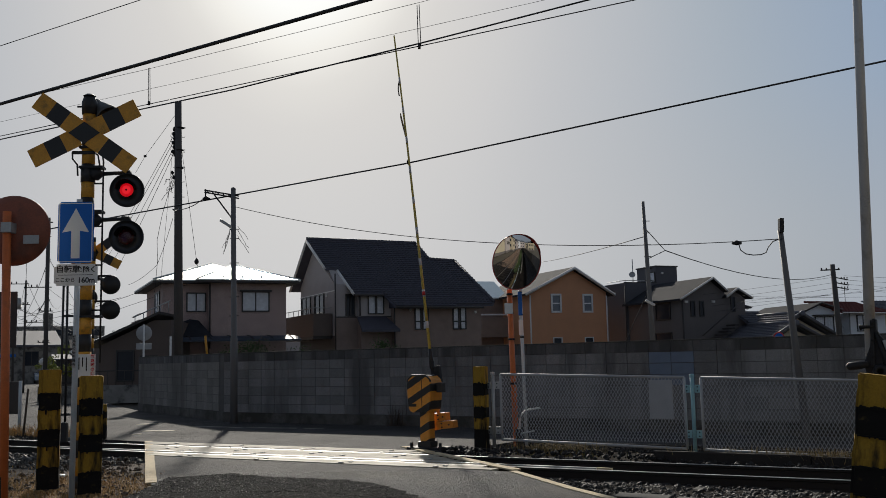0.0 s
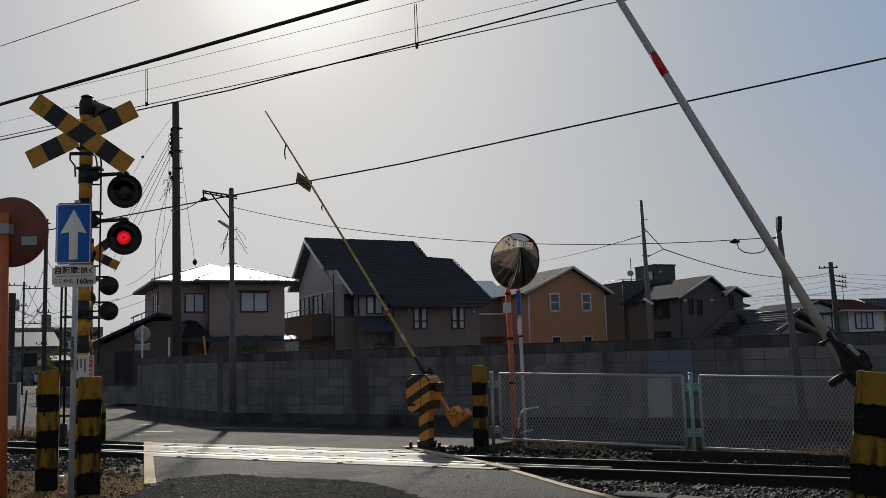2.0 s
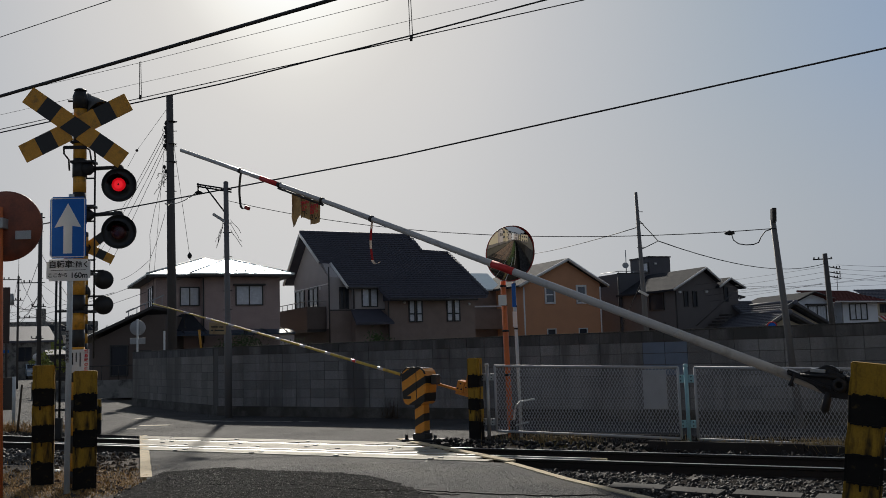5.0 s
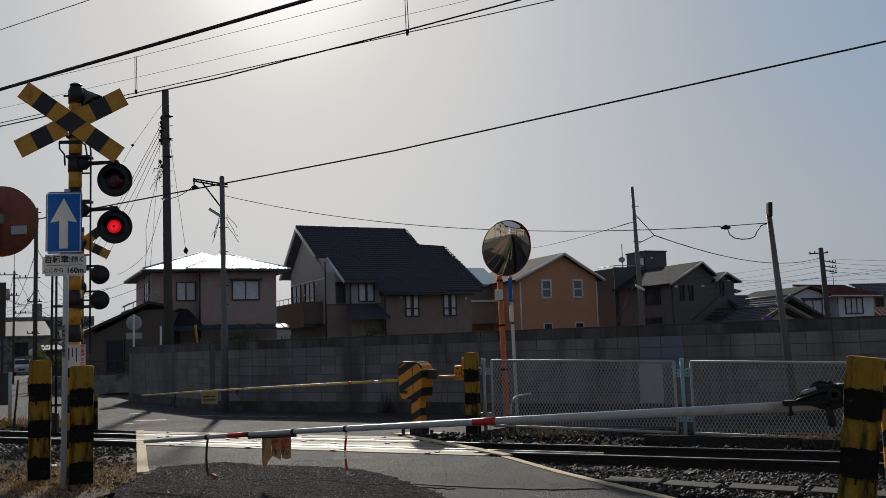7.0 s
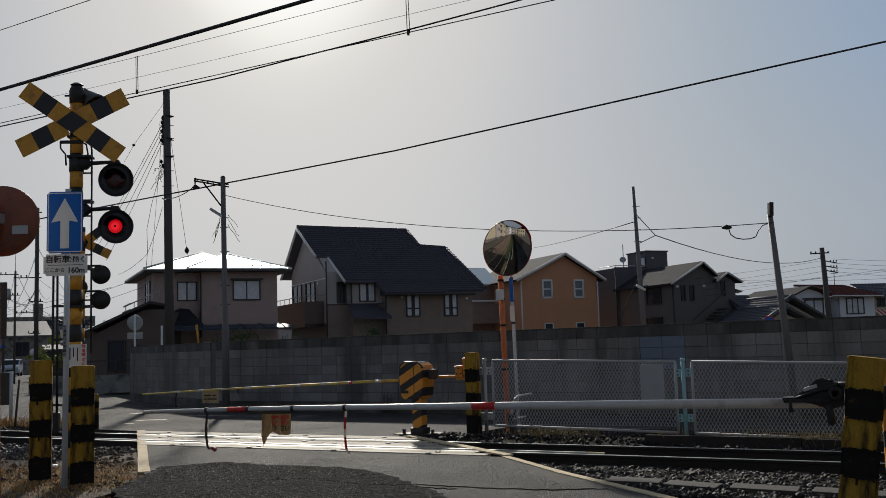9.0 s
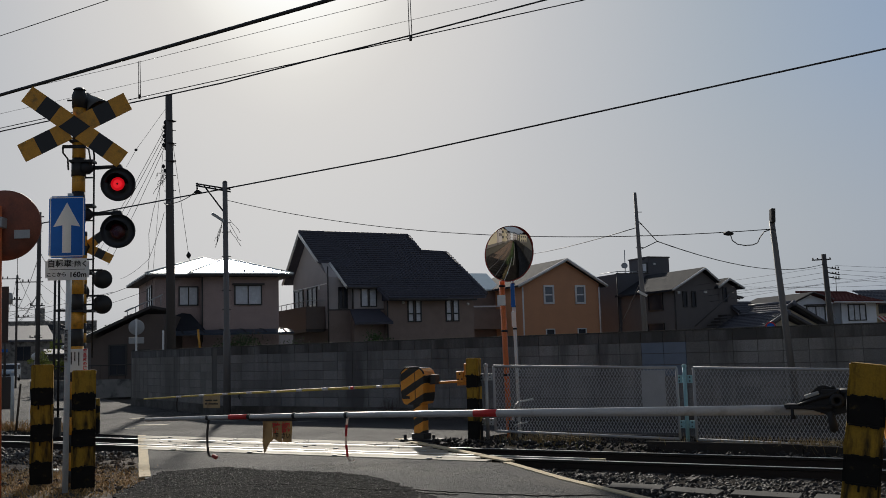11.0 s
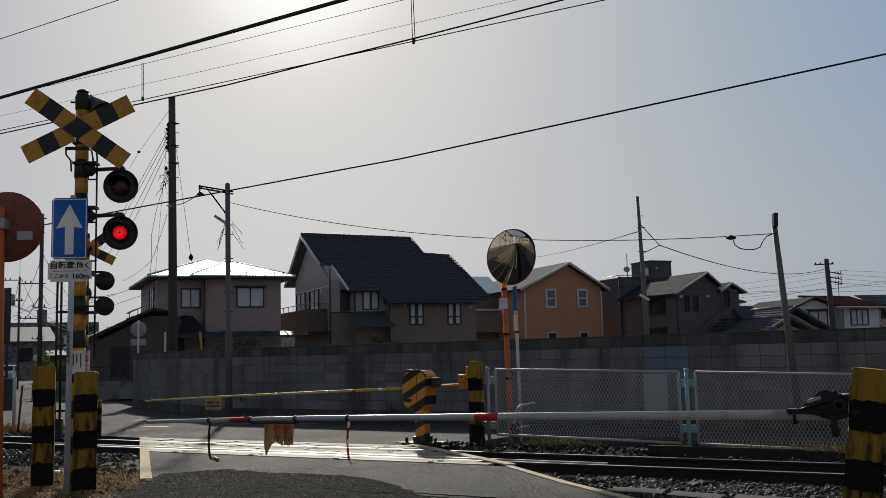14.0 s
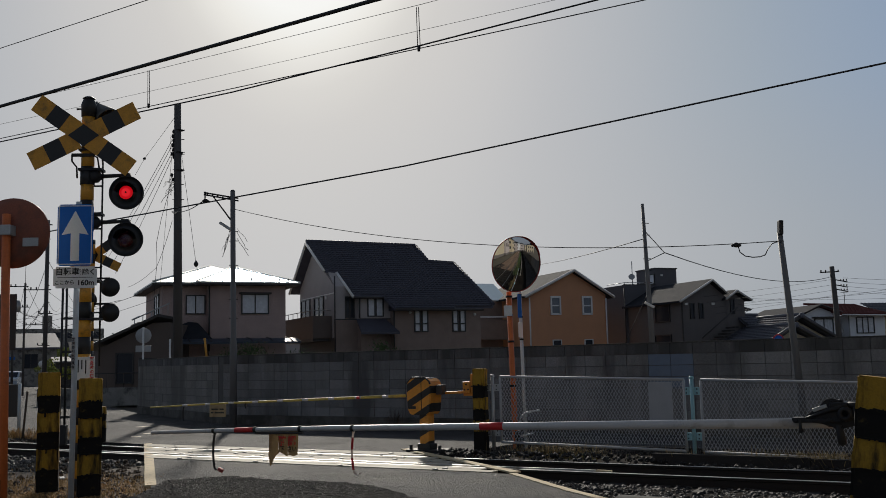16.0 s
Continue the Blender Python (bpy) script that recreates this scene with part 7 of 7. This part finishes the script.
def stones(name, spots, label, material=None):
    """Crushed stones at spots (s, k, z, size), in one mesh."""
    g = np.random.default_rng(len(spots))
    v0, f0 = icosa()
    V, F = [], []
    for i, (s, k, z, size) in enumerate(spots):
        sc = size * g.uniform(0.6, 1.25, 3) * (1, 1, 0.75)
        a, b = g.uniform(0, 6.28, 2)
        q = np.array(Euler((b, a, a + b)).to_matrix())
        vv = (v0 * (1 + g.uniform(-0.22, 0.22, (12, 1))) * sc) @ q.T + (s, k, z)
        V.append(vv)
        F.append(f0 + 12 * i)
    me = bpy.data.meshes.new(name)
    me.from_pydata(np.concatenate(V).tolist(), [], np.concatenate(F).tolist())
    me.materials.append(material or STONE)
    ob = new(name, me)
    ob.matrix_world = TRACK
    return tagged(ob, label, "gravel", kind="stuff")


r = random.Random(11)
spots = []
for _ in range(9500):
    s, k = r.uniform(-6.6, 4.0), r.uniform(10.2, 12.5)
    if s > -5.6 + (12.2 - k) * 0.95:
        spots.append((s, k, -0.15 + 0.02 * r.random() + 0.03 * (k < 11.4), 0.014 + 0.036 * r.random() ** 1.7))
for _ in range(1300):
    s, k = r.uniform(-8.4, 3.0), r.uniform(13.95, 14.75)
    spots.append((s, k, -0.06 + 0.09 * min(1, (k - 13.9) / 0.4) + 0.02 * r.random() - 0.08 * max(0, min(1, (s + 5.5) / 1.5)), 0.016 + 0.04 * r.random() ** 1.7))
for _ in range(900):
    s, k = r.uniform(-5, 4), r.uniform(12.8, 13.6)
    spots.append((s, k, -0.14, 0.016 + 0.04 * r.random() ** 1.7))
stones("ballast", spots, "dark crushed-stone ballast beside the rails", STONE_DARK)
spots = []
for _ in range(3600):
    s, k = r.uniform(-24, -12.6), r.uniform(9.3, 12.5)
    if s < -12.4 - (k - 12) * 0.9 + (0 if k > 10.2 else -0.3):
        spots.append((s, k, -0.13 + 0.02 * r.random(), 0.018 + 0.045 * r.random() ** 1.7))
for _ in range(900):
    s, k = r.uniform(-26, -15.8), r.uniform(13.95, 14.9)
    spots.append((s, k, -0.1 + 0.03 * r.random(), 0.016 + 0.04 * r.random() ** 1.7))
stones("ballast", spots, "grey crushed-stone ballast across the road from the fence")


def grass(name, region, count, height, material, label, seed, flat=0.5):
    """Blades of dry grass: thin bent triangles, in one mesh."""
    r = random.Random(seed)
    V, F = [], []
    for _ in range(count):
        x, y, z = region(r)
        a, h = r.uniform(0, 6.28), height * r.uniform(0.4, 1.3)
        lean = r.uniform(0.1, flat * 2)
        dx, dy = math.cos(a), math.sin(a)
        w = 0.004 + 0.003 * r.random()
        b = len(V)
        V += [(x - dy * w, y + dx * w, z), (x + dy * w, y - dx * w, z), (x + dx * h * lean * 0.5 + dy * w * 0.7, y + dy * h * lean * 0.5 - dx * w * 0.7, z + h * 0.6), (x + dx * h * lean * 0.5 - dy * w * 0.7, y + dy * h * lean * 0.5 + dx * w * 0.7, z + h * 0.6), (x + dx * h * lean * 1.2, y + dy * h * lean * 1.2, z + h * max(0.1, 1 - lean * 0.4))]
        F += [(b, b + 1, b + 2, b + 3), (b + 3, b + 2, b + 4)]
    me = bpy.data.meshes.new(name)
    me.from_pydata(V, [], F)
    me.materials.append(material)
    ob = new(name, me)
    return tagged(ob, label, "grass", kind="stuff")


def near_verge(r):
    s, k = r.gauss(-11.0, 1.1), r.gauss(8.6, 0.75)
    while k > 10.6 or s > -8.9 - (k - 8) * 0.75 or s < -14:
        s, k = r.gauss(-11.0, 1.1), r.gauss(8.6, 0.75)
    v = TRACK @ Vector((s, k, -0.03))
    return tuple(v)


def mirror_weeds(r):
    v = TRACK @ Vector((r.uniform(0, 45), r.gauss(14.5, 0.32), -0.05))
    return tuple(v)


grass("weeds", mirror_weeds, 9000, 0.42, LEAF, "green weeds along the track beyond the fence", 26, 0.4)
sheet("verge", [sk(-14.5, 6.2), sk(-8.6, 6.2), sk(-9.1, 8.5), sk(-11.6, 11.6), sk(-12.2, 11.6), sk(-12.6, 10.2), sk(-16, 9.6)], -0.03, 0.15, SOIL, "bare soil verge with dry grass", "verge")
grass("dry_grass", near_verge, 7000, 0.055, DRY, "flattened straw-coloured dry grass round the bollards", 21, 0.9)


def fence_foot(r):
    s = r.choice((r.gauss(-6.3, 0.4), r.gauss(-2.6, 0.9), r.gauss(-1.9, 0.5)))
    v = TRACK @ Vector((s, r.gauss(14.64, 0.07), -0.05))
    return tuple(v)


grass("weeds", fence_foot, 1500, 0.26, WEED, "dry straggling weeds at the foot of the fence", 22, 0.6)
grass("weeds", fence_foot, 350, 0.13, LEAF_YELLOW, "small green weeds at the foot of the fence", 23, 0.4)


def track_left(r):
    v = TRACK @ Vector((r.uniform(-24, -18.2), r.gauss(14.9, 0.25), 0.0))
    return tuple(v)


grass("weeds", track_left, 1600, 0.25, DRY, "dry weeds along the track edge", 24, 0.5)


def wall_foot(r):
    v = WALL @ Vector((-2.3 + r.gauss(0, 0.15), -0.1, 0.0))
    return tuple(v)


grass("weeds", wall_foot, 60, 0.5, BARK, "thin brown weeds against the wall", 25, 0.35)
chips = []
for _ in range(17000):
    x, y = r.uniform(-4.0, 0.5), r.uniform(8.9, 14.0)
    if inside(PATCH, x, y):
        v = TRACK.inverted() @ Vector((x, y, 0.004))
        chips.append((v.x, v.y, v.z, r.uniform(0.004, 0.012) + (0.005 * r.random() ** 3 if y > 11.8 else 0)))
# pale grains stand in for the sunlit glints of the coarse patch
grit = []
for _ in range(8000):
    x, y = r.uniform(-4.0, 0.6), r.uniform(8.7, 14.0)
    if inside(PATCH, x, y):
        v = TRACK.inverted() @ Vector((x, y, 0.0))
        grit.append((v.x, v.y, 0.001, r.uniform(0.003, 0.008)))
stones("road_grit", grit, "small pale grit standing in for sparkle in the coarse road patch", GRIT)
stones("road_chippings", chips, "dark loose chippings of the coarse asphalt patch", CHIP)
aggregate = []
for _ in range(56000):
    x, y = r.uniform(-5.0, 2.6), 9.8 + 4.2 * r.random()
    v = TRACK.inverted() @ Vector((x, y, 0))
    if not inside(PATCH, x, y) and v.y < 12.1 and -9.5 - (v.y - 9) * 1.09 < v.x < -6.1 + (12.1 - v.y) * 0.9:
        aggregate.append((v.x, v.y, -0.001, 0.0028 + 0.0045 * r.random() ** 2))
stones("road_aggregate", aggregate, "grey stones proud of the worn asphalt", AGGREGATE)
clods = []
for _ in range(1500):
    s, k = r.gauss(-11.0, 1.2), r.uniform(8.2, 11.7)
    if -14.5 < s < -10.12 - (k - 9.37) * 1.076:
        clods.append((s, k, -0.03, 0.012 + 0.05 * r.random() ** 2.5))
stones("soil_clods", clods, "dark crumbled soil and clods of the verge", SOIL)
board = thing("timber_board", trk(-4.4, 14.5), "dark weathered timber boards edging the ballast", "board")
for i, (x0, x1) in enumerate(((-0.27, 2.0), (2.01, 4.4), (4.41, 7.0))):
    part("plank", B(x0, x1, -0.04, 0.04, -0.16, 0.1 - 0.016 * i, 0.01), SLEEPER, board)
slabs = thing("concrete_slab", trk(-4.0, 10.95), "broken flat concrete cable-duct covers in the ballast", "slab")
for i, (x, y, a, b) in enumerate(((0, 0, 5, 0.62), (0.72, -0.08, -4, 0.6), (1.45, -0.12, 2, 0.7), (2.3, -0.14, -1, 0.8), (3.2, -0.16, 1, 0.8))):
    part("cover", moved(B(0, b, -0.14, 0.14, -0.11, -0.055, 0.008), pose(x, y, 0, 2, 1, a)), DUCT, slabs)

# ---- what stands out of view along the track, seen in the mirror ----
# nearest ones made taller to block sky light on the right
for s, k, w, d, h, m in ((6, 1.5, 9, 6, 9.0, CREAM), (16, 2.0, 7, 6, 8.0, PALE_STUCCO), (25, 2.5, 9, 7, 7.0, CREAM), (38, 3, 12, 8, 6.0, PALE_STUCCO), (55, 4, 16, 9, 7, WHITE_WALL), (44, 21, 10, 7, 5.5, CREAM), (62, 11, 9, 8, 6.5, PALE_STUCCO), (64, 20, 9, 8, 6, CREAM)):
    h_ = thing("house", trk(s, k), "pale house beside the track, for the mirror and to block sky light", "house", "houses along the track")
    part("wall", B(0, w, 0, d, 0, h), m, h_)
    slab("roof", [(-0.4, -0.4, h), (w + 0.4, -0.4, h), (w + 0.4, d / 2, h + 1.5), (-0.4, d / 2, h + 1.5)], 0.15, ROOF_DARK, h_)
    slab("roof", [(-0.4, d + 0.4, h), (w + 0.4, d + 0.4, h), (w + 0.4, d / 2, h + 1.5), (-0.4, d / 2, h + 1.5)], 0.15, ROOF_DARK, h_)
    for i in range(3):
        for z in (h - 2.0, h - 4.6):
            part("window", B(w * (0.12 + 0.3 * i), w * (0.12 + 0.3 * i) + 1.2, d - 0.05, d + 0.06, z, z + 1.2), GLASS, h_)
            part("side_window", B(-0.06, 0.05, d * (0.15 + 0.28 * i), d * (0.15 + 0.28 * i) + 1.0, z, z + 1.2), GLASS, h_)
    part("base_course", B(-0.03, w + 0.03, -0.03, d + 0.03, 0, 0.9), TAUPE_STUCCO, h_)


# ---- blocks of the walls, stack-bonded; the top course is the most stained ----
def lay(wall, cols, rows_, blues=(), material=None):
    bm = bmesh.new()
    box(bm, 0.005, BLOCK_L - 0.005, 0.0, 0.03, 0.005, BLOCK_H - 0.005, bevel=0.004)
    base = part("block", bm, material or BLOCK, wall)
    base.location = (cols[0] * BLOCK_L, 0, FOOT + rows_[0] * BLOCK_H)
    other = {}
    for m in (BLOCK_BLUE, BLOCK_TOP):
        other[m] = base.data.copy()
        other[m].materials.clear()
        other[m].materials.append(m)
    rr = random.Random(cols[0])
    for c in range(*cols):
        for q in range(*rows_):
            if (c, q) == (cols[0], rows_[0]):
                continue
            if (c, q) in blues:
                o = new("block", other[BLOCK_BLUE])
                o["label"] = "pale blue painted block"
            else:
                o = new("block", other[BLOCK_TOP] if q == rows_[1] - 1 else base.data)
            o.parent = wall
            o.location = (c * BLOCK_L, rr.uniform(-0.004, 0.004), FOOT + q * BLOCK_H)


lay(wall_1, (0, 40), (0, 7), {(c, q) for c in (26, 27) for q in (3, 4, 5)})
rest = bmesh.new()
for c in range(40, 56):
    for q in range(7):
        box(rest, c * BLOCK_L + 0.006, c * BLOCK_L + BLOCK_L - 0.006, 0.0, 0.02, FOOT + q * BLOCK_H + 0.006, FOOT + (q + 1) * BLOCK_H - 0.006)
tagged(part("block_rest", rest, BLOCK, wall_1), kind="stuff")
lay(wall_2, (0, 17), (0, 7), (), BLOCK_PALE)
lay(wall_3, (0, 10), (0, 7), (), BLOCK_PALE)


# ---- motion ----
def motions():
    near = [(0, 91.75), (0.3, 87.89), (0.6, 83.8), (0.9, 79.25), (1.2, 74.87), (1.5, 70.7), (1.8, 66.18), (2.1, 61.73), (2.4, 57.39), (2.7, 53.3), (3.0, 49.35), (3.3, 45.06), (3.6, 40.81), (3.9, 36.59), (4.2, 32.37), (4.9, 23.75), (5.6, 14.6), (6.3, 5.6), (6.5, 3.0), (6.7, 0.25), (6.9, -2.15), (7.03, -3.2), (7.2, -2.1), (7.3, -0.85), (7.43, 0.0), (7.6, -1.4), (7.7, -2.3), (7.85, -2.65), (8.0, -1.65), (8.1, -1.15), (8.23, -0.5), (8.4, -0.9), (8.5, -1.62), (8.62, -2.2), (8.8, -1.85), (9.0, -0.65), (9.1, -0.5), (9.2, -0.65), (9.55, -1.85), (10.0, -0.7), (10.45, -1.75), (10.9, -0.75), (11.3, -1.7), (11.5, -1.5), (11.7, -0.75), (11.82, -0.7), (12.0, -1.3), (12.25, -1.62), (12.5, -0.97), (12.62, -0.88), (12.8, -1.37), (12.92, -1.6), (13.1, -1.35), (13.42, -0.9), (13.6, -1.3), (13.8, -1.42), (14.0, -0.93), (14.15, -0.85), (14.3, -1.2), (14.48, -1.47), (14.7, -1.03), (14.87, -0.9), (15.1, -1.3), (15.3, -1.2), (15.5, -0.93), (15.7, -1.17), (15.9, -1.4), (16.0, -1.28)]
    far = [(0.0, 84.29), (0.3, 80.33), (0.6, 76.22), (0.9, 72.18), (1.2, 68.01), (1.5, 63.92), (2.0, 57.36), (2.5, 50.8), (3.0, 44.12), (3.5, 37.23), (4.2, 27.29), (4.9, 16.95), (5.6, 6.03), (6.0, -0.65), (6.15, -1.94), (6.35, -2.26), (6.6, -1.51), (6.9, -1.94), (7.4, -1.74), (16.0, -1.74)]
    for arm, rows, hung, yaw in ((near_arm, near, hangers, 0), (far_arm, far, hangers_far, 5)):
        at = arm.location.copy()
        walk(arm, [(t, pose(at.x, at.y, at.z, 0, a, yaw)) for t, a in rows])
        for h in hung:
            x, z = h.location.x, h.location.z
            if h is pl:
                walk(h, [(t, pose(x, 0, z, 0, -a * (1 - 0.9 * max(0, a) / 84), 0) @ pose(0, 0, 0, 62 * (max(0, a) / 84) ** 2)) for t, a in rows])
            else:
                walk(h, [(t, pose(x, h.location.y, z, 0, -a, 0)) for t, a in rows])
    walk(car, [(t, pose(x, y, 0, 0, 0, a)) for t, x, y, a in ((0.0, -40.8, 97.5, -62), (4.2, -40.6, 97, -62), (6.4, -39.9, 94, -66), (7.2, -39.0, 91.0, -70), (8.0, -38.2, 88.0, -72), (9.2, -37.6, 85.5, -73), (11.4, -37.1, 83.5, -74), (12.4, -36.9, 82.5, -74), (16.0, -36.8, 82.0, -74))])
    # the flashers take turns every 0.6075 s
    flips = [0.37 + 0.6075 * i for i in range(26)]
    for lit, m, first in ((lit_up, lamp_up, True), (lit_low, lamp_low, False)):
        on, rows = first, [(0.0, m if first else m @ pose(0, 0, -0.05))]
        for f in flips:
            a, b = m, m @ pose(0, 0, -0.05)
            rows += [(f - 0.02, a if on else b), (f + 0.02, b if on else a)]
            on = not on
        rows.append((16.0, m if on else m @ pose(0, 0, -0.05)))
        walk(lit, rows)


motions()
